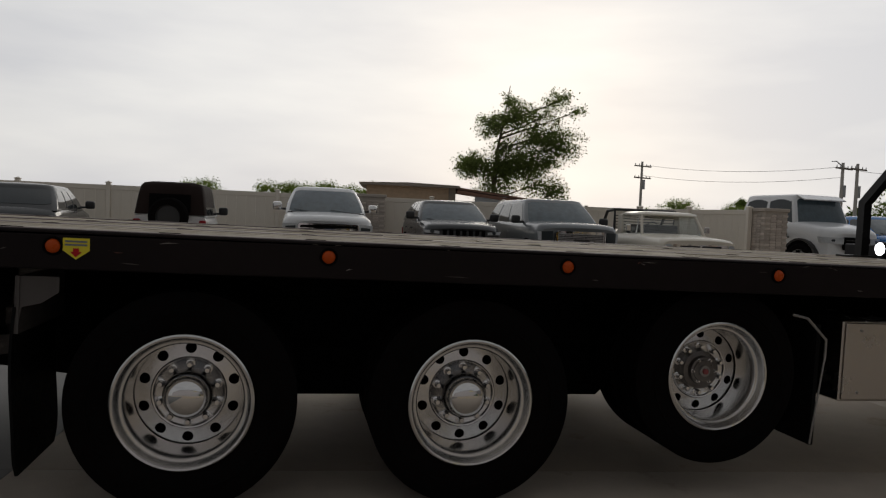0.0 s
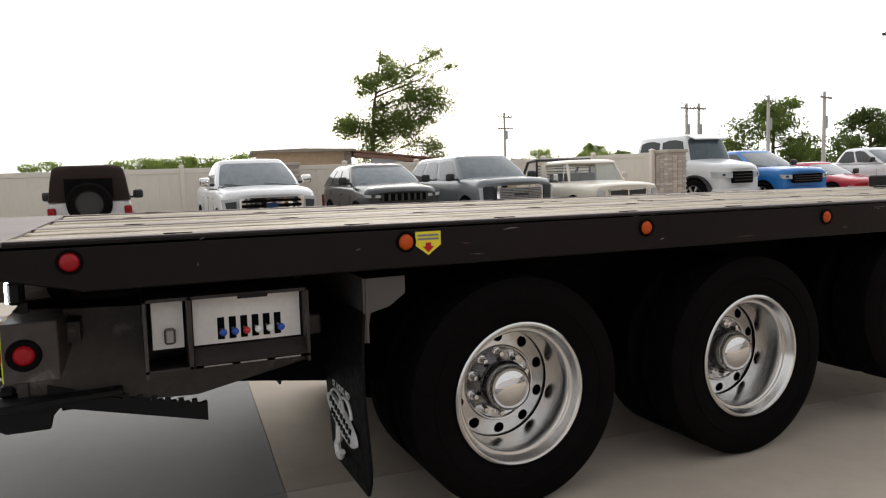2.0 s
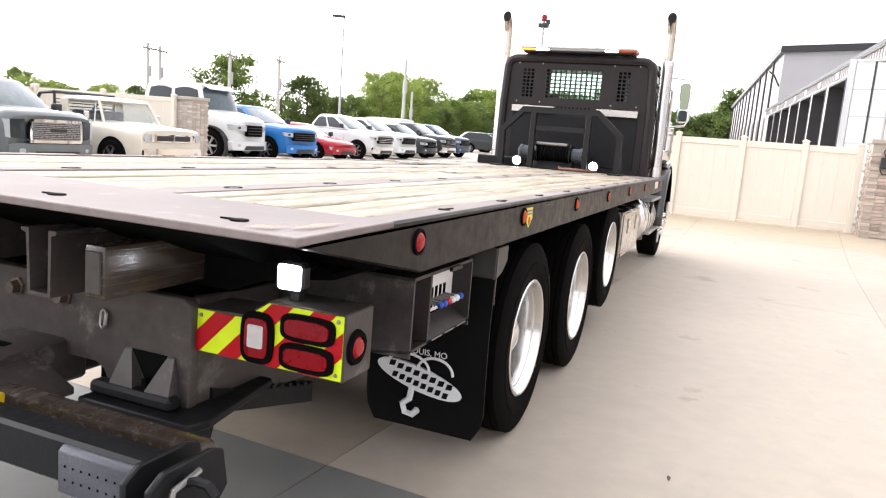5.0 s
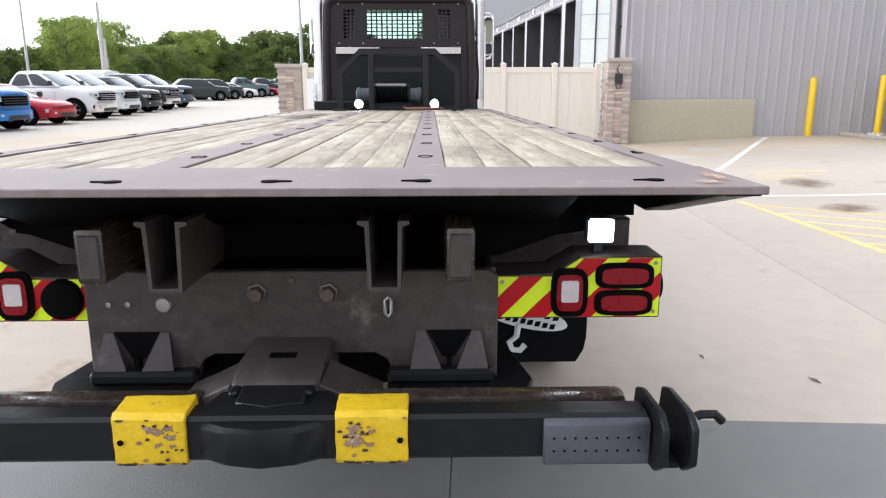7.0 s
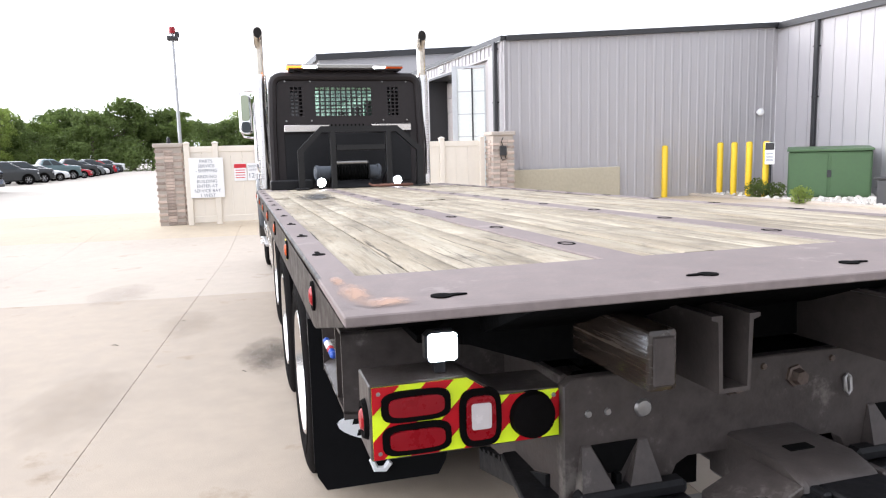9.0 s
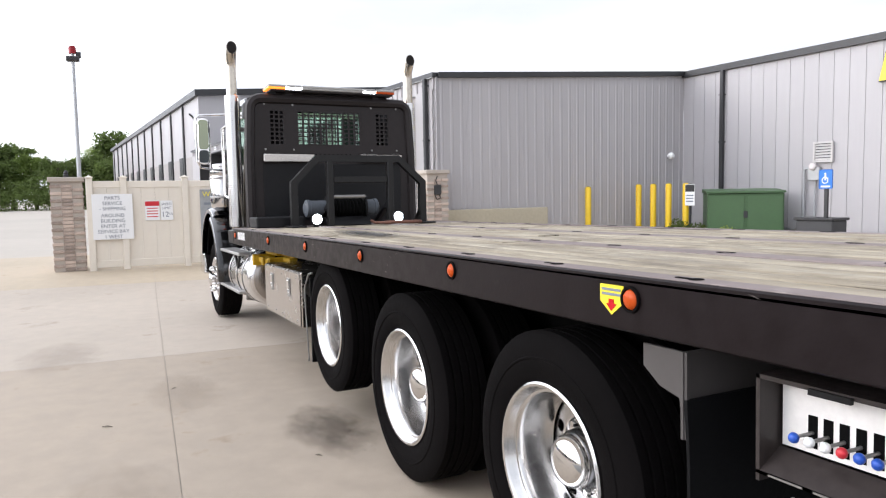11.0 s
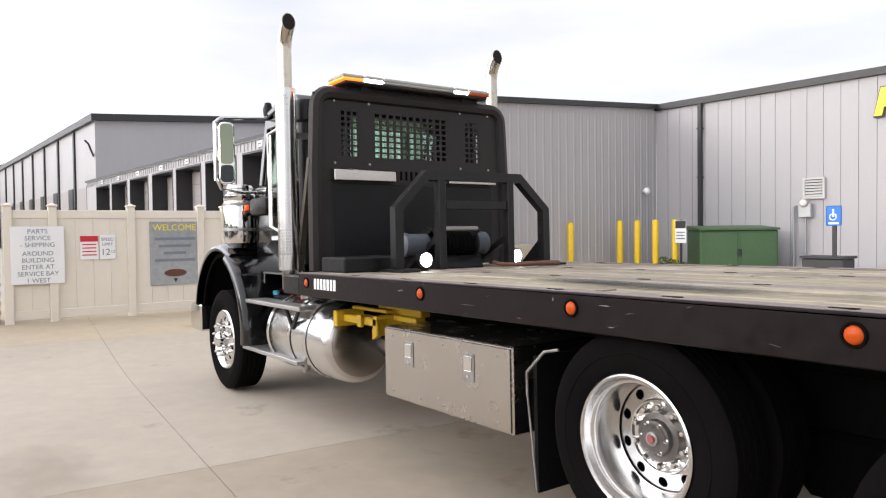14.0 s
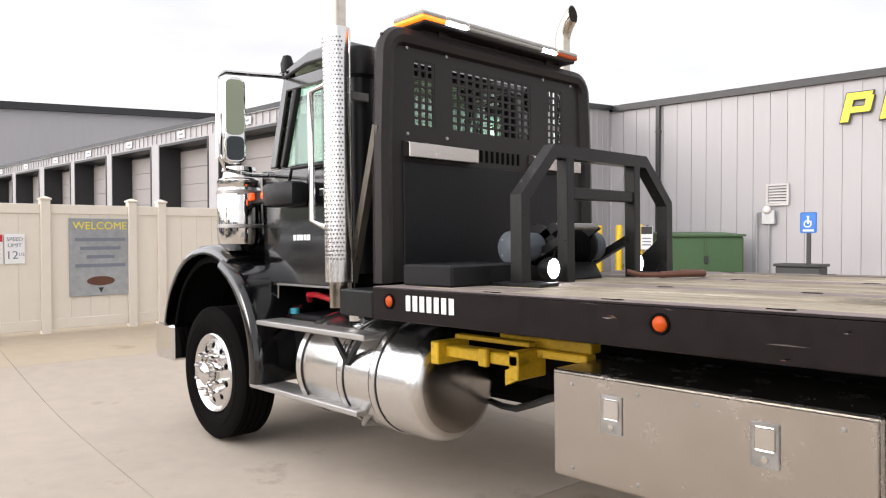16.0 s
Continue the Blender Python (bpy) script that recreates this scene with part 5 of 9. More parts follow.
# added dark sheets that stand in for the shade behind the arch
for y0_, y1_ in ((3.88, 4.38), (4.62, 5.12)):
    part("shade_sheet", box(bmesh.new(), (-2.04, y0_, 0.60), (-2.0, y1_, 0.92)), GRIMESHADE, rear)
bm = bmesh.new()
lathe(bm, (-2.19, 4.908, 0.933), (-1, 0, 0), [(0, 0.012), (0.022, 0.01), (0.027, 0)], 16)
part("round_lamp", bm, STEEL, rear)
bm = bmesh.new()
tube(bm, [(-2.2, 4.186, 0.945), (-2.205, 4.186, 0.905), (-2.205, 4.196, 0.893), (-2.205, 4.206, 0.905), (-2.2, 4.206, 0.945), (-2.2, 4.196, 0.955), (-2.2, 4.186, 0.945)], 0.006)
part("shackle", bm, STEEL, rear)
for y0_ in (3.85, 5.12):
    bm = bmesh.new()
    prism(bm, [(-2.15, 0.67), (-2.0, 0.62), (-1.5, 0.60), (-1.0, 0.70), (-1.0, 1.0), (-2.15, 1.04)], "y", y0_, y0_ + 0.03, 0.004)
    part("side_plate", bm, FRAME, rear)
for s in (1, -1):
    bm = bmesh.new()
    prism(bm, [(-2.30, on(s, 4.80)), (-2.30, on(s, 5.24)), (-2.22, on(s, 5.27)), (-1.8, on(s, 5.2)), (-1.8, on(s, 4.80))], "z", 0.655, 0.685, 0.005)
    part("skid", bm, SATIN, rear)
    part("skid_edge", box(bmesh.new(), (-2.26, on(s, 4.80), 0.685), (-2.20, on(s, 5.14), 0.73), 0.012), SATIN, rear)
    bm = bmesh.new()
    prism(bm, [(-2.27, 0.56), (-2.24, 0.54), (-2.08, 0.54), (-2.07, 0.60), (-2.0, 0.66), (-2.27, 0.66)], "y", on(s, 5.16), on(s, 5.08), 0.005)
    part("foot", bm, SATIN, rear)
    bm = bmesh.new()
    prism(bm, [(on(s, 5.09), 1.06), (on(s, 5.09), 1.19), (on(s, 5.32), 1.21), (on(s, 5.50), 1.135), (on(s, 5.50), 1.115)], "x", -1.92, -1.72)
    part("wing", bm, GRIMESHADE, rear)

# tail-lamp boxes with chevrons
for s in (1, -1):
    yo, yi = on(s, 5.688), on(s, 5.145)
    XF = -2.155
    prof = [(yo, 0.868), (yo, 1.075), (on(s, 5.42), 1.075), (on(s, 5.33), 1.015), (yi, 1.015), (yi, 0.868)]
    bm = bmesh.new()
    prism(bm, prof, "x", XF, XF + 0.17, 0.004)
    tb = part("tail_lamp_box", bm, FRAME, truck, "grey lamp box with a red and lime chevron face")
    tb.matrix_basis = TAIL
    # lime field, then red bands clipped to its outline
    def clip(poly, ya, za, yb, zb):
        """Keep the side to the left of the line a-b."""
        out = []
        def f(p):
            return (yb - ya) * (p[1] - za) - (zb - za) * (p[0] - ya)
        for p, q in zip(poly, poly[1:] + poly[:1]):
            fp, fq = f(p), f(q)
            if fp >= 0:
                out.append(p)
            if fp * fq < 0:
                t = fp / (fp - fq)
                out.append((p[0] + (q[0] - p[0]) * t, p[1] + (q[1] - p[1]) * t))
        return out
    face = [(on(s, p), q) for p, q in ((5.682, 0.874), (5.682, 1.069), (5.422, 1.069), (5.332, 1.009), (5.15, 1.009), (5.15, 0.874))]
    bm = bmesh.new()
    prism(bm, face, "x", XF - 0.004, XF)
    part("lime_face", bm, LIMEP, tb)
    left_ = max(p[0] for p in face)
    for k in range(-2, 5):
        c = left_ - (0.027 if s > 0 else 0.016) - 0.148 * k - 0.072     # both boxes lean the same way
        band = face
        for a, b, c_, d in ((c, 0.874, c - 0.20, 1.074), (c - 0.276, 1.074, c - 0.076, 0.874)):
            band = clip(band, a, b, c_, d) if len(band) > 2 else band
        if len(band) > 2:
            bm = bmesh.new()
            prism(bm, band, "x", XF - 0.007, XF - 0.002)
            part("red_band", bm, REDREF, tb)
    def oval(bm, y, z, w, h, xa, xb, n=28, e=0.5):
        pts = []
        for q in range(n):
            a = 2 * math.pi * q / n
            ca, sa = math.cos(a), math.sin(a)
            pts.append((y + w * math.copysign(abs(ca) ** e, ca), z + h * math.copysign(abs(sa) ** e, sa)))
        prism(bm, pts, "x", xa, xb)
    for z in (1.012, 0.922):
        bm = bmesh.new()
        oval(bm, on(s, 5.565), z, 0.094, 0.0425, XF - 0.014, XF)
        g = part("lamp_grommet", bm, RUBBER, tb)
        bm = bmesh.new()
        oval(bm, on(s, 5.565), z, 0.075, 0.0265, XF - 0.020, XF - 0.010)
        part("oval_lamp", bm, REDLENS, g, "oval red lamp")
    bm = bmesh.new()
    oval(bm, on(s, 5.388), 0.957, 0.060, 0.081, XF - 0.014, XF, e=0.55)
    g = part("reverse_lamp", bm, RUBBER, tb)
    bm = bmesh.new()
    oval(bm, on(s, 5.388), 0.957, 0.042, 0.061, XF - 0.019, XF - 0.010, e=0.45)
    part("red_rim", bm, REDLENS, g)
    bm = bmesh.new()
    oval(bm, on(s, 5.388), 0.963, 0.028, 0.036, XF - 0.023, XF - 0.014, e=0.2)
    part("white_lens", bm, WHITELENS, g)
    if s > 0:
        bm = bmesh.new()
        lathe(bm, (XF, 5.237, 0.945), (-1, 0, 0), [(0, 0.035), (0.05, 0.035), (0.062, 0.028), (0.068, 0)], 24)
        part("socket", bm, RUBBER, tb, "black round trailer socket")
    bm = bmesh.new()
    lathe(bm, (XF + 0.065, yo, 0.965), (0, s, 0), [(0, 0.02), (0.024, 0.017), (0.034, 0.006), (0.034, 0.0)], 20)
    sl_ = part("side_lamp", bm, REDLIT, tb, "round red side lamp")
    bm = bmesh.new()
    lathe(bm, (XF + 0.065, yo, 0.965), (0, s, 0), [(0.034, 0.0), (0.036, 0.012), (0.05, 0.012), (0.056, 0)], 20)
    part("grommet", bm, RUBBER, sl_)
    for py, pz in ((5.665, 1.052), (5.665, 0.89), (5.17, 0.992)):
        bm = bmesh.new()
        lathe(bm, (XF - 0.004, on(s, py), pz), (-1, 0, 0), [(0, 0.004), (0.006, 0.003), (0.007, 0)], 8)
        part("rivet", bm, STEEL, tb)
    # lit square work lamp above
    yl = on(s, 5.485)
    part("lamp_arm", box(bmesh.new(), (-2.12, yl - 0.015, 1.08), (-2.09, yl + 0.015, 1.12)), SATIN, tb)
    bm = bmesh.new()
    box(bm, (-2.15, yl - 0.046, 1.115), (-2.10, yl + 0.046, 1.20), 0.012)
    wl_ = part("flood_lamp", bm, SATIN, tb, "square lit flood lamp")
    # (face of the lamp)
    bm = bmesh.new()
    box(bm, (-2.156, yl - 0.040, 1.12), (-2.148, yl + 0.040, 1.195), 0.006)
    bm.normal_update()
    wl2 = part("flood_lens", bm, LED, tb)
    part("box_bracket", box(bmesh.new(), (-2.0, on(s, 5.0), 0.92), (-1.94, on(s, 5.3), 1.0)), FRAME, tb)

# tow arm (stinger) with crossbar
bm = bmesh.new()
box(bm, (-2.703, 3.50, 0.668), (-2.615, 5.50, 0.790), 0.010)
sting = part("tow_crossbar", bm, SATIN, truck, "dark steel towing crossbar folded at the tail")
sting.matrix_basis = TAIL
for s in (1, -1):
    ya_, yb_ = 4.50 + s * 0.20, 4.50 + s * 0.99
    bm = bmesh.new()
    box(bm, (-2.53, min(ya_, yb_), 0.655), (-2.45, max(ya_, yb_), 0.765), 0.022, 2)
    part("rear_tube", bm, WORNBEAM, sting, "worn square tube behind the crossbar")
rc = random.Random(12)
for yc in (4.771, 4.212):
    bm = bmesh.new()
    prism(bm, [(-2.706, 0.664), (-2.714, 0.672), (-2.714, 0.79), (-2.700, 0.804), (-2.612, 0.812), (-2.605, 0.806), (-2.605, 0.664)], "y", yc - 0.092, yc + 0.092, 0.003)
    bmesh.ops.subdivide_edges(bm, edges=[e for e in bm.edges if e.calc_length() > 0.05], cuts=3)
    for v in bm.verts:                     # dented by use
        v.co += Vector((rc.uniform(-0.0025, 0.0025), rc.uniform(-0.0012, 0.0012), rc.uniform(-0.002, 0.002)))
    yb = part("yellow_clamp", bm, YELLOWP, sting, "worn yellow clamp with chipped paint", smooth=25)
    side_ = -1 if yc > 4.5 else 1
    # dark cap painted where the pin hole is in shade
    bm = bmesh.new()
    lathe(bm, (-2.7165, yc - side_ * 0.072, 0.73), (-1, 0, 0), [(0, 0.002), (0.008, 0.002), (0.008, 0)], 10)
    part("pin_hole", bm, GRIMESHADE, yb)
    for k in range(34):
        if k < 8:                          # scraped patch near the nose
            cy_, cz_, r_, fl_ = yc + side_ * rc.uniform(0.0, 0.06), rc.uniform(0.715, 0.772), rc.uniform(0.006, 0.019), 0.6
        elif k < 20:                       # nicks along the lower and upper edges
            cy_, cz_, r_, fl_ = yc + rc.uniform(-0.085, 0.085), rc.choice((0.668, 0.670, 0.790)), rc.uniform(0.003, 0.011), 0.3
        else:
            cy_, cz_, r_, fl_ = yc + side_ * rc.uniform(-0.03, 0.085), rc.uniform(0.68, 0.785), rc.uniform(0.002, 0.006), 0.7
        n_ = 11
        ring_ = [(cy_ + math.cos(q * 6.283 / n_) * r_ * rc.uniform(0.4, 1.6), cz_ + math.sin(q * 6.283 / n_) * r_ * fl_ * rc.uniform(0.4, 1.6)) for q in range(n_)]
        ring_ = [(max(yc - 0.09, min(yc + 0.09, y_)), max(0.667, min(0.792, z_))) for y_, z_ in ring_]
        bm = bmesh.new()
        prism(bm, ring_, "x", -2.7165 - k * 0.00008, -2.708)
        part("paint_chip", bm, CHIP if k < 8 or k % 4 == 0 else WORNBEAM, yb, "bare patch where paint has chipped")
FORK = mat("fork_paint", (0.052, 0.055, 0.068), 0.5, var=0.25, scale=9, second=(0.03, 0.031, 0.036), bump=0.2, bump_scale=120)
for s in (1, -1):
    bm = bmesh.new()
    y0, y1 = on(s, 5.225), on(s, 5.495)
    prism(bm, [(-2.704, 0.655), (-2.725, 0.662), (-2.725, 0.770), (-2.712, 0.782), (-2.704, 0.782)], "y", min(y0, y1), max(y0, y1), 0.003)
    arm = part("fork_step", bm, FORK, sting, "blue-grey wheel-lift step plate with small holes")
    bm = bmesh.new()
    for k in range(9):
        for z_ in (0.70, 0.735):
            lathe(bm, (-2.7252, on(s, 5.25 + k * 0.027), z_), (-1, 0, 0), [(0, 0.0008), (0.0035, 0.0008), (0.0035, 0)], 6)
    tagged(part("hole", bm, GRIMESHADE, arm), kind="stuff")
    for dy in (5.50, 5.572):
        bm = bmesh.new()
        prism(bm, [(-2.80, 0.695), (-2.74, 0.65), (-2.60, 0.635), (-2.535, 0.70), (-2.555, 0.80), (-2.60, 0.815), (-2.755, 0.818), (-2.80, 0.79)], "y", on(s, dy), on(s, dy + 0.018), 0.004)
        part("end_plate", bm, SATIN, arm)
    bm = bmesh.new()
    box(bm, (-2.73, on(s, 5.518), 0.650), (-2.60, on(s, 5.572), 0.665), 0.003)
    part("end_web", bm, SATIN, arm)
    bm = bmesh.new()
    tube(bm, [(-2.70, on(s, 5.59), 0.77), (-2.70, on(s, 5.63), 0.785), (-2.70, on(s, 5.665), 0.785), (-2.70, on(s, 5.685), 0.765)], 0.012)
    part("latch", bm, SATIN, arm)
    bm = bmesh.new()
    tube(bm, [(-2.76, on(s, 5.60), 0.70), (-2.745, on(s, 5.605), 0.775), (-2.66, on(s, 5.605), 0.79)], 0.008)
    part("pull_rod", bm, STEEL, arm)
bm = bmesh.new()
prism(bm, [(-2.53, 0.665), (-2.53, 0.745), (-2.49, 0.80), (-2.40, 0.815), (-2.1, 0.825), (-2.1, 0.66)], "y", 4.375, 4.625, 0.014)
head = part("pivot_head", bm, FRAME, sting, "grey pivot head of the tow arm")
# dark caps for the shade in the head's slot and recess
part("slot", box(bmesh.new(), (-2.36, 4.465, 0.8135), (-2.325, 4.545, 0.8205)), GRIMESHADE, head)
part("recess", box(bmesh.new(), (-2.545, 4.405, 0.70), (-2.52, 4.595, 0.765), 0.004), GRIMESHADE, head)
for y in (4.398, 4.602):
    part("ear", box(bmesh.new(), (-2.555, y - 0.014, 0.70), (-2.50, y + 0.014, 0.792), 0.006), SATIN, head)
part("lip", box(bmesh.new(), (-2.548, 4.46, 0.765), (-2.51, 4.54, 0.784), 0.004), GRIMESHADE, head)
part("boom", box(bmesh.new(), (-2.2, 4.42, 0.66), (0.6, 4.58, 0.80), 0.015), FRAME, sting)
bm = bmesh.new()
prism(bm, [(-2.50, 4.33), (-2.50, 4.65), (-2.60, 4.675), (-2.70, 4.66), (-2.742, 4.58), (-2.748, 4.49), (-2.742, 4.40), (-2.70, 4.32), (-2.60, 4.31)], "z", 0.672, 0.776, 0.012)
part("nose_plate", bm, SATIN, sting, "rounded black plate in front of the pivot")
bm = bmesh.new()
prism(bm, [(-2.50, 4.40), (-2.50, 4.59), (-2.62, 4.58), (-2.65, 4.49), (-2.62, 4.40)], "z", 0.775, 0.792, 0.006)
part("jaw", bm, SATIN, sting)
for s in (1, -1):
    bm = bmesh.new()
    yi_, yo_ = 4.50 + s * 0.126, 4.50 + s * 0.29
    prism(bm, [(yi_, 0.79), (yi_, 0.69), (yo_, 0.69), (yo_, 0.715)], "x", -2.50, -2.30, 0.004)
    part("gusset", bm, FRAME, sting, "sloping grey gusset plate")
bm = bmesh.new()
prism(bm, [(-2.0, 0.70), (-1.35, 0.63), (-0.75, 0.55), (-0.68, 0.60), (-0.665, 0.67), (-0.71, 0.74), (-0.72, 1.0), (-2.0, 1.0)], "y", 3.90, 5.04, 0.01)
part("boom_housing", bm, GRIMESHADE, truck, "black housing of the tow boom under the deck")
# toothed adjustment bars under the body
for s in (1, -1):
    bm = bmesh.new()
    y = on(s, 5.15)

    def zt(x):
        return 0.665 - 0.24 * (x + 1.80)
    pts = [(-2.05, zt(-2.05) - 0.09), (-1.43, zt(-1.43) - 0.095), (-1.43, zt(-1.43) - 0.01)]
    for k in range(6):
        xk = -1.45 - k * 0.055
        pts += [(xk, zt(xk) - 0.018), (xk - 0.022, zt(xk) - 0.018), (xk - 0.022, zt(xk)), (xk - 0.045, zt(xk)), (xk - 0.045, zt(xk) - 0.018)]
    pts += [(-2.05, zt(-2.05))]
    prism(bm, pts, "y", y - 0.015, y + 0.015)
    part("toothed_bar", bm, SATIN, truck, "toothed steel adjustment bar")

# control boxes with levers
# darker than FRAME; used for the box except its rear wall
BOXM = mat("dark_box_steel", (0.034, 0.027, 0.025), 0.45, var=0.35, scale=8, second=(0.09, 0.08, 0.075), spots=-0.02, spec=0.3)
PANELW = mat("pale_valve_panel", (0.80, 0.77, 0.74), 0.4, var=0.08, scale=10, second=(0.6, 0.56, 0.52), spots=-0.04)
for s in (1, -1):
    X0, X1, Z0, Z1 = -1.68, -1.08, 0.83, 1.12
    yo, yi = on(s, 5.70), on(s, 5.10)
    t_ = 0.012
    cb = node("control_box", truck, "grey control box with valve levers")
    for a, b in (((X0, yo, Z0), (X0 + t_, yi, Z1)), ((X1 - t_, yo, Z0), (X1, yi, Z1)), ((X0, yo, Z1 - t_), (X1, yi, Z1)), ((X0, yi, Z0), (X1, yi + (t_ if s < 0 else -t_), Z1))):
        part("wall", box(bmesh.new(), a, b), FRAME if a[0] == X0 and b[0] < X1 else BOXM, cb)
    part("base", prism(bmesh.new(), [(yo, Z0 + 0.02), (yi, Z0 - 0.06), (yi, Z0 - 0.05), (yo, Z0 + 0.03)], "x", X0, X1), BOXM, cb)
    part("divider", box(bmesh.new(), (X0 + 0.15, yo, Z0 + 0.02), (X0 + 0.165, yi, Z1)), BOXM, cb)
    bm = bmesh.new()
    yp = on(s, 5.62)
    box(bm, (X0 + 0.175, yp, Z0 + 0.09), (X1 - 0.02, yp - s * 0.006, Z1 - 0.02))
    pan = part("lever_panel", bm, PANELW, cb, "pale lever panel with black slots")
    bm = bmesh.new()
    box(bm, (X0 + 0.03, yp, Z0 + 0.09), (X0 + 0.14, yp - s * 0.006, Z1 - 0.02))
    pan2 = part("switch_panel", bm, PANELW, cb)
    part("padlock", box(bmesh.new(), (X0 + 0.07, yp, Z0 + 0.11), (X0 + 0.11, yp + s * 0.03, Z0 + 0.17), 0.008), STEEL, pan2)
    for k in range(6):
        xk = X0 + 0.275 + k * 0.043
        part("slot", box(bmesh.new(), (xk - 0.013, yp, Z0 + 0.105), (xk + 0.013, yp + s * 0.002, Z0 + 0.19)), GRIMESHADE, pan)
        bm = bmesh.new()
        cyl(bm, (xk, yp, Z0 + 0.145), (xk, yp + s * 0.07, Z0 + 0.145), 0.005, n=8)
        part("lever", bm, STEEL, pan)
        bm = bmesh.new()
        bmesh.ops.create_uvsphere(bm, u_segments=10, v_segments=8, radius=0.014, matrix=pose(xk, yp + s * 0.075, Z0 + 0.145))
        part("knob", bm, (BLUEPL, BLUEPL, REDPL, WHITEP, WHITEP, BLUEPL)[k], pan)
    bm = bmesh.new()
    prism(bm, [(yo - s * 0.0, Z0 + 0.02), (on(s, 5.62), Z0 + 0.075), (on(s, 5.62), Z0 + 0.083), (yo, Z0 + 0.03)], "x", X0 + 0.17, X1 - 0.012)
    part("tray", bm, BOXM, cb)
    for k in range(3):
        part("bright_edge", box(bmesh.new(), (X0 + 0.2 + k * 0.13, yo, Z0 + 0.022), (X0 + 0.3 + k * 0.13, yo + s * 0.002, Z0 + 0.027)), STEEL, cb)
    part("latch", box(bmesh.new(), (X0 + 0.33, yo, Z1 - 0.02), (X0 + 0.44, yo + s * 0.012, Z1 - 0.005)), SATIN, cb)

# mudguards, mudflaps
for s in (1, -1):
    part("valve_box", box(bmesh.new(), (-1.04, on(s, 5.28), 0.86), (-0.95, on(s, 5.36), 0.95), 0.008), FRAME, truck, "small grey valve box beside the mudflap")
    y0, y1 = on(s, 5.74), on(s, 5.10)
    bm = bmesh.new()
    prism(bm, [(-0.87, 0.88), (-0.86, 0.88), (-0.84, 1.0), (-0.76, 1.02), (-0.69, 1.07), (-0.69, 1.14), (-0.87, 1.14)], "y", on(s, 5.735), on(s, 5.725))
    box(bm, (-0.86, y0, 0.88), (-0.85, y1, 1.14))
    brk = part("flap_bracket", bm, DULLAL, truck, "folded aluminium mudflap bracket")
    bm = bmesh.new()
    n = 12
    rows = []
    y1 = on(s, 5.13)
    for k in range(n + 1):
        z = 1.0 - 0.78 * k / n
        bend = 0.012 * math.sin(k / n * 5.0)
        cut = (0.05, 0.012, 0.0)[min(2, n - k)]
        ya_ = y0 - s * cut
        rows.append([(-0.875 - bend, ya_, z), (-0.875 - bend, y1 + s * cut, z), (-0.863 - bend, y1 + s * cut, z), (-0.863 - bend, ya_, z)])
    rv = [[bm.verts.new(p) for p in r] for r in rows]
    for a, b in zip(rv, rv[1:]):
        for k in range(4):
            bm.faces.new((a[k], a[(k + 1) % 4], b[(k + 1) % 4], b[k]))
    bm.faces.new(rv[0])
    bm.faces.new(list(reversed(rv[-1])))
    mf = part("mudflap", bm, FLAP, truck, "black rubber mudflap with a white emblem")
    yc = on(s, 5.415)
    xf = -0.885

    def emb(pts, name):
        bm = bmesh.new()
        prism(bm, [(yc + a, b) for a, b in pts], "x", xf - 0.012, xf + 0.004)
        part(name, bm, SIGNW, mf)
    emb([(0.22 * math.cos(2 * math.pi * k / 24), 0.475 + 0.06 * math.sin(2 * math.pi * k / 24) + 0.22 * 0.22 * math.cos(2 * math.pi * k / 24)) for k in range(24)], "emblem")
    for dy_, rr_ in ((0.06, 0.11), (-0.08, 0.09)):
        bm = bmesh.new()
        tube(bm, [(xf - 0.008, yc + dy_ + rr_ * math.cos(a), 0.52 + 0.07 * math.sin(a)) for a in [k * math.pi / 12 for k in range(13)]], 0.007, 6)
        part("emblem_ring", bm, SIGNW, mf)
    bm = bmesh.new()
    tube(bm, [(xf - 0.008, yc + 0.03, 0.44), (xf - 0.008, yc + 0.04, 0.37), (xf - 0.008, yc + 0.075, 0.34), (xf - 0.008, yc + 0.06, 0.30), (xf - 0.008, yc + 0.02, 0.295), (xf - 0.008, yc - 0.005, 0.325)], 0.016, 6)
    part("emblem_hook", bm, SIGNW, mf)
    for k, (w_, z_) in enumerate(((0.17, 0.505), (0.15, 0.455))):
        for q in range(8):
            a0 = yc - w_ + q * w_ * 2 / 8
            tz = 0.22 * (a0 - yc)
            lean_ = 0.008
            part("lettering_bar", prism(bmesh.new(), [(a0, z_ - 0.013 + tz), (a0 + w_ * 0.17, z_ - 0.013 + tz), (a0 + w_ * 0.17 - lean_, z_ + 0.013 + tz), (a0 - lean_, z_ + 0.013 + tz)], "x", xf - 0.016, xf - 0.011), FLAP, mf)
    lettering("ST. LOUIS, MO", 0.042, SIGNW, "lettering", mf, pose(-0.888, yc, 0.595, 90, 0, -90))


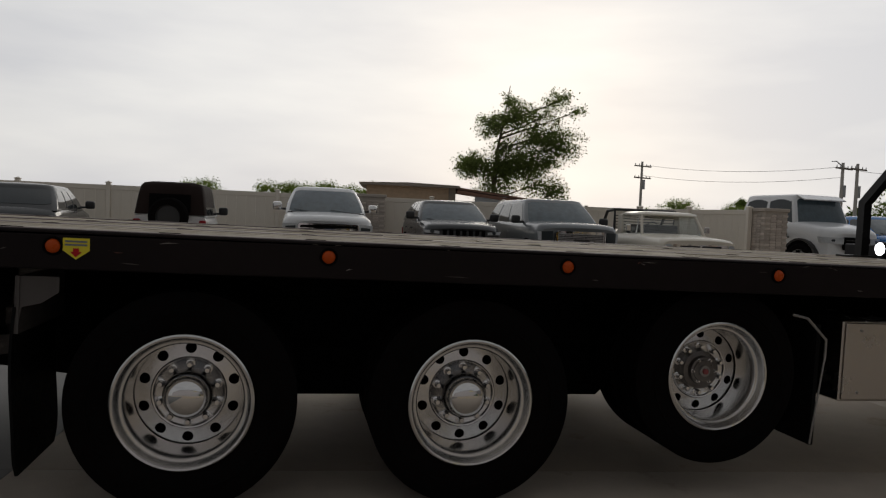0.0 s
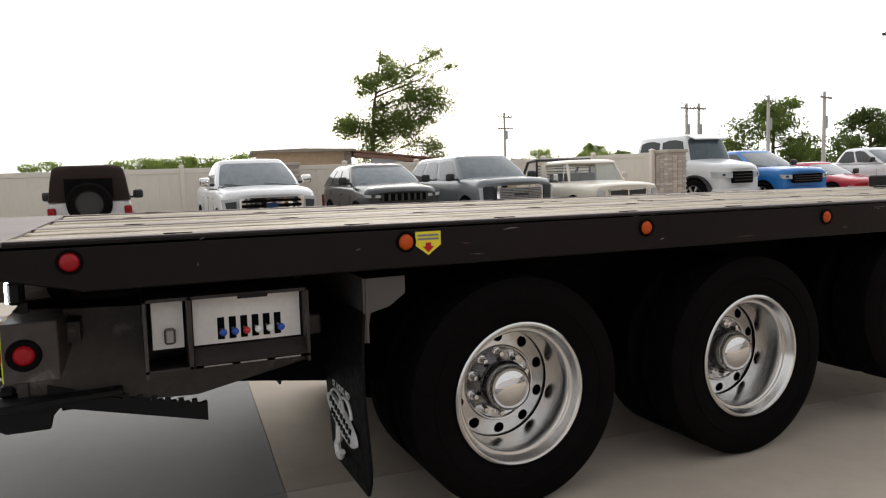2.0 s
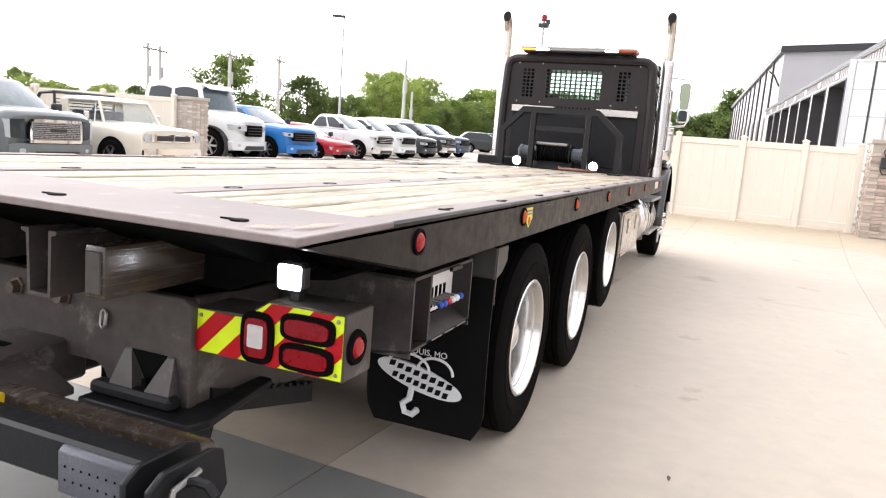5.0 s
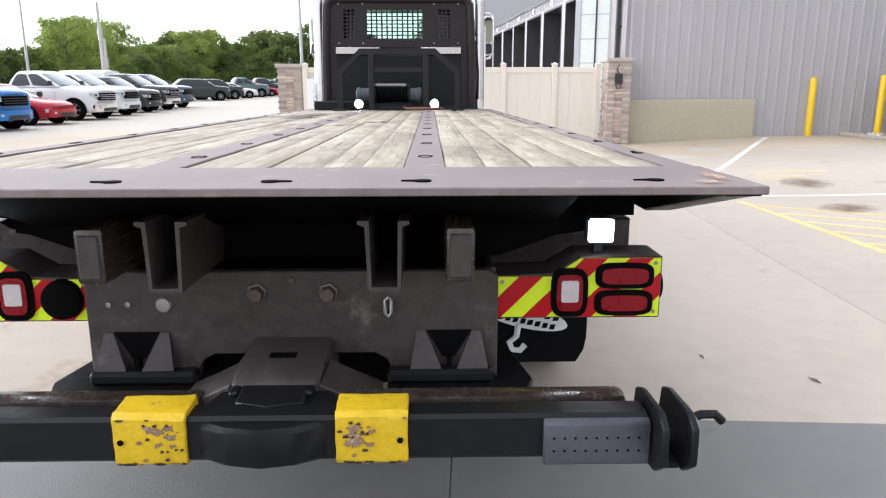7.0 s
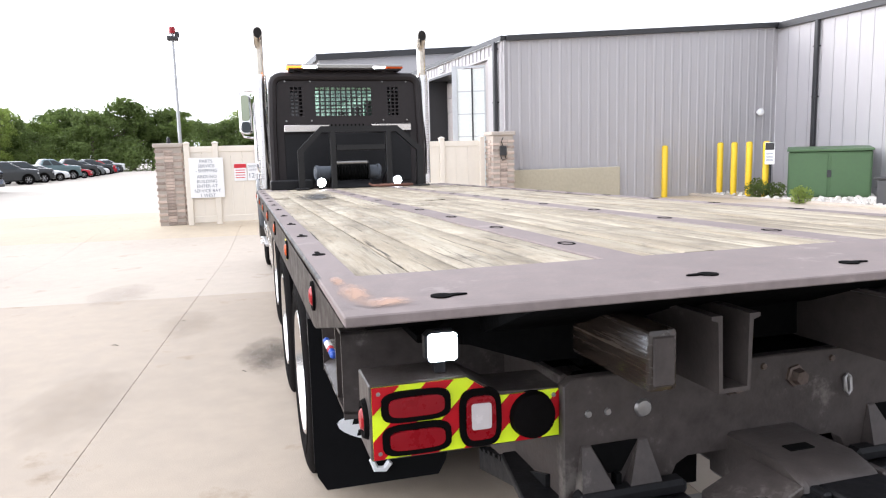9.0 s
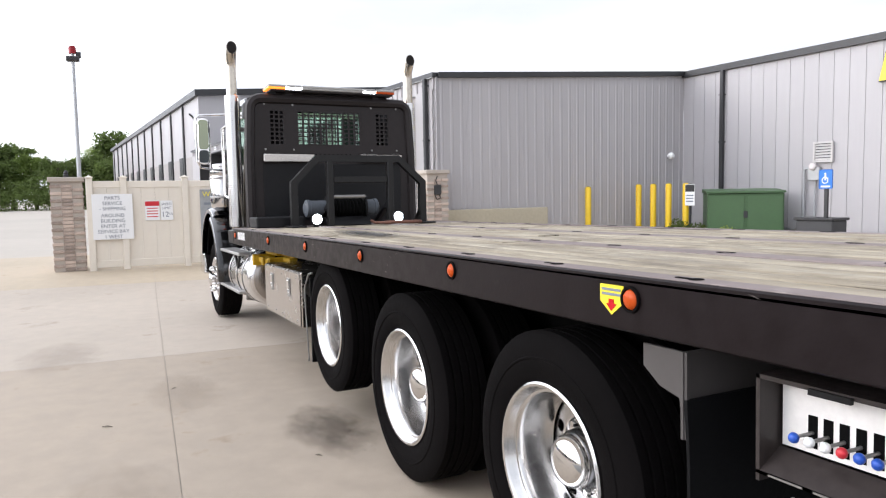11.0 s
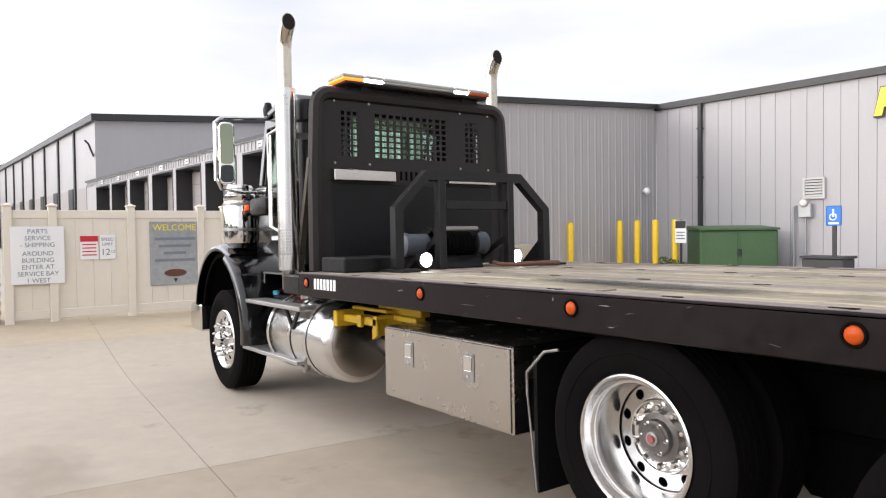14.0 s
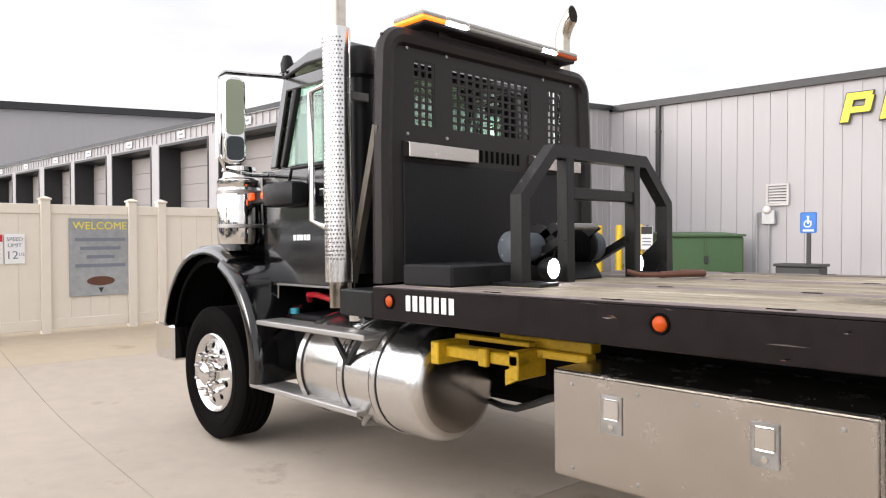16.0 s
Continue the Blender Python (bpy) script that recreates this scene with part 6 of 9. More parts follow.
# wheels
def disc_with_holes(bm, s, y, d0, r0, r1, rh, hole, n):
    """A wheel disc between two radii with n round hand holes; the disc dishes by d0 towards the middle."""
    for k in range(n):
        a0 = 2 * math.pi * (k + 0.5) / n
        half = math.pi / n
        rect = [(-half, r0), (-half * 0.5, r0), (0, r0), (half * 0.5, r0), (half, r0), (half, r0 + (r1 - r0) * 0.3), (half, rh), (half, r0 + (r1 - r0) * 0.75),
                (half, r1), (half * 0.5, r1), (0, r1), (-half * 0.5, r1), (-half, r1), (-half, r0 + (r1 - r0) * 0.75), (-half, rh), (-half, r0 + (r1 - r0) * 0.3)]
        outer_, inner_, deep_ = [], [], []
        for a, r in rect:
            t = math.atan2(r - rh, a * rh)
            hr, ha = rh + hole * math.sin(t), hole * math.cos(t) / rh
            def P(aa, rr, dd=0.0):
                return (math.cos(a0 + aa) * rr, y + s * (d0 * (r1 - rr) / (r1 - r0) - dd), math.sin(a0 + aa) * rr)
            outer_.append(bm.verts.new(P(a, r)))
            inner_.append(bm.verts.new(P(ha, hr)))
            deep_.append(bm.verts.new(P(ha, hr, 0.02)))
        m = len(rect)
        for q in range(m):
            bm.faces.new((outer_[q], outer_[(q + 1) % m], inner_[(q + 1) % m], inner_[q]))
            bm.faces.new((inner_[q], inner_[(q + 1) % m], deep_[(q + 1) % m], deep_[q]))


TR = 0.526


def tyre_mesh(width, s):
    bm = bmesh.new()
    w = width
    pr = [(0.325, -w * 0.42), (0.345, -w * 0.47), (0.40, -w * 0.5), (0.45, -w * 0.5), (0.485, -w * 0.475), (TR - 0.016, -w * 0.44)]
    tread = []
    for k in range(5):
        a = -w * 0.42 + k * w * 0.84 / 5
        b = a + w * 0.84 / 5
        tread += [(TR, a + 0.004), (TR, b - 0.008), (TR - 0.014, b - 0.006), (TR - 0.014, b + 0.002)]
    tread = tread[:-2]
    full = pr + tread + [(r, -d) for r, d in reversed(pr)]
    lathe(bm, (0, 0, 0), "y", full, 56)
    # shoulder and sidewall rings
    lathe(bm, (0, 0, 0), "y", [(0.415, s * w * 0.5), (0.418, s * (w * 0.5 + 0.004)), (0.424, s * (w * 0.5 + 0.004)), (0.427, s * w * 0.5)], 48)
    return finish("tyre", bm, RUBBER, 40)


def dual_wheel(x, s, kind_="drive", zc=0.55):
    """Outer and inner tyre with a deep polished wheel; s is the side."""
    y = on(s, 5.60)
    w = node("wheel", truck, "dual wheel with deep polished aluminium rim")
    w.matrix_basis = Matrix.Translation((x, y, zc)) @ Matrix.Scale(1.0 if kind_ == "drive" else 0.925, 4)
    tm = tyre_mesh(0.28, s)
    piece("tyre", tm, Matrix.Identity(4), w)
    piece("inner_tyre", tm, Matrix.Translation((0, -s * 0.34, 0)), w)
    bm = bmesh.new()
    lathe(bm, (0, 0, 0), (0, s, 0), [(0.327, 0.118), (0.326, 0.131), (0.318, 0.137), (0.309, 0.134), (0.302, 0.122), (0.295, 0.096), (0.290, 0.088), (0.280, 0.086), (0.274, 0.078),
                                     (0.270, 0.04), (0.266, -0.02), (0.262, -0.070), (0.262, -0.088), (0.300, -0.10), (0.335, -0.12)], 64)
    part("rim", bm, ALLOY, w)
    bm = bmesh.new()
    disc_with_holes(bm, s, s * -0.098, 0.012, 0.178, 0.263, 0.222, 0.0265, 10)
    bmesh.ops.remove_doubles(bm, verts=bm.verts[:], dist=0.0004)
    part("wheel_disc", bm, ALLOY, w)
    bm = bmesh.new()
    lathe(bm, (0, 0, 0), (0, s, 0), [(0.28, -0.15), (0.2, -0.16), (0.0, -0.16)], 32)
    part("brake_drum", bm, GRIMESHADE, w)
    bm = bmesh.new()
    lathe(bm, (0, 0, 0), (0, s, 0), [(0.182, -0.09), (0.182, -0.082), (0.176, -0.074), (0.170, -0.076), (0.167, -0.092), (0.155, -0.098), (0.10, -0.098)], 48)
    part("bolt_ring", bm, ALLOY, w)
    bm = bmesh.new()
    lathe(bm, (0, 0, 0), (0, s, 0), [(0, 0), (0.022, 0), (0.022, 0.006), (0.0165, 0.008), (0.016, 0.036), (0.011, 0.046), (0, 0.047)], 12)
    nut = finish("lug_nut", bm, CHROME, 35)
    for k in range(10):
        a = 2 * math.pi * (k + 0.5) / 10
        piece("lug_nut", nut, Matrix.Translation((math.cos(a) * 0.1425, s * -0.098, math.sin(a) * 0.1425)), w)
    bm = bmesh.new()
    if kind_ == "drive":
        lathe(bm, (0, 0, 0), (0, s, 0), [(0.104, 0.0), (0.106, 0.012), (0.104, 0.026), (0.096, 0.044), (0.080, 0.058), (0.055, 0.069), (0.028, 0.0745), (0, 0.076)], 40)
        hc_ = part("hub_cap", bm, CHROME, w, "domed chrome hub cover")
        bm = bmesh.new()
        lathe(bm, (0, 0, 0), (0, s, 0), [(0.124, -0.098), (0.121, -0.04), (0.116, -0.012), (0.108, 0.0), (0.102, 0.002)], 40)
        part("hub_skirt", bm, mat("dark_chrome", (0.16, 0.16, 0.165), 0.08, metal=1.0, var=0.1), hc_, "dark mirror-bright skirt of the hub cover")
    else:
        lathe(bm, (0, 0, 0), (0, s, 0), [(0.122, -0.098), (0.118, -0.06), (0.09, -0.055), (0.085, -0.03), (0.07, -0.028), (0.066, -0.022), (0, -0.022)], 28)
        hc = part("hub_cap", bm, mat("dull_hub_steel", (0.16, 0.15, 0.145), 0.35, metal=0.8, var=0.3), w, "plain dark hub with a red oil cap")
        bm = bmesh.new()
        lathe(bm, (0, 0, 0), (0, s, 0), [(0.034, -0.024), (0.034, -0.010), (0.024, -0.008), (0.022, -0.012), (0, -0.012)], 18)
        part("cap_ring", bm, STEEL, hc)
        bm = bmesh.new()
        lathe(bm, (0, 0, 0), (0, s, 0), [(0.018, -0.014), (0.017, 0.0), (0, 0.002)], 16)
        part("oil_cap", bm, mat("faded_red_cap", (0.30, 0.07, 0.07), 0.4), hc)
        for k in range(6):
            a = 2 * math.pi * k / 6
            piece("hub_bolt", nut, Matrix.Translation((math.cos(a) * 0.074, s * -0.030, math.sin(a) * 0.074)) @ Matrix.Scale(0.45, 4), w)
    return w


def steer_wheel(x, s):
    y = on(s, 5.52)
    w = node("front_wheel", truck, "steer wheel with convex polished disc")
    w.matrix_basis = Matrix.Translation((x, y, 0.575))
    piece("tyre", tyre_mesh(0.31, s), Matrix.Identity(4), w)
    bm = bmesh.new()
    lathe(bm, (0, 0, 0), (0, s, 0), [(0.325, 0.118), (0.315, 0.138), (0.305, 0.145), (0.294, 0.138), (0.276, 0.12), (0.268, 0.115)], 56)
    part("rim", bm, ALLOY, w)
    bm = bmesh.new()
    disc_with_holes(bm, s, s * 0.115, 0.03, 0.135, 0.27, 0.218, 0.024, 10)
    bmesh.ops.remove_doubles(bm, verts=bm.verts[:], dist=0.0004)
    part("wheel_disc", bm, ALLOY, w)
    bm = bmesh.new()
    lathe(bm, (0, 0, 0), (0, s, 0), [(0.266, 0.08), (0.0, 0.08)], 24)
    part("brake_drum", bm, GRIMESHADE, w)
    bm = bmesh.new()
    lathe(bm, (0, 0, 0), (0, s, 0), [(0, 0), (0.02, 0), (0.018, 0.055), (0.01, 0.075), (0, 0.078)], 10)
    nut = finish("lug_nut", bm, CHROME, 35)
    for k in range(10):
        a = 2 * math.pi * (k + 0.5) / 10
        piece("lug_nut", nut, Matrix.Translation((math.cos(a) * 0.165, s * 0.14, math.sin(a) * 0.165)), w)
    bm = bmesh.new()
    lathe(bm, (0, 0, 0), (0, s, 0), [(0.14, 0.14), (0.09, 0.15), (0.085, 0.21), (0.05, 0.235), (0, 0.24)], 28)
    part("hub_cap", bm, CHROME, w)


for s in (1, -1):
    dual_wheel(-0.145, s, zc=0.564)
    dual_wheel(1.25, s, zc=0.564)
    dual_wheel(2.647, s, "pusher", 0.708)
    steer_wheel(8.165, s)

# tool boxes and small flaps
TANKEND = mat("tank_end_metal", (0.40, 0.37, 0.345), 0.2, metal=1.0, var=0.06, scale=5, rough_var=0.05)
for s in (1, -1):
    yo, yi = on(s, 5.713), on(s, 5.15)
    tb = part("tool_box", box(bmesh.new(), (3.44, yi, 0.565), (4.73, on(s, 5.70), 1.035), 0.008), BRUSHED, truck, "brushed aluminium under-deck tool box")
    part("door", box(bmesh.new(), (3.452, on(s, 5.70), 0.577), (4.718, yo, 1.023), 0.004), BRUSHED, tb)
    for x in (4.42, 3.80):
        l_ = part("latch", box(bmesh.new(), (x - 0.05, yo, 0.80), (x + 0.05, yo + s * 0.006, 0.96), 0.004), STEEL, tb)
        part("paddle", box(bmesh.new(), (x - 0.036, yo + s * 0.006, 0.86), (x + 0.036, yo + s * 0.013, 0.945), 0.005), CHROME, l_)
        bm = bmesh.new()
        lathe(bm, (x, yo + s * 0.006, 0.83), (0, s, 0), [(0, 0.007), (0.012, 0.006), (0.014, 0)], 12)
        part("key_lock", bm, CHROME, l_)
    for x in (3.55, 4.05, 4.3, 4.62):
        for z in (0.62, 0.98):
            bm = bmesh.new()
            lathe(bm, (x, yo, z), (0, s, 0), [(0, 0.004), (0.007, 0.003), (0.009, 0)], 8)
            part("rivet", bm, STEEL, tb)
    bm = bmesh.new()
    box(bm, (3.30, on(s, 5.12), 0.30), (3.325, on(s, 5.66), 1.0))
    part("front_flap", bm, FLAP, truck, "black rubber flap before the pusher wheels")
    bm = bmesh.new()
    tube(bm, [(3.33, on(s, 5.70), 0.8), (3.33, on(s, 5.70), 0.92), (3.2, on(s, 5.70), 1.04), (3.1, on(s, 5.70), 1.06)], 0.008, 6)
    tube(bm, [(3.33, on(s, 5.70), 0.82), (3.27, on(s, 5.70), 0.32)], 0.006, 6)
    part("flap_hanger", bm, STEEL, truck)
    # fuel tank
    bm = bmesh.new()
    R_ = 0.335
    zc, yc = 0.78, on(s, 5.36)
    lathe(bm, (0, yc, zc), "x", [(0, 5.66), (R_ - 0.085, 5.663), (R_ - 0.05, 5.672), (R_ - 0.022, 5.69), (R_ - 0.006, 5.72), (R_, 5.755), (R_, 6.86), (R_ - 0.015, 6.895), (R_ - 0.05, 6.91), (0, 6.915)], 48)
    tk = part("fuel_tank", bm, ALLOY, truck, "polished aluminium cylindrical fuel tank")
    for x in (6.02, 6.34, 6.80):
        bm = bmesh.new()
        lathe(bm, (x - 0.012, yc, zc), "x", [(R_ + 0.0005, 0), (R_ + 0.004, 0.002), (R_ + 0.004, 0.072), (R_ + 0.0005, 0.074)], 48)
        strap = part("strap", bm, SATIN, tk, "rubber strip under the tank strap")
        bm = bmesh.new()
        lathe(bm, (x, yc, zc), "x", [(R_ + 0.003, 0), (R_ + 0.009, 0.004), (R_ + 0.009, 0.046), (R_ + 0.003, 0.05)], 48)
        part("band", bm, ALLOY, strap)
    bm = bmesh.new()
    lathe(bm, (5.659, yc, zc), "x", [(0, -0.016), (0.10, -0.015), (0.18, -0.011), (0.23, -0.005), (R_ - 0.075, 0.003), (R_ - 0.06, 0.009)], 48)
    part("end_cap", bm, TANKEND, tk, "domed metal end of the tank")
    bm = bmesh.new()
    lathe(bm, (6.5, yc + s * 0.1, zc + R_ - 0.02), "z", [(0, 0.06), (0.05, 0.06), (0.05, 0.0)], 16)
    part("filler_cap", bm, CHROME, tk)
    for xa, xb, z in ((6.10, 7.36, 1.058), (6.18, 7.47, 0.60)):
        st = part("step", box(bmesh.new(), (xa, on(s, 5.50), z - 0.035), (xb, on(s, 5.71), z), 0.006), TREAD, truck, "aluminium cab step")
        bm = bmesh.new()
        for k in range(10):
            box(bm, (xa + 0.06 + k * (xb - xa - 0.1) / 10, on(s, 5.53), z), (xa + 0.10 + k * (xb - xa - 0.1) / 10, on(s, 5.69), z + 0.0015))
        tagged(part("tread_pattern", bm, TREAD, st), kind="stuff")
    bm = bmesh.new()
    tube(bm, [(6.2, on(s, 5.60), 0.565), (6.25, on(s, 5.60), 0.5), (6.3, on(s, 5.40), 0.46)], 0.02, 6)
    part("step_hanger", bm, STEEL, truck)
    bm = bmesh.new()
    prism(bm, [(6.16, 1.02), (6.19, 1.02), (6.295, 0.895), (6.42, 1.02), (6.45, 1.02), (6.31, 0.86), (6.28, 0.86)], "y", on(s, 5.67), on(s, 5.695))
    part("step_brace", bm, SATIN, truck)
# stowed yellow wheel-lift arms on the driver's side
arm = part("stowed_arm", box(bmesh.new(), (5.02, 5.50, 0.985), (5.56, 5.60, 1.045), 0.008), ARMY, truck, "yellow wheel-lift arm stowed under the deck")
for a_, b_ in (((5.02, 5.46, 1.075), (5.54, 5.52, 1.10)), ((5.52, 5.42, 0.95), (5.58, 5.66, 1.07)), ((5.02, 5.38, 0.92), (5.08, 5.60, 1.06)), ((4.72, 5.34, 1.06), (5.3, 5.42, 1.115)), ((5.2, 5.60, 0.97), (5.26, 5.63, 1.06)), ((4.72, 5.38, 1.02), (5.02, 5.46, 1.06))):
    part("arm_piece", box(bmesh.new(), a_, b_, 0.006), ARMY, arm)
part("arm_lug", prism(bmesh.new(), [(5.02, 0.93), (5.12, 0.885), (5.12, 0.96), (5.02, 1.0)], "y", 5.54, 5.58), ARMY, arm)
bm = bmesh.new()
tube(bm, [(5.82, 4.97, 0.61), (5.68, 4.98, 0.592), (5.55, 5.0, 0.60), (5.40, 5.03, 0.655), (5.17, 5.15, 0.745), (4.95, 5.24, 0.80), (4.73, 5.3, 0.82)], 0.021, 8)
part("hose", bm, HOSE, truck)

# cab guard behind the cab
# tan metal colour stands in for the reflection on the strut
STRUTSHEEN = mat("strut_reflection", (0.12, 0.105, 0.085), 0.35, metal=0.6, var=0.3, scale=5)
XG = 6.13
arc_ = [(5.375 + 0.13 * math.cos(radians(q)), 2.735 + 0.13 * math.sin(radians(q))) for q in range(0, 91, 15)]
half_ = [(5.535, DT), (5.53, 2.2)] + arc_
guard = part("cab_guard", tube(bmesh.new(), [(XG, p, q) for p, q in half_] + [(XG, mirror_y(p), q) for p, q in reversed(half_)], 0.06, 8), GUARD, truck, "black cab guard with punched window grilles")


def grille(y0, y1, z0, z1, ny, nz, parent):
    bm = bmesh.new()
    bw = (y1 - y0) / (ny * 1.5 + 0.5) * 0.9
    for k in range(ny + 1):
        a = y0 + k * (y1 - y0 - bw * 0.5) / ny
        box(bm, (XG - 0.006, a, z0), (XG + 0.006, a + bw * 0.5, z1))
    bh = (z1 - z0) / (nz * 1.5 + 0.5) * 0.9
    for k in range(nz + 1):
        a = z0 + k * (z1 - z0 - bh * 0.5) / nz
        box(bm, (XG - 0.005, y0, a), (XG + 0.005, y1, a + bh * 0.5))
    return part("grille", bm, GUARD, parent)


ZW0, ZW1 = 2.32, 2.74
cells = [(3.76, 3.95, 3, 8), (4.14, 4.96, 11, 8), (5.10, 5.29, 3, 8)]
for a, b in ((3.47, 3.76), (3.95, 4.14), (4.96, 5.10), (5.29, 5.53)):
    part("sheet", box(bmesh.new(), (XG - 0.008, a, ZW0), (XG + 0.008, b, ZW1)), GUARD, guard)
part("sheet", box(bmesh.new(), (XG - 0.008, 3.47, ZW1), (XG + 0.008, 5.53, 2.86)), GUARD, guard)
part("sheet", box(bmesh.new(), (XG - 0.008, 3.45, DT), (XG + 0.008, 5.55, ZW0)), GUARD, guard)
for a, b, ny, nz in cells:
    grille(a, b, ZW0, ZW1, ny, nz, guard)
part("lower_panel", box(bmesh.new(), (XG - 0.02, 3.62, 1.42), (XG - 0.008, 5.38, 2.1), 0.006), SATIN, guard)
for y0_, y1_ in ((5.38, 4.77), (4.18, 3.62)):
    bm = bmesh.new()
    prism(bm, [(XG - 0.01, 2.12), (XG - 0.08, 2.12), (XG - 0.08, 2.21), (XG - 0.01, 2.23)], "y", y0_, y1_, 0.004)
    part("tray", bm, BRUSHED, guard, "aluminium tray")
# dark bars painted for the shaded vent openings
bm = bmesh.new()
for k in range(9):
    box(bm, (XG - 0.014, 4.28 + k * 0.055, 2.14), (XG - 0.008, 4.30 + k * 0.055, 2.22))
tagged(part("vent_slot", bm, GRIMESHADE, guard), kind="stuff")
for y in (3.66, 4.0, 5.0, 5.34):
    for z in (2.27, 2.80, 2.04):
        bm = bmesh.new()
        lathe(bm, (XG - 0.008, y, z), (-1, 0, 0), [(0, 0.012), (0.01, 0.01), (0.013, 0)], 8)
        part("bolt", bm, STEEL, guard)
for s in (1, -1):
    part("strut", tube(bmesh.new(), [(XG, on(s, 5.56), 2.3), (XG + 0.28, on(s, 5.56), DT)], 0.035, 4), STRUTSHEEN, guard, "strut coloured tan for the reflection on it")
part("grab_rail", tube(bmesh.new(), [(XG + 0.06, 3.46, 2.24), (XG + 0.07, 3.40, 2.24), (XG + 0.12, 3.36, 1.9), (XG + 0.16, 3.36, 1.5), (XG + 0.16, 3.44, 1.46)], 0.014, 8), GUARD, guard, "thin black grab rail")
bm = bmesh.new()
box(bm, (XG - 0.12, 3.74, 2.94), (XG + 0.14, 5.28, 2.97), 0.01)
bar = part("light_bar", bm, GUARD, truck, "low amber and white light bar")
for y0_, y1_, m_ in ((5.31, 5.10, AMBERLIT), (5.095, 4.91, LED), (4.905, 4.135, BARLENS), (4.13, 3.97, LED), (3.965, 3.72, AMBER)):
    part("lamp_module", box(bmesh.new(), (XG - 0.13, y0_, 2.965), (XG + 0.15, y1_, 2.995), 0.008), m_, bar)
    part("lamp_cover", box(bmesh.new(), (XG - 0.131, y0_, 2.985), (XG + 0.151, y1_, 3.018), 0.01), BARLENS, bar)
for y in (3.95, 5.05):
    part("mount", box(bmesh.new(), (XG - 0.04, y - 0.04, 2.86), (XG + 0.04, y + 0.04, 2.96)), GUARD, bar)
bm = bmesh.new()
tube(bm, [(XG - 0.01, 5.2, 2.925), (XG - 0.01, 3.8, 2.925)], 0.02, 6)
part("handrail", bm, GUARD, bar)

# dim green tint stands in for the yard reflected in the mirror
MIRROR = mat("mirror", (0.27, 0.29, 0.21), 0.02, metal=1.0, var=0.0, rough_var=0.0)
# cab
CY0, CY1 = 3.53, 5.47
TRIMDARK = mat("dark_cab_trim", (0.02, 0.02, 0.021), 0.6)
bm = bmesh.new()
prism(bm, [(6.50, 2.82), (6.60, 2.93), (7.02, 2.94), (7.34, 2.86), (7.30, 2.80), (7.0, 2.86), (6.64, 2.86), (6.56, 2.80)], "y", CY0, CY1, 0.012)
cab = part("cab", bm, CABBLACK, truck, "glossy black day cab")
part("floor", box(bmesh.new(), (6.52, CY0 + 0.02, 1.29), (7.6, CY1 - 0.02, 1.33)), GRIMESHADE, cab)
part("firewall", box(bmesh.new(), (7.58, CY0 + 0.02, 1.05), (7.66, CY1 - 0.02, 2.08), 0.01), GRIMESHADE, cab)
part("back_wall", box(bmesh.new(), (6.5, CY0, 1.05), (6.55, CY1, 2.28), 0.012), CABBLACK, cab)
part("back_header", box(bmesh.new(), (6.5, CY0, 2.76), (6.55, CY1, 2.85), 0.012), CABBLACK, cab)
for s in (1, -1):
    part("back_pillar", box(bmesh.new(), (6.5, on(s, CY1), 2.28), (6.55, on(s, 4.98), 2.76), 0.008), CABBLACK, cab)
    part("side_panel", prism(bmesh.new(), [(6.5, 1.285), (7.648, 1.285), (7.68, 2.15), (6.5, 2.17)], "y", on(s, CY1 - 0.05), on(s, CY1), 0.008), CABBLACK, cab)
    part("rear_pillar", box(bmesh.new(), (6.5, on(s, CY1 - 0.05), 2.17), (6.64, on(s, CY1), 2.86), 0.01), CABBLACK, cab)
    part("front_pillar", prism(bmesh.new(), [(7.47, 2.16), (7.56, 2.16), (7.33, 2.86), (7.25, 2.86)], "y", on(s, CY1 - 0.06), on(s, CY1), 0.01), CABBLACK, cab)
    part("door_frame", prism(bmesh.new(), [(7.36, 2.16), (7.40, 2.16), (7.21, 2.70), (7.16, 2.70)], "y", on(s, CY1 - 0.04), on(s, CY1 + 0.006), 0.006), TRIMDARK, cab)
    part("door_header", box(bmesh.new(), (6.62, on(s, CY1 - 0.04), 2.70), (7.30, on(s, CY1 + 0.008), 2.79), 0.008), CABBLACK, cab)
    part("drip_rail", tube(bmesh.new(), [(6.56, on(s, CY1 + 0.012), 2.84), (7.02, on(s, CY1 + 0.012), 2.85), (7.32, on(s, CY1 + 0.012), 2.80)], 0.012, 6), TRIMDARK, cab)
    part("black_box", box(bmesh.new(), (6.98, on(s, 5.49), 1.86), (7.40, on(s, 5.64), 2.03), 0.04, 2), SATIN, cab, "black plastic box below the side window")
    part("rail", tube(bmesh.new(), [(6.70, on(s, 5.50), 2.13), (7.10, on(s, 5.56), 2.12), (7.14, on(s, 5.56), 2.02)], 0.013, 6), SATIN, cab)
    part("lamp_bracket", box(bmesh.new(), (7.44, on(s, 5.46), 1.90), (7.76, on(s, 5.54), 1.99), 0.01), SATIN, cab)
    yo_ = on(s, 5.0)
    bm = bmesh.new()
    box(bm, (6.72, yo_ - 0.24, 1.45), (7.2, yo_ + 0.24, 1.6), 0.05, 2)
    box(bm, (6.66, yo_ - 0.23, 1.5), (6.8, yo_ + 0.23, 2.18), 0.06, 2)
    box(bm, (6.66, yo_ - 0.14, 2.2), (6.76, yo_ + 0.14, 2.42), 0.04, 2)
    part("seat", bm, mat("grey_seat_cloth", (0.10, 0.10, 0.105), 0.8), cab, "grey cloth seat")
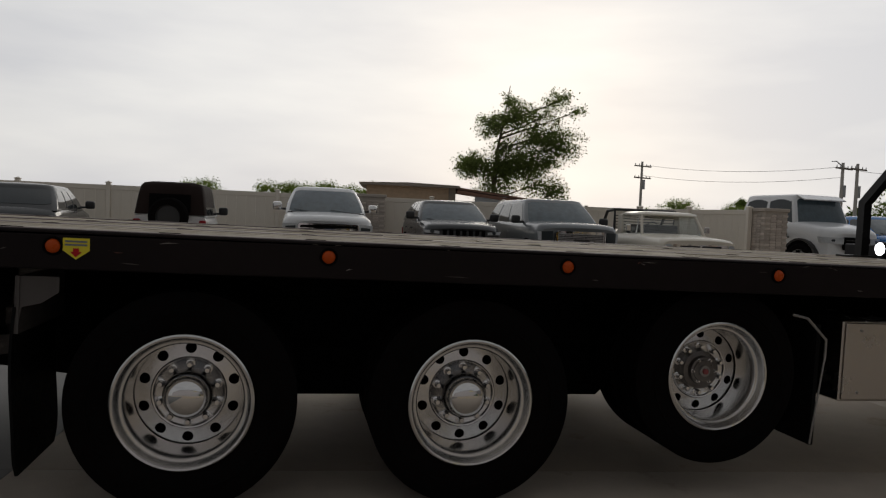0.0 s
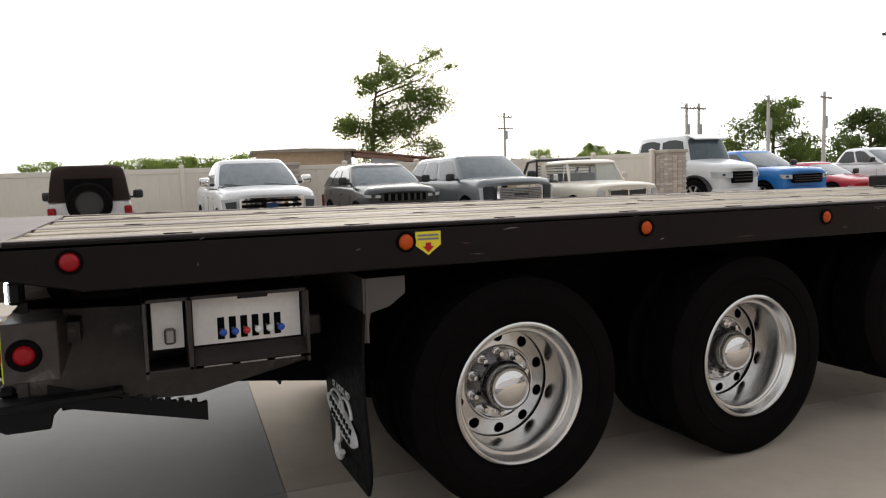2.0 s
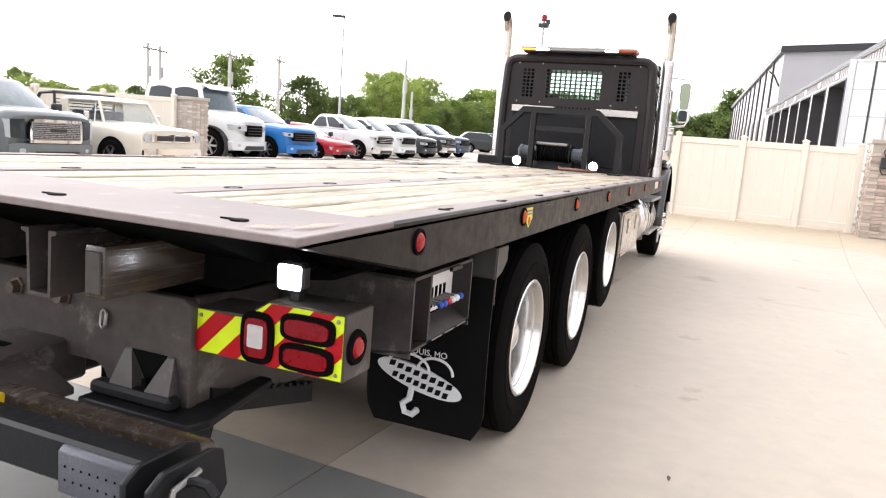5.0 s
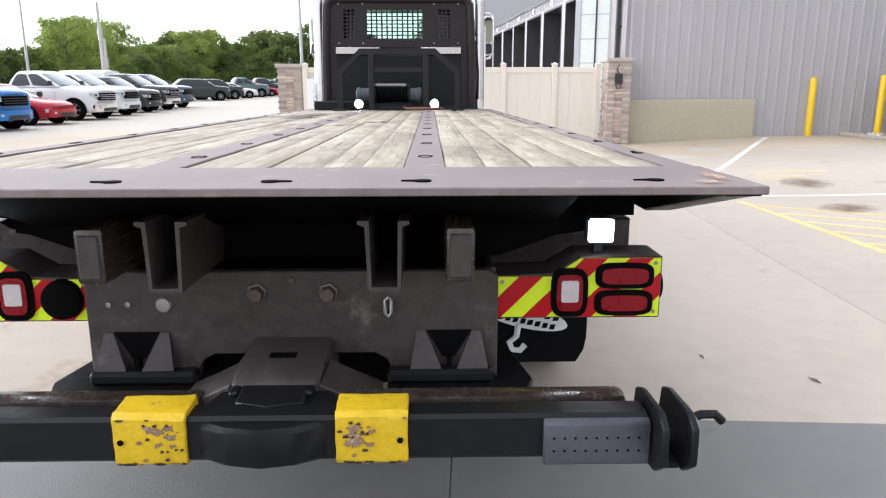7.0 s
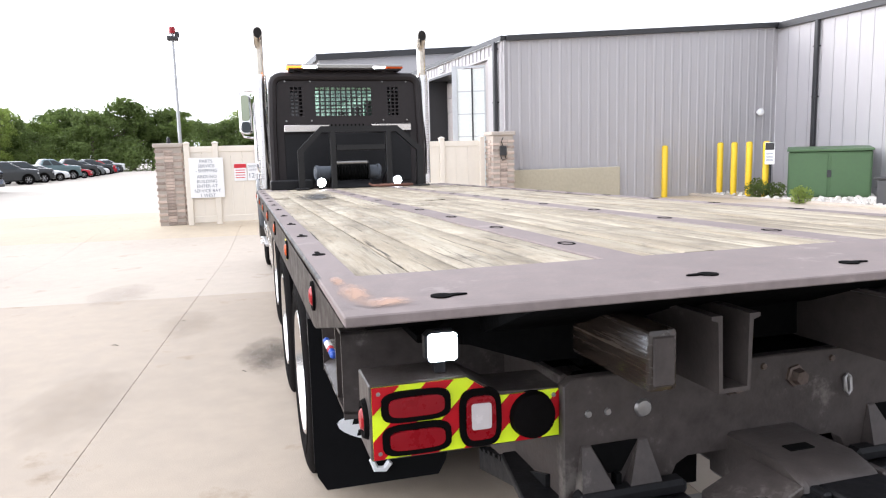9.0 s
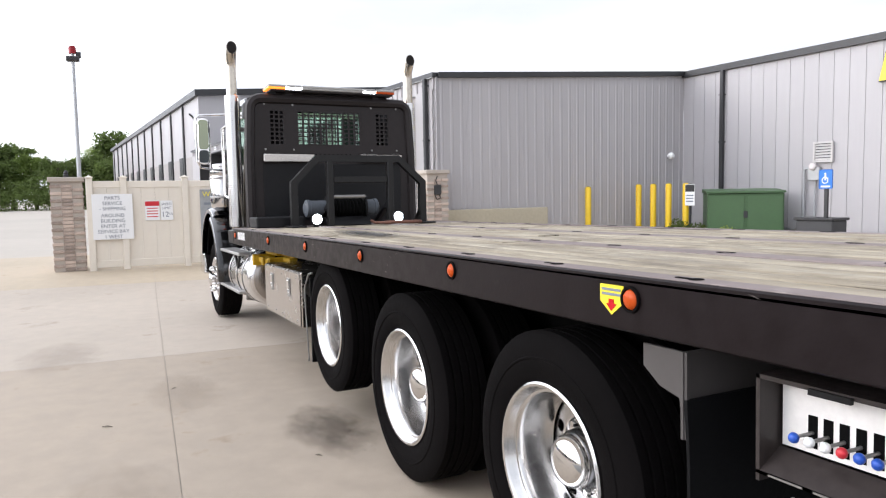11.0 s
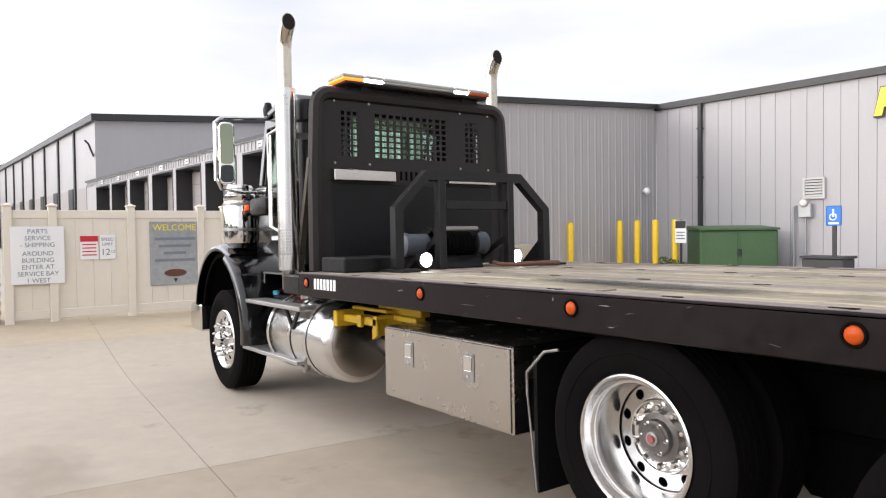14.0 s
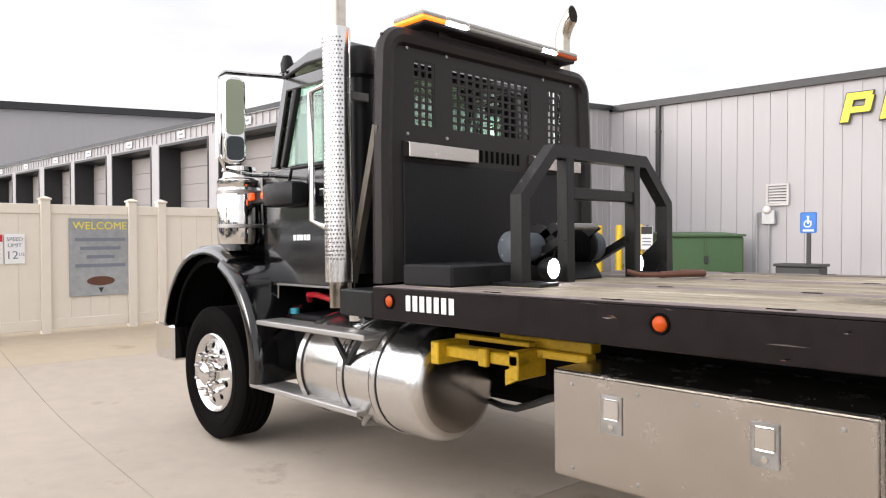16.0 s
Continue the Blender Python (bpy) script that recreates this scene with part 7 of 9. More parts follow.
part("dashboard", box(bmesh.new(), (7.34, CY0 + 0.06, 1.65), (7.58, CY1 - 0.06, 2.06), 0.04), TRIMDARK, cab)
bm = bmesh.new()
tube(bm, [(7.26 + 0.1 * math.cos(a), 5.0 + 0.21 * math.sin(a), 1.98 + 0.19 * math.cos(a)) for a in [k * math.pi / 12 for k in range(25)]], 0.016, 6)
part("steering_wheel", bm, TRIMDARK, cab)
for s in (1, -1):
    yo = on(s, CY1)
    bm = bmesh.new()
    prism(bm, [(6.64, 2.17), (7.47, 2.17), (7.25, 2.80), (6.64, 2.80)], "y", yo - s * 0.03, yo - s * 0.024)
    part("side_window", bm, CABGLASS, cab).visible_shadow = False
    bm = bmesh.new()
    prism(bm, [(6.60, 1.31), (7.567, 1.31), (7.60, 2.14), (6.60, 2.14)], "y", yo + s * 0.0, yo + s * 0.012, 0.005)
    door = part("door", bm, CABBLACK, cab)
    part("door_handle", box(bmesh.new(), (6.68, yo + s * 0.012, 1.92), (6.86, yo + s * 0.03, 1.97), 0.008), CHROME, door)
    bm = bmesh.new()
    for k in range(5):
        box(bm, (7.0 + k * 0.045, yo + s * 0.012, 1.62), (7.035 + k * 0.045, yo + s * 0.014, 1.66))
    part("lettering_bar", bm, SIGNW, door)
    bm = bmesh.new()
    tube(bm, [(6.46, on(s, 5.70), 1.69), (6.56, on(s, 5.75), 1.74), (6.56, on(s, 5.75), 2.54), (6.46, on(s, 5.70), 2.58)], 0.02, 8)
    part("grab_handle", bm, CHROME, cab)
    # mirror
    bm = bmesh.new()
    tube(bm, [(7.35, yo, 2.82), (7.40, on(s, 5.7), 2.81), (7.42, on(s, 5.89), 2.80), (7.42, on(s, 5.945), 2.76), (7.42, on(s, 5.945), 2.20)], 0.017, 8)
    part("mirror_arm", bm, CHROME, cab)
    bm = bmesh.new()
    tube(bm, [(7.42, on(s, 5.94), 2.22), (7.41, on(s, 5.90), 2.12), (7.41, on(s, 5.7), 2.09), (7.45, yo, 2.10)], 0.015, 8)
    part("mirror_arm", bm, CHROME, cab)
    bm = bmesh.new()
    turn_ = pose(7.37, on(s, 5.865), 0, 0, 0, -s * 16)
    prism(bm, round_rect(-s * 0.012, 2.4575, 0.074, 0.2975, 0.05), "x", -0.038, 0.05, 0.012)
    bm.transform(turn_)
    mr = part("mirror_head", bm, CHROME, cab, "tall chrome door mirror")
    # spot glass coloured dark in place of a dark reflection
    for nm_, zc_, hz_ in (("mirror_glass", 2.545, 0.19), ("spot_glass", 2.262, 0.082)):
        bm = prism(bmesh.new(), round_rect(-s * 0.012, zc_, 0.06, hz_, 0.035), "x", -0.0445, -0.036)
        bm.transform(turn_)
        part(nm_, bm, MIRROR if nm_ == "mirror_glass" else DGLASS, mr)
    bm = bmesh.new()
    lathe(bm, (7.34, on(s, 5.44), 2.85), "z", [(0, 0), (0.045, 0), (0.05, 0.06), (0.03, 0.12), (0, 0.13)], 14)
    part("marker", bm, SATIN, cab)
    # stack
    bm = bmesh.new()
    yx = on(s, 5.65)
    pts = [(6.42, yx, 1.2), (6.42, yx, 3.0)] + [(6.42 - 0.28 * (1 - math.cos(radians(q))), yx, 3.244 + 0.28 * math.sin(radians(q))) for q in range(0, 46, 9)] + [(6.31, yx, 3.47)]
    tube(bm, pts, 0.062, 20)
    bm.verts.ensure_lookup_table()
    end_ = bm.verts[-20:]
    way_ = (Vector(pts[-1]) - Vector(pts[-2])).normalized()
    cut_ = Vector((-0.995, 0, 0.1)).normalized()          # the mouth is cut upright and faces back
    for v in end_:
        v.co += way_ * ((Vector(pts[-1]) - v.co).dot(cut_) / way_.dot(cut_))
    stk = part("exhaust_pipe", bm, PIPE, truck, "tall chrome exhaust pipe with a curved tip")
    rim_ = [v.to_tuple() for v in [Vector(v.co) for v in stk.data.vertices[-20:]]]
    mid_ = sum((Vector(p) for p in rim_), Vector()) / 20
    # dark disc closes the mouth, coloured as the shaded inside of the pipe
    bm = bmesh.new()
    f_ = [bm.verts.new(mid_ + (Vector(p) - mid_) * 0.9 + cut_ * 0.003) for p in rim_]
    g_ = [bm.verts.new(mid_ + (Vector(p) - mid_) * 0.9 - cut_ * 0.01) for p in rim_]
    bm.faces.new(f_)
    bm.faces.new(list(reversed(g_)))
    for k in range(20):
        bm.faces.new((f_[k], g_[k], g_[(k + 1) % 20], f_[(k + 1) % 20]))
    part("mouth", bm, mat("sooty_mouth_shade", (0.018, 0.016, 0.015), 0.7, var=0.4, spec=0.1), stk, "black disc for the sooty, shaded mouth of the pipe")
    bm = bmesh.new()
    lathe(bm, (6.42, yx, 0), "z", [(0.085, 1.36), (0.088, 1.36), (0.088, 2.92), (0.085, 2.92)], 28)
    part("heat_shield", bm, ALLOY, stk)
    bm = bmesh.new()
    for k in range(54):
        for q in range(15):
            a = s * (math.pi * 0.5 - (q - 5.5) * 0.24 - (0.12 if k % 2 else 0))
            c, sn_ = math.cos(a), math.sin(a)
            zz = 1.50 + k * 0.0255
            px, py = 6.42 + c * 0.0885, yx + sn_ * 0.0885
            tx, ty = -sn_ * 0.0048, c * 0.0048
            bm.faces.new([bm.verts.new((px + tx, py + ty, zz - 0.0052)), bm.verts.new((px - tx, py - ty, zz - 0.0052)), bm.verts.new((px - tx, py - ty, zz + 0.0052)), bm.verts.new((px + tx, py + ty, zz + 0.0052))])
    tagged(part("perforation", bm, FRAME, stk, smooth=None), kind="stuff")
    part("pipe_bracket", box(bmesh.new(), (6.40, on(s, 5.42), 2.5), (6.44, on(s, 5.6), 2.55)), STEEL, stk)
    # air cleaner
    bm = bmesh.new()
    lathe(bm, (7.86, on(s, 5.56), 0), "z", [(0, 1.55), (0.10, 1.55), (0.16, 1.60), (0.17, 1.66), (0.17, 2.00), (0.16, 2.03), (0.168, 2.05), (0.168, 2.09), (0.13, 2.11), (0.12, 2.15), (0.135, 2.16), (0.125, 2.19), (0.07, 2.20), (0, 2.20)], 32)
    ac = part("air_cleaner", bm, CHROME, truck, "chrome canister air cleaner beside the hood")
    for z in (1.72, 1.98):
        bm = bmesh.new()
        lathe(bm, (7.86, on(s, 5.56), z), "z", [(0.17, 0), (0.178, 0.004), (0.178, 0.026), (0.17, 0.03)], 32)
        part("band", bm, STEEL, ac)
    part("intake", tube(bmesh.new(), [(7.86, on(s, 5.5), 1.62), (7.86, on(s, 5.3), 1.58), (7.86, on(s, 5.1), 1.58)], 0.09, 14), SATIN, ac)
    for x_ in (7.47, 7.66):
        part("amber_lamp", box(bmesh.new(), (x_, on(s, 5.535), 1.93), (x_ + 0.05, on(s, 5.575), 1.985), 0.008), AMBERGLOW, cab, "small lit amber lamp")
    # fender: a crowned front shell and a narrower rear quarter
    fd = part("fender", wheel_arch(bmesh.new(), (8.15, 0.745), 0.85, 4, 118, on(s, 5.73), on(s, 5.05), 26), CABBLACK, truck, "round black front fender")
    part("rear_quarter", wheel_arch(bmesh.new(), (8.12, 0.72), 0.83, 112, 188, on(s, 5.765), on(s, 5.20), 20), CABBLACK, fd, "glossy black curved rear quarter")
    part("arch_liner", wheel_arch(bmesh.new(), (8.15, 0.745), 0.785, 6, 178, on(s, 5.66), on(s, 5.08), 26), GRIMESHADE, fd, "dull black wheel arch liner")
    part("sill_strip", box(bmesh.new(), (6.52, on(s, 5.455), 1.292), (7.45, on(s, 5.488), 1.306), 0.003), STEEL, cab, "thin bare metal strip along the cab sill")
    part("sill_stay", tube(bmesh.new(), [(7.44, on(s, 5.478), 1.30), (7.45, on(s, 5.478), 1.06)], 0.006, 6), STEEL, cab)
    part("cab_light", box(bmesh.new(), (8.92, on(s, 5.35), 1.08), (9.0, on(s, 5.62), 1.26), 0.03), WHITELENS, truck, "front lamp")
# rear window, roof visor, interior
part("rear_window", box(bmesh.new(), (6.52, 4.02, 2.28), (6.526, 4.98, 2.76)), CABGLASS, cab, "rear cab window").visible_shadow = False
part("windscreen", prism(bmesh.new(), [(7.515, 2.15), (7.53, 2.15), (7.315, 2.85), (7.30, 2.85)], "y", 3.6, 5.40), CABGLASS, cab).visible_shadow = False
part("visor", prism(bmesh.new(), [(7.0, 2.955), (7.46, 2.87), (7.48, 2.83), (7.0, 2.92)], "y", 3.56, 5.44, 0.006), CABBLACK, cab)
for s in (1, -1):
    bm = bmesh.new()
    lathe(bm, (6.52, on(s, 5.40), 0), "z", [(0, 1.4), (0.09, 1.4), (0.09, 2.66), (0.12, 2.68), (0.12, 2.82), (0.10, 2.86), (0, 2.86)], 20)
    part("intake_pipe", bm, SATIN, cab, "black upright intake pipe with a cap")
hood = part("hood", prism(bmesh.new(), [(7.6, 1.1), (8.95, 1.0), (9.02, 1.55), (8.93, 1.74), (8.6, 1.84), (7.7, 2.06), (7.6, 2.06)], "y", 3.78, 5.22, 0.06), CABBLACK, truck, "long black hood")
bm = bmesh.new()
box(bm, (9.0, 3.95, 0.95), (9.05, 5.05, 1.62), 0.02)
gr = part("radiator_grille", bm, CHROME, truck, "chrome radiator grille")
for k in range(12):
    part("grille_bar", box(bmesh.new(), (9.045, 4.02 + k * 0.088, 1.0), (9.06, 4.05 + k * 0.088, 1.58)), CHROME, gr)
bm = bmesh.new()
prism(bm, [(8.73, 0.61), (9.08, 0.61), (9.11, 0.7), (9.08, 0.915), (8.73, 0.915)], "y", 3.26, 5.74, 0.02)
part("bumper", bm, CHROME, truck, "chrome front bumper")
# grimy under-cab filler: gearbox, steps backing
part("battery_box", box(bmesh.new(), (6.95, 4.98, 0.62), (7.42, 5.42, 1.08), 0.02), SATIN, truck, "black box behind the cab steps")
part("gearbox", box(bmesh.new(), (5.6, 4.25, 0.55), (7.6, 4.75, 1.0), 0.05), GRIMESHADE, truck)
part("engine", box(bmesh.new(), (7.6, 4.15, 0.6), (8.9, 4.85, 1.1), 0.05), GRIMESHADE, truck)
bm = bmesh.new()
tube(bm, [(7.36, 5.26, 1.17), (7.31, 5.30, 1.215), (7.2, 5.31, 1.222), (7.06, 5.31, 1.206), (6.98, 5.27, 1.17)], 0.022, 8)
part("red_hose", bm, REDPL, truck)
part("filter", cyl(bmesh.new(), (7.365, 5.385, 1.078), (7.365, 5.385, 1.118), 0.034), mat("teal_plastic", (0.05, 0.35, 0.45), 0.4), truck)
for y0_ in (5.50, 3.205):
    part("bed_nose", box(bmesh.new(), (5.902, y0_, 1.18), (6.22, y0_ + 0.295, 1.33), 0.01), SATIN, truck)

# ---- parked vehicles ----
RIMGREY = mat("alloy_rim", (0.35, 0.35, 0.36), 0.3, metal=0.8, var=0.1)
LAMPW = mat("headlamp", (0.42, 0.44, 0.46), 0.12, var=0.3, scale=20, spec=0.5)
TRIMB = mat("black_plastic_trim", (0.02, 0.02, 0.021), 0.5, var=0.2)


def loft(bm, secs):
    """Skin a row of closed rings with as many points each, capped."""
    rings = [[bm.verts.new(p) for p in r] for r in secs]
    n = len(rings[0])
    for a, b in zip(rings, rings[1:]):
        for k in range(n):
            bm.faces.new((a[k], a[(k + 1) % n], b[(k + 1) % n], b[k]))
    bm.faces.new(list(reversed(rings[0])))
    bm.faces.new(rings[-1])
    return bm


def car_wheel(parent, u, s, hw, r, m_rim):
    w = node("wheel", parent)
    w.matrix_basis = pose(u, s * (hw - 0.11), r)
    bm = bmesh.new()
    lathe(bm, (0, 0, 0), (0, s, 0), [(r * 0.62, -0.12), (r * 0.9, -0.12), (r, -0.09), (r, 0.09), (r * 0.9, 0.125), (r * 0.66, 0.125), (r * 0.62, 0.10)], 26)
    part("tyre", bm, RUBBER, w)
    bm = bmesh.new()
    lathe(bm, (0, 0, 0), (0, s, 0), [(r * 0.66, 0.115), (r * 0.62, 0.11), (r * 0.58, 0.05), (0, 0.05)], 24)
    for k in range(6):
        a = k * math.pi / 3
        tube(bm, [(0, s * 0.09, 0), (math.cos(a) * r * 0.6, s * 0.10, math.sin(a) * r * 0.6)], r * 0.09, 4)
    part("rim", bm, m_rim, w)


def smooth_stations(body, n=24):
    """Catmull-Rom through (u, z, w) stations, so that the body's lines flow."""
    us_ = [q[0] for q in body]
    out = []
    for k in range(n + 1):
        u = us_[0] + (us_[-1] - us_[0]) * (k / n)
        i = max(j for j in range(len(us_)) if us_[j] <= u + 1e-9)
        i = min(i, len(us_) - 2)
        t = (u - us_[i]) / (us_[i + 1] - us_[i])
        p0, p1, p2, p3 = (body[max(0, min(len(body) - 1, i + d))] for d in (-1, 0, 1, 2))
        vals = []
        for c in (1, 2):
            m1 = (p2[c] - p0[c]) * 0.5 * min(1.0, (p2[0] - p1[0]) / max(1e-6, p1[0] - p0[0])) if i > 0 else p2[c] - p1[c]
            m2 = (p3[c] - p1[c]) * 0.5 * min(1.0, (p2[0] - p1[0]) / max(1e-6, p3[0] - p2[0])) if i + 2 < len(body) else p2[c] - p1[c]
            h = (2 * t ** 3 - 3 * t * t + 1) * p1[c] + (t ** 3 - 2 * t * t + t) * m1 + (3 * t * t - 2 * t ** 3) * p2[c] + (t ** 3 - t * t) * m2
            vals.append(max(min(p1[c], p2[c]) - 0.02, min(max(p1[c], p2[c]) + 0.02, h)))
        out.append((u, *vals))
    return [tuple(body[0])] + [q for q in out if body[0][0] + 0.03 < q[0] < body[-1][0] - 0.03] + [tuple(body[-1])]


def shell(bm, grid, back):
    """A thin solid between an outer and an inner grid of points."""
    a = [[bm.verts.new(p) for p in row] for row in grid]
    b = [[bm.verts.new(p) for p in row] for row in back]
    n, m = len(a), len(a[0])
    for i in range(n - 1):
        for j in range(m - 1):
            bm.faces.new((a[i][j], a[i][j + 1], a[i + 1][j + 1], a[i + 1][j]))
            bm.faces.new((b[i][j], b[i + 1][j], b[i + 1][j + 1], b[i][j + 1]))
    for i in range(n - 1):
        for j in (0, m - 1):
            bm.faces.new((a[i][j], a[i + 1][j], b[i + 1][j], b[i][j]))
    for j in range(m - 1):
        for i in (0, n - 1):
            bm.faces.new((a[i][j], a[i][j + 1], b[i][j + 1], b[i][j]))
    return bm


FRONT, SIDE_R, REAR, AROUND = 12, 18, 30, 36   # corners of a cabin ring


def cabin_ring(ua, ub, w, z, bf, br):
    """A closed plan outline with a bowed front and rear that run smoothly into the sides."""
    ts = [math.sin(radians(-90 + 15 * k)) for k in range(13)]

    def bow(t, d):
        return d * (1 - max(0.0, 1 - abs(t) ** 2.4) ** (1 / 2.4))
    f_ = [(ua + bow(t, bf), t * w, z) for t in ts]
    r_ = [(ub - bow(t, br), t * w, z) for t in reversed(ts)]
    s_ = [(ua + bf + (ub - br - ua - bf) * k / 6, w, z) for k in range(1, 6)]
    return f_ + s_ + r_ + [(p[0], -p[1], p[2]) for p in reversed(s_)]


CUTS = {"suv": ((0.03, 0.34), (0.39, 0.66), (0.71, 0.97)), "crew": ((0.03, 0.47), (0.53, 0.95)), "single": ((0.06, 0.92),),
        "sedan": ((0.03, 0.49), (0.54, 0.95)), "jeep": ((0.1, 0.4), (0.45, 0.68), (0.72, 0.95))}


def vehicle(name, label, category, x, y, yaw, paint, L, W, body, cabin, style="suv", wheel_r=0.38, rim=None, trim=None, front="bars",
            wheels=None, z=None, group="parked vehicles", detail=True, lower=None, face=None, bow=0.24, mirror=None, nose=0.22):
    """A parked vehicle, nose at u = 0. body: (u, belt height, half-width factor) from nose to tail;
    cabin: (u0, u1, u2, u3, roof height) for the foot and head of the windscreen and the head and foot of the rear;
    face: (half-width factor, low, high) of the grille."""
    v = thing(name, label, category, pose(x, y, gz(x, y) if z is None else z, 0, 0, yaw), group)
    trim = trim or paint
    hw = W / 2
    zb = wheel_r * 0.72
    st_ = sorted(set(smooth_stations(body)) | {tuple(q) for q in body})

    def nose_x(y_):
        return nose * min(1.0, abs(y_) / hw) ** 2.6
    secs = []
    for u, zt, f in st_:
        w = hw * f
        lift = max(0.0, 1 - u / 0.25) * 0.10 + max(0.0, 1 - (L - u) / 0.2) * 0.06
        z0_ = zb + lift
        half = [(0.88 * w, z0_), (0.975 * w, z0_ + 0.09), (0.985 * w, z0_ + 0.30 * (zt - z0_)), (1.0 * w, zt - 0.36), (1.0 * w, zt - 0.26), (0.985 * w, zt - 0.15), (0.955 * w, zt - 0.07), (0.89 * w, zt - 0.012), (0.72 * w, zt + 0.012), (0.4 * w, zt + 0.03)]
        ring = [(-p, q) for p, q in half] + [(0.0, zt + 0.036)] + [(p, q) for p, q in reversed(half)]
        fn, ft = max(0.0, 1 - u / 0.9), max(0.0, 1 - (L - u) / 0.6)
        secs.append([(u + nose_x(p) * fn - 0.08 * (abs(p) / hw) ** 2.5 * ft, p, q) for p, q in ring])
    part("body", loft(bmesh.new(), secs), paint, v, smooth=42)

    def fascia(nm, pts, off, m_, parent=None, lab="", deep=0.08):
        """A piece of the front that follows the bowed nose; pts is a convex outline in (y, z)."""
        lo, hi = min(p[0] for p in pts), max(p[0] for p in pts)
        ys = sorted({lo + (hi - lo) * k / max(1, math.ceil((hi - lo) / 0.09)) for k in range(max(1, math.ceil((hi - lo) / 0.09)) + 1)} | {p[0] for p in pts})
        cols = []
        for q in ys:
            zs = []
            for a, b in zip(pts, pts[1:] + pts[:1]):
                if min(a[0], b[0]) - 1e-9 <= q <= max(a[0], b[0]) + 1e-9:
                    zs += [a[1], b[1]] if abs(a[0] - b[0]) < 1e-9 else [a[1] + (b[1] - a[1]) * (q - a[0]) / (b[0] - a[0])]
            xo = nose_x(q)
            za, zc_ = min(zs), max(max(zs), min(zs) + 0.004)
            cols.append([(xo - off, q, za), (xo - off, q, zc_), (xo + deep, q, zc_), (xo + deep, q, za)])
        if len(cols) < 2:
            return None
        return part(nm, loft(bmesh.new(), cols), m_, parent or v, lab)

    def rounded(cy, cz, hy, hz, r):
        return [(cy + sy * (hy - r + r * math.cos(a)) , cz + sz * (hz - r + r * math.sin(a))) for sy, sz, seq in ((1, 1, (0, 0.52, 1.05, 1.57)), (-1, 1, (1.57, 1.05, 0.52, 0)), (-1, -1, (0, 0.52, 1.05, 1.57)), (1, -1, (1.57, 1.05, 0.52, 0))) for a in seq]
    for s in (-1, 1):
        if detail:
            part("sill", box(bmesh.new(), (0.9, s * (hw + 0.004), zb), (L - 1.0, s * (hw - 0.06), zb + (0.2 if lower else 0.1)), 0.012), lower or TRIMB, v)
    if cabin:
        u0, u1, u2, u3, zr = cabin
        zt = min(q[1] for q in st_ if u0 - 0.05 <= q[0] <= u3 + 0.1) - 0.01
        wb, wr = hw * 0.95, hw * 0.76
        zh = zr - 0.10

        def level(t):
            b_ = math.sin(math.pi * t)
            return cabin_ring(u0 + (u1 - u0) * t - 0.03 * b_, u3 + (u2 - u3) * t + 0.02 * b_, wb + (wr - wb) * t + 0.03 * b_, zt + (zh - zt) * t, bow, 0.14)
        rings = [level(k / 4) for k in range(5)]
        for d, dz in ((0.045, 0.045), (0.12, 0.075), (0.3, 0.095), (0.52, 0.103)):
            rings.append(cabin_ring(u1 + d * 1.1, u2 - d * 0.9, wr - d, zh + dz, bow * 0.8, 0.12))
        part("cabin", loft(bmesh.new(), rings), paint, v, smooth=40)

        def S(s, t):
            r_ = level(t)
            i = int(math.floor(s))
            return Vector(r_[i % AROUND]).lerp(Vector(r_[(i + 1) % AROUND]), s - i)

        def glaze(a, b, f_, h_, m_, nm, off=0.007):
            n_ = max(3, math.ceil(b - a))
            out, inn = [], []
            for i in range(n_ + 1):
                s = a + (b - a) * i / n_
                c_ = 0.05 if i in (0, n_) else 0.0
                ro, ri = [], []
                for j in range(5):
                    t = f_ + c_ + (h_ - f_ - 2 * c_) * j / 4
                    p = S(s, t)
                    nrm = (S(s + 0.05, t) - S(s - 0.05, t)).cross(S(s, min(1, t + 0.03)) - S(s, max(0, t - 0.03))).normalized()
                    if nrm.dot(p - Vector(((u0 + u3) / 2, 0, zt))) < 0:
                        nrm = -nrm
                    ro.append(p + nrm * off)
                    ri.append(p - nrm * 0.012)
                out.append(ro)
                inn.append(ri)
            part(nm, shell(bmesh.new(), out, inn), m_, v, smooth=40)
        glaze(1.55, 10.45, 0.04, 0.97, SGLASS, "windscreen")
        if detail:
            glaze(1.3, 10.7, 0.0, 0.05, TRIMB, "cowl", 0.012)
            for q in (3.2, 7.2):
                a_, b_ = S(q, 0.03), S(q + 2.4, 0.13)
                out_ = Vector((-0.02, 0, 0.015))
                part("wiper", tube(bmesh.new(), [a_ + out_, b_ + out_], 0.008, 4), TRIMB, v)
        if style != "jeep":
            glaze(SIDE_R + 1.8, REAR - 1.8, 0.25, 0.92, DGLASS, "rear_window")
        for l_, r_ in CUTS[style]:
            glaze(FRONT + 6 * l_, FRONT + 6 * r_, 0.08, 0.94, DGLASS, "side_window")
            glaze(REAR + 6 * (1 - r_), REAR + 6 * (1 - l_), 0.08, 0.94, DGLASS, "side_window")
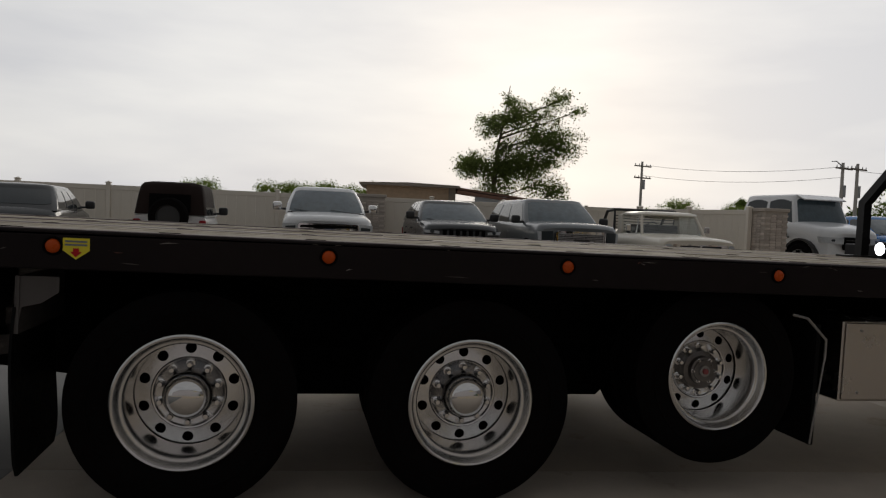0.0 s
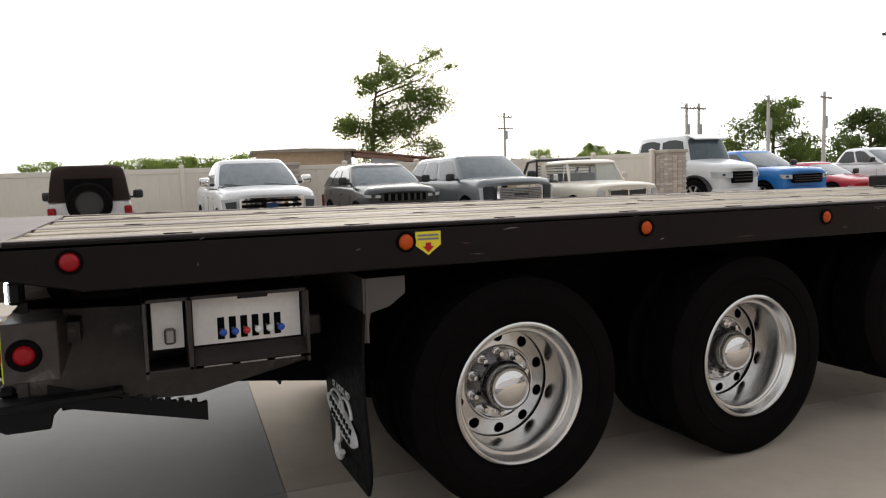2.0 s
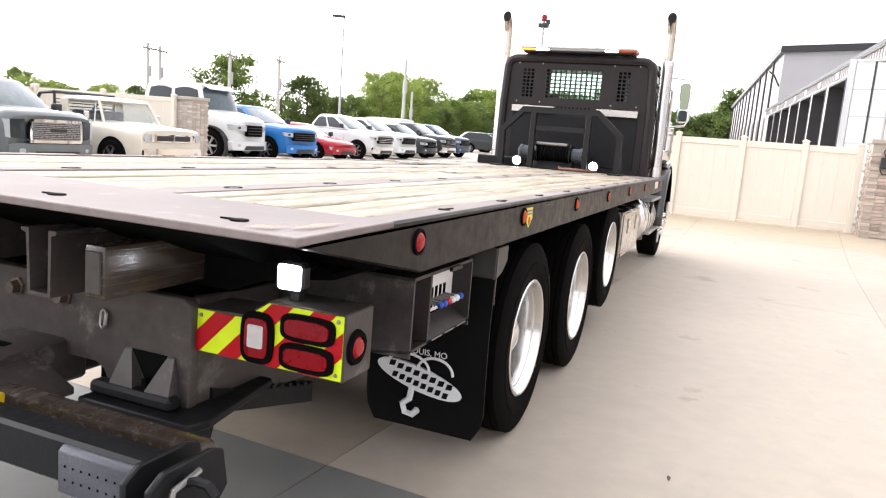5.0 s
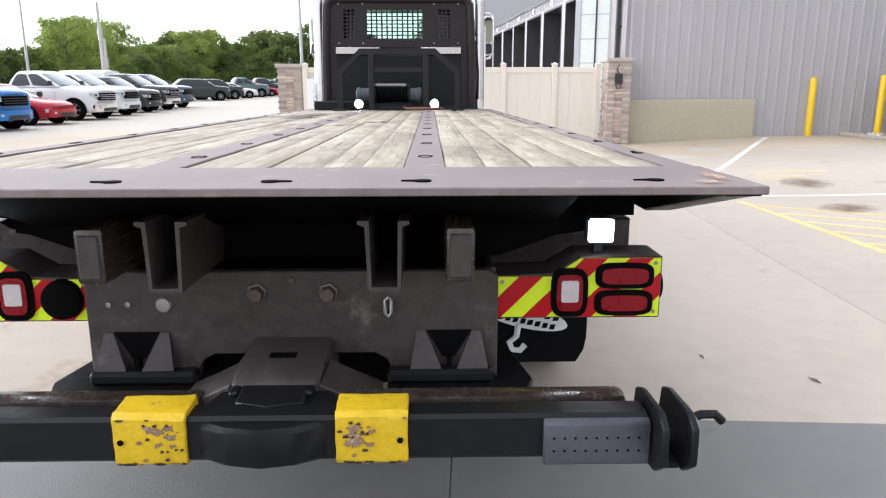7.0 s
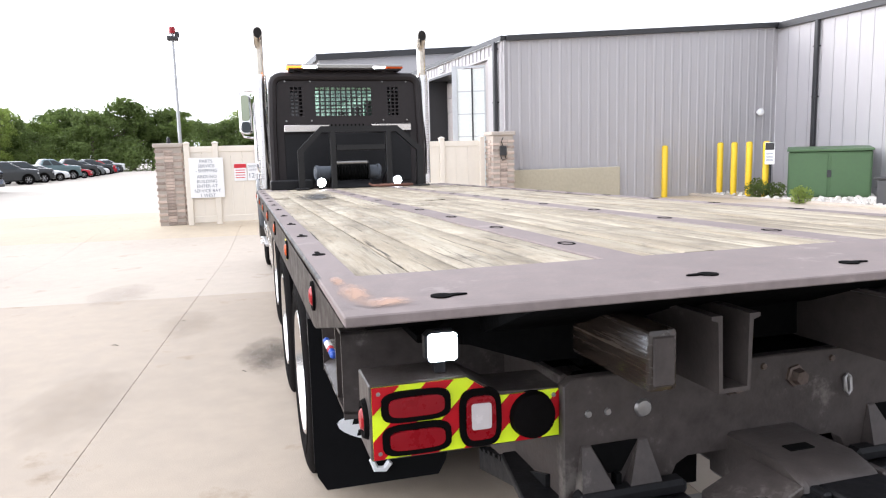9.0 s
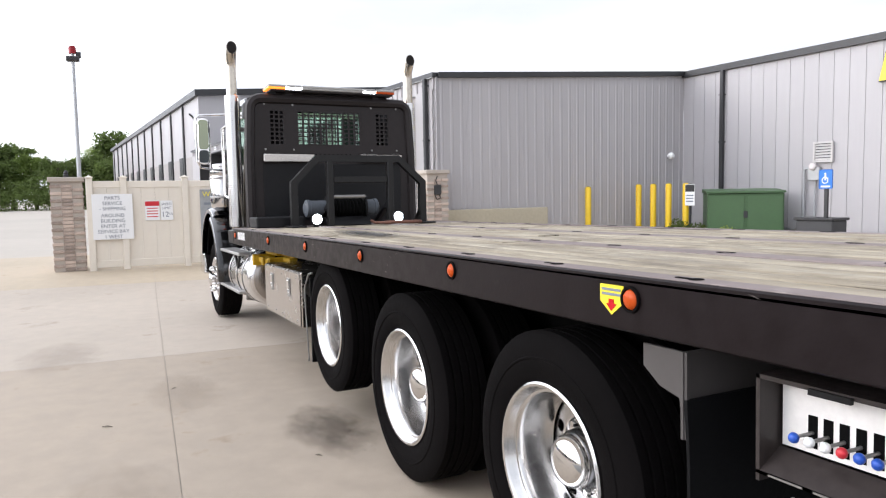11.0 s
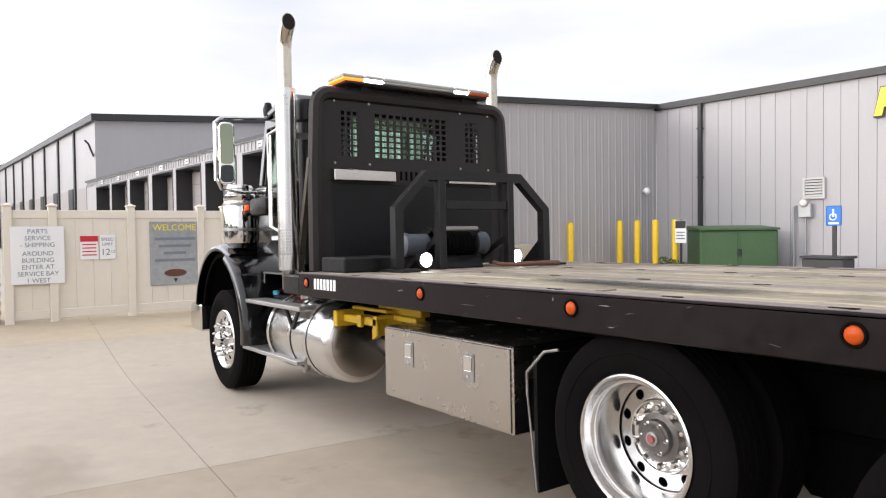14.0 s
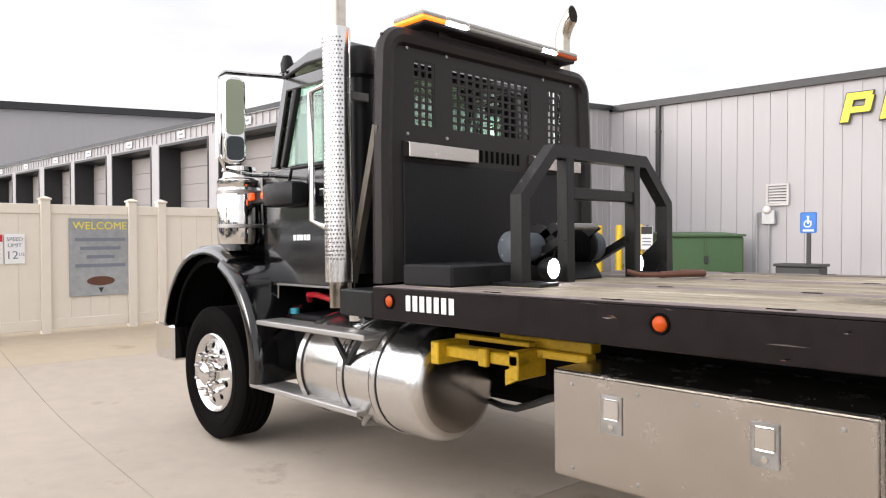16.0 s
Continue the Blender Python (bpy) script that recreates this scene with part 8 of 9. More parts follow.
        if detail:
            for s in (-1, 1):
                bm = bmesh.new()
                box(bm, (u0 + 0.34, s * (hw + 0.03), zt + 0.05), (u0 + 0.49, s * (hw + 0.25), zt + 0.25), 0.05, 3)
                mi = part("door_mirror", bm, mirror or TRIMB, v)
                part("mirror_arm", box(bmesh.new(), (u0 + 0.38, s * (hw - 0.14), zt + 0.06), (u0 + 0.46, s * (hw + 0.04), zt + 0.11), 0.01), TRIMB, mi)
                ln = u3 - u0
                for l_, r_ in CUTS[style][:2]:
                    ud = u0 + bow + ln * r_ - 0.14
                    part("door_handle", box(bmesh.new(), (ud - 0.1, s * (hw - 0.01), zt - 0.2), (ud + 0.06, s * (hw + 0.022), zt - 0.165), 0.008), CHROME if trim is CHROME else paint, v)
                    part("door_seam", box(bmesh.new(), (ud + 0.12, s * (hw - 0.02), zb + 0.16), (ud + 0.128, s * (hw + 0.0015), zt - 0.2)), GRIMESHADE, v)
                part("door_seam", box(bmesh.new(), (u0 + bow + 0.1, s * (hw - 0.02), zb + 0.16), (u0 + bow + 0.108, s * (hw + 0.0015), zt - 0.2)), GRIMESHADE, v)
    wheels = wheels or (0.95, L - 1.15)
    for u in wheels:
        for s in (-1, 1):
            bm = bmesh.new()
            lathe(bm, (u, s * (hw + 0.003), wheel_r), (0, s, 0), [(wheel_r * 1.16, -0.3), (wheel_r * 1.16, 0.0), (wheel_r * 1.22, 0.012), (wheel_r * 1.22, -0.05)], 28)
            for vv in list(bm.verts):
                vv.co.z = max(vv.co.z, zb)
            # dark disc on the body side, painted for the shaded wheel well
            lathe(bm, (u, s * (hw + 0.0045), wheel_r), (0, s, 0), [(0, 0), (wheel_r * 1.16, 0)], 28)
            part("wheel_arch", bm, GRIMESHADE, v)
            car_wheel(v, u, s, hw + 0.03, wheel_r, rim or RIMGREY)
    zn = body[0][1]
    gw, g0, g1 = face or (0.5, zn - 0.36, zn - 0.08)
    gy, gc, gh = hw * gw, (g0 + g1) / 2, (g1 - g0) / 2
    # bumper, lower intake and fog lamps
    part_trim = fascia("bumper", [(-hw * 0.93, zb + 0.12), (-hw * 0.90, zb + 0.04), (hw * 0.90, zb + 0.04), (hw * 0.93, zb + 0.12), (hw * 0.93, zb + 0.30), (hw * 0.88, zb + 0.34), (-hw * 0.88, zb + 0.34), (-hw * 0.93, zb + 0.30)], 0.06, trim, deep=0.16)
    fascia("air_dam", [(-hw * 0.55, zb + 0.05), (hw * 0.55, zb + 0.05), (hw * 0.48, zb + 0.19), (-hw * 0.48, zb + 0.19)], 0.068, TRIMB, part_trim)
    for s in (-1, 1):
        fascia("fog_lamp", rounded(s * hw * 0.72, zb + 0.2, 0.055, 0.04, 0.03), 0.068, LAMPW, part_trim)
    lamp_y = hw * 0.985
    if front == "ladder":        # chrome-framed black grille with two bars and an oval badge
        g = fascia("grille", rounded(0, gc, gy, gh, 0.07), 0.028, CHROME)
        fascia("grille_mesh", rounded(0, gc, gy - 0.045, gh - 0.04, 0.05), 0.034, GRIMESHADE, g)
        for zz in (gc - 0.055, gc + 0.055):
            fascia("grille_bar", [(-gy + 0.04, zz - 0.022), (gy - 0.04, zz - 0.022), (gy - 0.04, zz + 0.022), (-gy + 0.04, zz + 0.022)], 0.046, CHROME, g)
        fascia("badge", rounded(0, gc, 0.13, 0.062, 0.06), 0.056, PN_BADGE, g)
    elif front == "mesh":        # tall chrome frame round a fine bright mesh
        g = fascia("grille", rounded(0, gc, gy, gh, 0.06), 0.04, CHROME)
        fascia("grille_mesh", rounded(0, gc, gy - 0.06, gh - 0.055, 0.03), 0.046, RIMGREY, g)
        for k in range(9):
            zz = g0 + 0.07 + (g1 - g0 - 0.14) * (k + 0.5) / 9
            fascia("grille_bar", [(-gy + 0.075, zz - 0.008), (gy - 0.075, zz - 0.008), (gy - 0.075, zz + 0.008), (-gy + 0.075, zz + 0.008)], 0.052, TRIMB, g)
        fascia("badge", rounded(0, gc + 0.02, 0.19, 0.035, 0.01), 0.06, TRIMB, g)
    elif front == "slots":
        g = fascia("grille", rounded(0, gc, gy, gh, 0.05), 0.012, GRIMESHADE)
        for k in range(8):
            yy = gy * (-0.98 + 1.96 * k / 7)
            fascia("grille_bar", [(yy - 0.03, g0 + 0.01), (yy + 0.03, g0 + 0.01), (yy + 0.03, g1 - 0.01), (yy - 0.03, g1 - 0.01)], 0.03, paint, g)
    elif front == "twin":        # two dark openings in a bright surround
        g = fascia("grille", rounded(0, gc, gy, gh, 0.03), 0.02, CHROME)
        for s in (-1, 1):
            fascia("grille_mesh", rounded(s * gy * 0.40, gc, gy * 0.36, gh - 0.03, 0.02), 0.026, TRIMB, g)
    else:
        g = fascia("grille", rounded(0, gc, gy, gh, 0.06), 0.028, GRIMESHADE)
        for k in range(3):
            zz = g0 + (g1 - g0) * (k + 1) / 4
            fascia("grille_bar", [(-gy + 0.03, zz - 0.012), (gy - 0.03, zz - 0.012), (gy - 0.03, zz + 0.012), (-gy + 0.03, zz + 0.012)], 0.036, CHROME if trim is CHROME else TRIMB, g)
    for s in (-1, 1):
        if front == "mesh":      # tall dark lamps with a bright strip
            h_ = fascia("headlamp", [(s * (gy + 0.05), g0 + 0.06), (s * lamp_y * 0.93, g0 + 0.10), (s * lamp_y * 0.97, g1 - 0.03), (s * (gy + 0.05), g1 - 0.01)], 0.012, DGLASS)
            fascia("light_strip", [(s * lamp_y * 0.90, g0 + 0.08), (s * lamp_y * 0.96, g0 + 0.10), (s * lamp_y * 0.975, g1 - 0.03), (s * lamp_y * 0.91, g1 - 0.03)], 0.018, LAMPW, h_)
        elif front == "twin":    # round lamps
            h_ = fascia("headlamp", rounded(s * (gy + 0.11), gc, 0.09, 0.09, 0.085), 0.03, LAMPW)
        elif front == "ladder":  # dark lamps hooked round by a pale strip
            h_ = fascia("headlamp", [(s * (gy + 0.02), g0 + 0.02), (s * lamp_y * 0.97, g0 + 0.06), (s * lamp_y, g1 - 0.02), (s * (gy + 0.02), g1)], 0.014, LAMPW)
            fascia("projector", [(s * (gy + 0.05), g0 + 0.07), (s * lamp_y * 0.92, g0 + 0.10), (s * lamp_y * 0.94, g1 - 0.08), (s * (gy + 0.05), g1 - 0.06)], 0.02, DGLASS, h_)
        else:
            h_ = fascia("headlamp", [(s * (gy + 0.03), gc - gh * 0.1), (s * lamp_y * 0.96, gc + gh * 0.05), (s * lamp_y, g1 - 0.01), (s * (gy + 0.03), g1 - 0.03)], 0.014, LAMPW)
            fascia("projector", rounded(s * (gy * 0.5 + lamp_y * 0.5), gc + gh * 0.45, 0.05, 0.035, 0.03), 0.02, DGLASS, h_)
    part("rear_bumper", box(bmesh.new(), (L - 0.08, -hw * 0.94, zb + 0.04), (L + 0.06, hw * 0.94, zb + 0.26), 0.05, 2), trim, v)
    for s in (-1, 1):
        part("tail_lamp", box(bmesh.new(), (L - 0.09, s * hw * 0.78, body[-1][1] - 0.42), (L + 0.015, s * hw * 0.965, body[-1][1] - 0.08), 0.02), REDLENS, v)
    return v


PW = car_paint("white_car_paint", (0.66, 0.67, 0.68))
PG = car_paint("grey_car_paint", (0.15, 0.163, 0.17))
PD = car_paint("charcoal_car_paint", (0.035, 0.038, 0.04))
PB = car_paint("blue_car_paint", (0.02, 0.16, 0.46))
PR = car_paint("red_car_paint", (0.36, 0.015, 0.025))
PC = car_paint("cream_car_paint", (0.66, 0.61, 0.52))
PN = car_paint("navy_car_paint", (0.05, 0.08, 0.14))
PT = car_paint("teal_grey_car_paint", (0.10, 0.15, 0.16))
PN_BADGE = car_paint("dark_badge_enamel", (0.015, 0.03, 0.09))
PJ = mat("brown_soft_top", (0.02, 0.0125, 0.0105), 0.8, var=0.25, bump=0.2, spec=0.15)

PICK = [(0, 1.12, 0.93), (0.05, 1.19, 0.96), (0.2, 1.25, 0.99), (1.0, 1.31, 1.0), (1.5, 1.33, 1.0), (3.70, 1.34, 1.0), (3.78, 1.36, 1.0), (5.6, 1.38, 1.0), (5.85, 1.36, 0.97)]
SUVB = [(0, 0.98, 0.90), (0.05, 1.05, 0.93), (0.2, 1.10, 0.97), (0.8, 1.16, 0.99), (1.3, 1.19, 1.0), (4.2, 1.22, 1.0), (4.7, 1.16, 0.95), (4.85, 1.02, 0.86)]
BIGS = [(0, 1.18, 0.93), (0.05, 1.24, 0.96), (0.2, 1.29, 0.99), (1.1, 1.32, 1.0), (1.5, 1.34, 1.0), (5.2, 1.36, 1.0), (5.55, 1.24, 0.97), (5.7, 1.1, 0.9)]
SEDN = [(0, 0.66, 0.88), (0.08, 0.74, 0.92), (0.35, 0.81, 0.97), (1.2, 0.93, 1.0), (1.5, 0.96, 1.0), (4.0, 1.03, 1.0), (4.55, 1.03, 0.93), (4.75, 0.92, 0.84)]
N = 90   # nose towards the truck


def pickup(x, y, paint, label, yaw=N, z=None, zr=1.96, **k):
    k.setdefault("face", (0.62, 0.78, 1.08))
    return vehicle("pickup_truck", label, "pickup truck", x, y, yaw, paint, 5.85, 2.03, PICK, (1.35, 2.25, 3.42, 3.74, zr), "crew", 0.41, z=z, **k)


def suv(x, y, paint, label, yaw=N, H=1.78, **k):
    return vehicle("suv", label, "suv", x, y, yaw, paint, 4.85, 1.94, SUVB, (1.15, 1.95, 4.05, 4.72, H), "suv", 0.37, **k)


def sedan(x, y, paint, label, yaw=N, **k):
    return vehicle("sedan", label, "car", x, y, yaw, paint, 4.75, 1.82, SEDN, (1.2, 2.15, 3.4, 4.3, 1.46), "sedan", 0.33, **k)


pickup(1.12, 15.7, PW, "white crew-cab pickup truck parked nose out", zr=2.0, front="ladder", face=(0.66, 0.76, 1.10), trim=CHROME, mirror=CHROME)
suv(4.35, 16.3, PD, "dark grey sport utility vehicle with a slotted grille", yaw=N - 2, H=1.73, z=0.24, lower=TRIMB, front="slots", face=(0.58, 0.80, 0.97))
vehicle("suv", "large metallic grey sport utility vehicle with chrome grille", "suv", 6.95, 15.4, N - 2, PG, 5.7, 2.06, BIGS, (1.12, 1.95, 5.0, 5.52, 1.95), "suv", 0.42, front="mesh", face=(0.60, 0.66, 1.14))
OLD = [(0, 1.0, 0.95), (0.05, 1.04, 0.97), (0.25, 1.07, 0.99), (1.3, 1.12, 1.0), (1.4, 1.13, 1.0), (2.8, 1.13, 1.0), (2.85, 1.18, 1.0), (5.0, 1.18, 1.0), (5.05, 1.16, 1.0)]
old = vehicle("vintage_pickup", "cream vintage pickup truck with a chrome front", "pickup truck", 9.75, 14.9, N - 2, PC, 5.05, 1.98, OLD, None, "single", 0.37, front="twin", face=(0.70, 0.76, 0.94), trim=CHROME, nose=0.06)
# its open cab: roof, thin pillars, clear panes, seat and wheel
bm = loft(bmesh.new(), [cabin_ring(1.56, 2.86, 0.76, 1.60, 0.16, 0.12), cabin_ring(1.50, 2.88, 0.79, 1.63, 0.16, 0.12), cabin_ring(1.54, 2.86, 0.77, 1.675, 0.16, 0.12), cabin_ring(1.66, 2.76, 0.66, 1.71, 0.12, 0.1), cabin_ring(1.9, 2.6, 0.4, 1.725, 0.06, 0.05)])
part("cab_roof", bm, PC, old, smooth=40)
for s in (-1, 1):
    part("windscreen_pillar", tube(bmesh.new(), [(1.32, s * 0.86, 1.08), (1.64, s * 0.735, 1.62)], 0.035, 6), PC, old)
    part("vent_pillar", tube(bmesh.new(), [(1.62, s * 0.885, 1.1), (1.72, s * 0.76, 1.62)], 0.014, 6), CHROME, old)
    part("cab_corner", prism(bmesh.new(), [(2.52, 1.1), (2.84, 1.1), (2.84, 1.62), (2.6, 1.62)], "y", s * 0.80, s * 0.86, 0.015), PC, old)
    part("side_window", prism(bmesh.new(), [(1.40, 1.12), (2.56, 1.12), (2.62, 1.61), (1.66, 1.61)], "y", s * 0.815, s * 0.82), PANE, old).visible_shadow = False
    part("door_mirror", box(bmesh.new(), (1.62, s * 1.02, 1.2), (1.66, s * 1.16, 1.36), 0.015), CHROME, old)
    part("mirror_arm", tube(bmesh.new(), [(1.65, s * 0.92, 1.1), (1.65, s * 1.08, 1.24)], 0.01, 6), CHROME, old)
bm = bmesh.new()
box(bm, (2.78, -0.84, 1.08), (2.84, 0.84, 1.22), 0.01)
box(bm, (2.78, -0.80, 1.55), (2.84, 0.80, 1.64), 0.01)
part("cab_back", bm, PC, old)
part("windscreen", prism(bmesh.new(), [(1.34, 1.12), (1.345, 1.12), (1.635, 1.61), (1.63, 1.61)], "y", -0.78, 0.78), PANE, old).visible_shadow = False
part("seat", box(bmesh.new(), (2.45, -0.72, 1.05), (2.62, 0.72, 1.38), 0.05, 2), TRIMB, old, "dark bench seat")
bm = bmesh.new()
tube(bm, [(1.85 - 0.07 * math.sin(a * 0.5236), 0.36 + 0.19 * math.cos(a * 0.5236), 1.27 + 0.17 * math.sin(a * 0.5236)) for a in range(13)], 0.014, 6)
part("steering_wheel", bm, TRIMB, old)
bm = bmesh.new()
tube(bm, [(3.0, -0.88, 1.1), (3.0, -0.88, 1.76), (3.0, 0.88, 1.76), (3.0, 0.88, 1.1)], 0.045, 6)
rack = part("bed_rack", bm, TRIMB, old, "black tubular rack behind the cab")
for s in (-1, 1):
    part("rack_brace", tube(bmesh.new(), [(3.0, s * 0.88, 1.76), (3.5, s * 0.88, 1.72), (3.9, s * 0.88, 1.2)], 0.045, 6), TRIMB, rack)
for k in range(5):
    part("rack_slat", box(bmesh.new(), (2.99, -0.86, 1.26 + 0.08 * k), (3.02, 0.86, 1.285 + 0.08 * k)), TRIMB, rack)
JB = [(0, 1.0, 0.8), (0.1, 1.05, 0.85), (1.2, 1.12, 0.88), (1.5, 1.14, 0.98), (3.9, 1.14, 1.0), (4.0, 1.13, 1.0)]
jp = vehicle("open_top_jeep", "white off-road vehicle with a dark soft top, seen from behind", "off-road vehicle", -2.35, 20.6, -N, PW, 4.0, 1.6, JB, (1.35, 1.7, 3.75, 3.95, 1.80), "jeep", 0.42, bow=0.08)
bm = loft(bmesh.new(), [cabin_ring(1.75, 4.02, 0.76, 1.16, 0.1, 0.12), cabin_ring(1.75, 3.95, 0.70, 1.6, 0.1, 0.14), cabin_ring(1.75, 3.9, 0.66, 1.80, 0.1, 0.16), cabin_ring(1.8, 3.84, 0.6, 1.87, 0.1, 0.16), cabin_ring(1.95, 3.7, 0.44, 1.90, 0.08, 0.12)])
top_ = part("soft_top", bm, PJ, jp, "dark brown soft top")
part("rear_window", prism(bmesh.new(), [(4.03, 1.22), (4.04, 1.22), (3.975, 1.62), (3.965, 1.62)], "y", -0.44, 0.44), GRIMESHADE, top_)
sp = node("spare_wheel", jp, "spare wheel on the tailgate")
sp.matrix_basis = pose(4.16, 0, 1.12)
bm = bmesh.new()
lathe(bm, (0, 0, 0), "x", [(0.26, -0.12), (0.38, -0.12), (0.42, -0.08), (0.42, 0.08), (0.38, 0.12), (0.26, 0.12)], 30)
part("tyre", bm, RUBBER, sp)
bm = bmesh.new()
lathe(bm, (0, 0, 0), "x", [(0.27, 0.1), (0.24, 0.05), (0, 0.06)], 24)
part("rim", bm, TRIMB, sp)
sv = suv(-6.0, 20.9, PD, "dark grey sport utility vehicle with a red tail lamp", yaw=-N + 6, H=1.74)
bm = bmesh.new()
box(bm, (4.80, -0.93, 0.86), (4.9, 0.93, 1.02), 0.01)
part("light_strip", bm, REDLENS, sv, "wide red tail lamp")

# white crew-cab lorry beyond the pillar
tr = vehicle("work_truck", "white conventional-cab work truck with a black grille", "truck", 16.5, 17.6, N + 5, PW, 7.9, 2.3,
             [(0, 1.30, 0.78), (0.06, 1.40, 0.84), (0.3, 1.50, 0.9), (1.2, 1.64, 0.95), (1.6, 1.70, 0.97), (3.9, 1.70, 0.97), (3.95, 1.1, 0.9), (7.8, 1.1, 0.9), (7.9, 1.1, 0.9)], (1.1, 1.5, 3.75, 3.9, 2.53), "crew", 0.5,
             face=(0.40, 0.86, 1.24), wheels=(1.0, 6.1), bow=0.16, nose=0.3)
part("sun_visor", prism(bmesh.new(), [(1.25, 2.36), (1.27, 2.33), (1.6, 2.47), (1.6, 2.50)], "y", -0.8, 0.8), PW, tr)
for s in (-1, 1):
    part("fender", lathe(bmesh.new(), (1.0, s * 1.0, 0.5), (0, s, 0), [(0.60, 0.0), (0.60, 0.17), (0.66, 0.18), (0.66, 0.0)], 24), TRIMB, tr)
pickup(19.0, 17.2, PB, "bright blue pickup truck with a black grille", N - 4)
sedan(22.5, 17.4, PR, "red sedan parked in the row", N - 4)
pickup(25.9, 17.3, PW, "white crew-cab pickup truck beside the red sedan", N - 4, trim=CHROME)
pickup(29.6, 17.8, PW, "white crew-cab pickup truck beside a dark suv", N - 4)
suv(33.2, 18.1, PD, "dark sport utility vehicle between pickups", N - 4)
pickup(36.6, 18.3, PD, "black pickup truck in the parked row", N - 4, trim=CHROME)
pickup(40.2, 18.7, PN, "navy blue pickup truck ending the near row", N - 4)
vehicle("box_truck", "small white box truck behind the parked row", "truck", 47.0, 24.0, N - 4, PW, 5.6, 2.1,
        [(0, 1.0, 0.9), (0.1, 1.1, 0.96), (0.9, 1.2, 1.0), (2.2, 1.22, 1.0), (2.25, 2.25, 1.0), (5.5, 2.28, 1.0), (5.6, 2.2, 0.98)], (0.8, 1.3, 2.1, 2.24, 2.05), "single", 0.38, detail=False, bow=0.1)
FAR = [(58.0, 21.2, PD, 1), (62.5, 21.2, PD, 1), (67.0, 21.0, PW, 2), (71.5, 20.9, PT, 0), (76.0, 20.8, PR, 2), (80.5, 21.0, PD, 0), (85.0, 21.2, PG, 1), (89.5, 21.4, PW, 2), (94, 21.7, PD, 0), (98.5, 22, PR, 1), (103, 22.3, PN, 2), (107.5, 22.6, PD, 1), (112, 22.9, PW, 0)]
for x_, y_, p_, k in FAR:
    tone = {PW: "white", PD: "dark grey", PR: "red", PN: "navy blue", PG: "grey", PT: "teal grey"}[p_]
    (pickup, suv, sedan)[k](x_, y_, p_, tone + (" pickup truck", " sport utility vehicle", " sedan")[k] + " in the far parked row", yaw=N + 30, detail=False)

# ---- lot fence, pillars, shed, poles ----
vinyl_fence("long cream vinyl fence behind the parked row", [(-32 + 2.45 * k, 22.6) for k in range(19)], 1.98, "fences")
brick_pillar(13.75, 17.95, 0.75, 2.14, "pale rough brick pillar at the end of the lot fence", finial=False, brick=PALE_ME)
brick_pillar(2.75, 22.3, 0.8, 2.15, "pale rough brick pillar before the lot fence", finial=False, brick=PALE_ME)
vinyl_fence("cream vinyl fence panel beside the brick pillar", [(13.3, 18.2), (12.7, 20.4), (12.1, 22.5)], 1.98, "fences")

shed = thing("shed", "tan masonry shed with a brown lean-to bay", "shed", pose(3.4, 30.5, 0.1, 0, 0, -8))
part("wall", box(bmesh.new(), (0, 0, 0), (3.8, 4.5, 2.75), 0.01), PLYWOOD, shed)
RUSTROOF = mat("rusty_roof_sheet", (0.16, 0.085, 0.06), 0.8, var=0.35, scale=3, second=(0.28, 0.2, 0.15), spots=0.05, bump=0.2)
part("roof", prism(bmesh.new(), [(-0.3, 2.80), (1.8, 2.86), (4.0, 2.80), (4.0, 2.70), (-0.3, 2.71)], "y", -0.4, 4.8), TIMBER, shed)
part("lean_to_roof", prism(bmesh.new(), [(3.95, 2.74), (10.2, 2.02), (10.2, 1.95), (3.95, 2.66)], "y", -0.3, 4.8), RUSTROOF, shed, "rusty brown lean-to roof")
part("fascia_board", prism(bmesh.new(), [(3.9, 2.62), (10.1, 1.90), (10.1, 1.78), (3.9, 2.47)], "y", -0.34, -0.301), RUSTROOF, shed)
part("eaves_board", prism(bmesh.new(), [(5.7, 2.22), (10.1, 1.72), (10.1, 1.66), (5.7, 2.15)], "y", -0.2, -0.16), VINYL, shed)
for x_ in (7.4, 9.6):
    part("post", box(bmesh.new(), (x_, 0.0, 0), (x_ + 0.12, 0.12, 2.2)), TIMBER, shed)
part("back_wall", box(bmesh.new(), (3.8, 4.3, 0), (10.0, 4.4, 2.0)), RUSTROOF, shed)
part("corner_post", box(bmesh.new(), (3.55, -0.06, 0), (3.85, -0.002, 2.69), 0.01), TIMBER, shed)
part("sheet", box(bmesh.new(), (4.7, -0.1, 1.2), (6.1, -0.05, 2.42)), mat("blue_grey_sheet", (0.42, 0.45, 0.49), 0.6, var=0.12, scale=2), shed, "blue-grey metal sheet")
for z_ in (0.9, 1.8):
    part("course_joint", box(bmesh.new(), (0.0, -0.006, z_), (3.5, -0.001, z_ + 0.015)), TIMBER, shed)


# pole colour lightened to stand in for bright haze
POLEGREY = mat("hazy_weathered_pole", (0.46, 0.44, 0.41), 0.85, var=0.2, stretch=(1, 1, 0.1), bump=0.2)


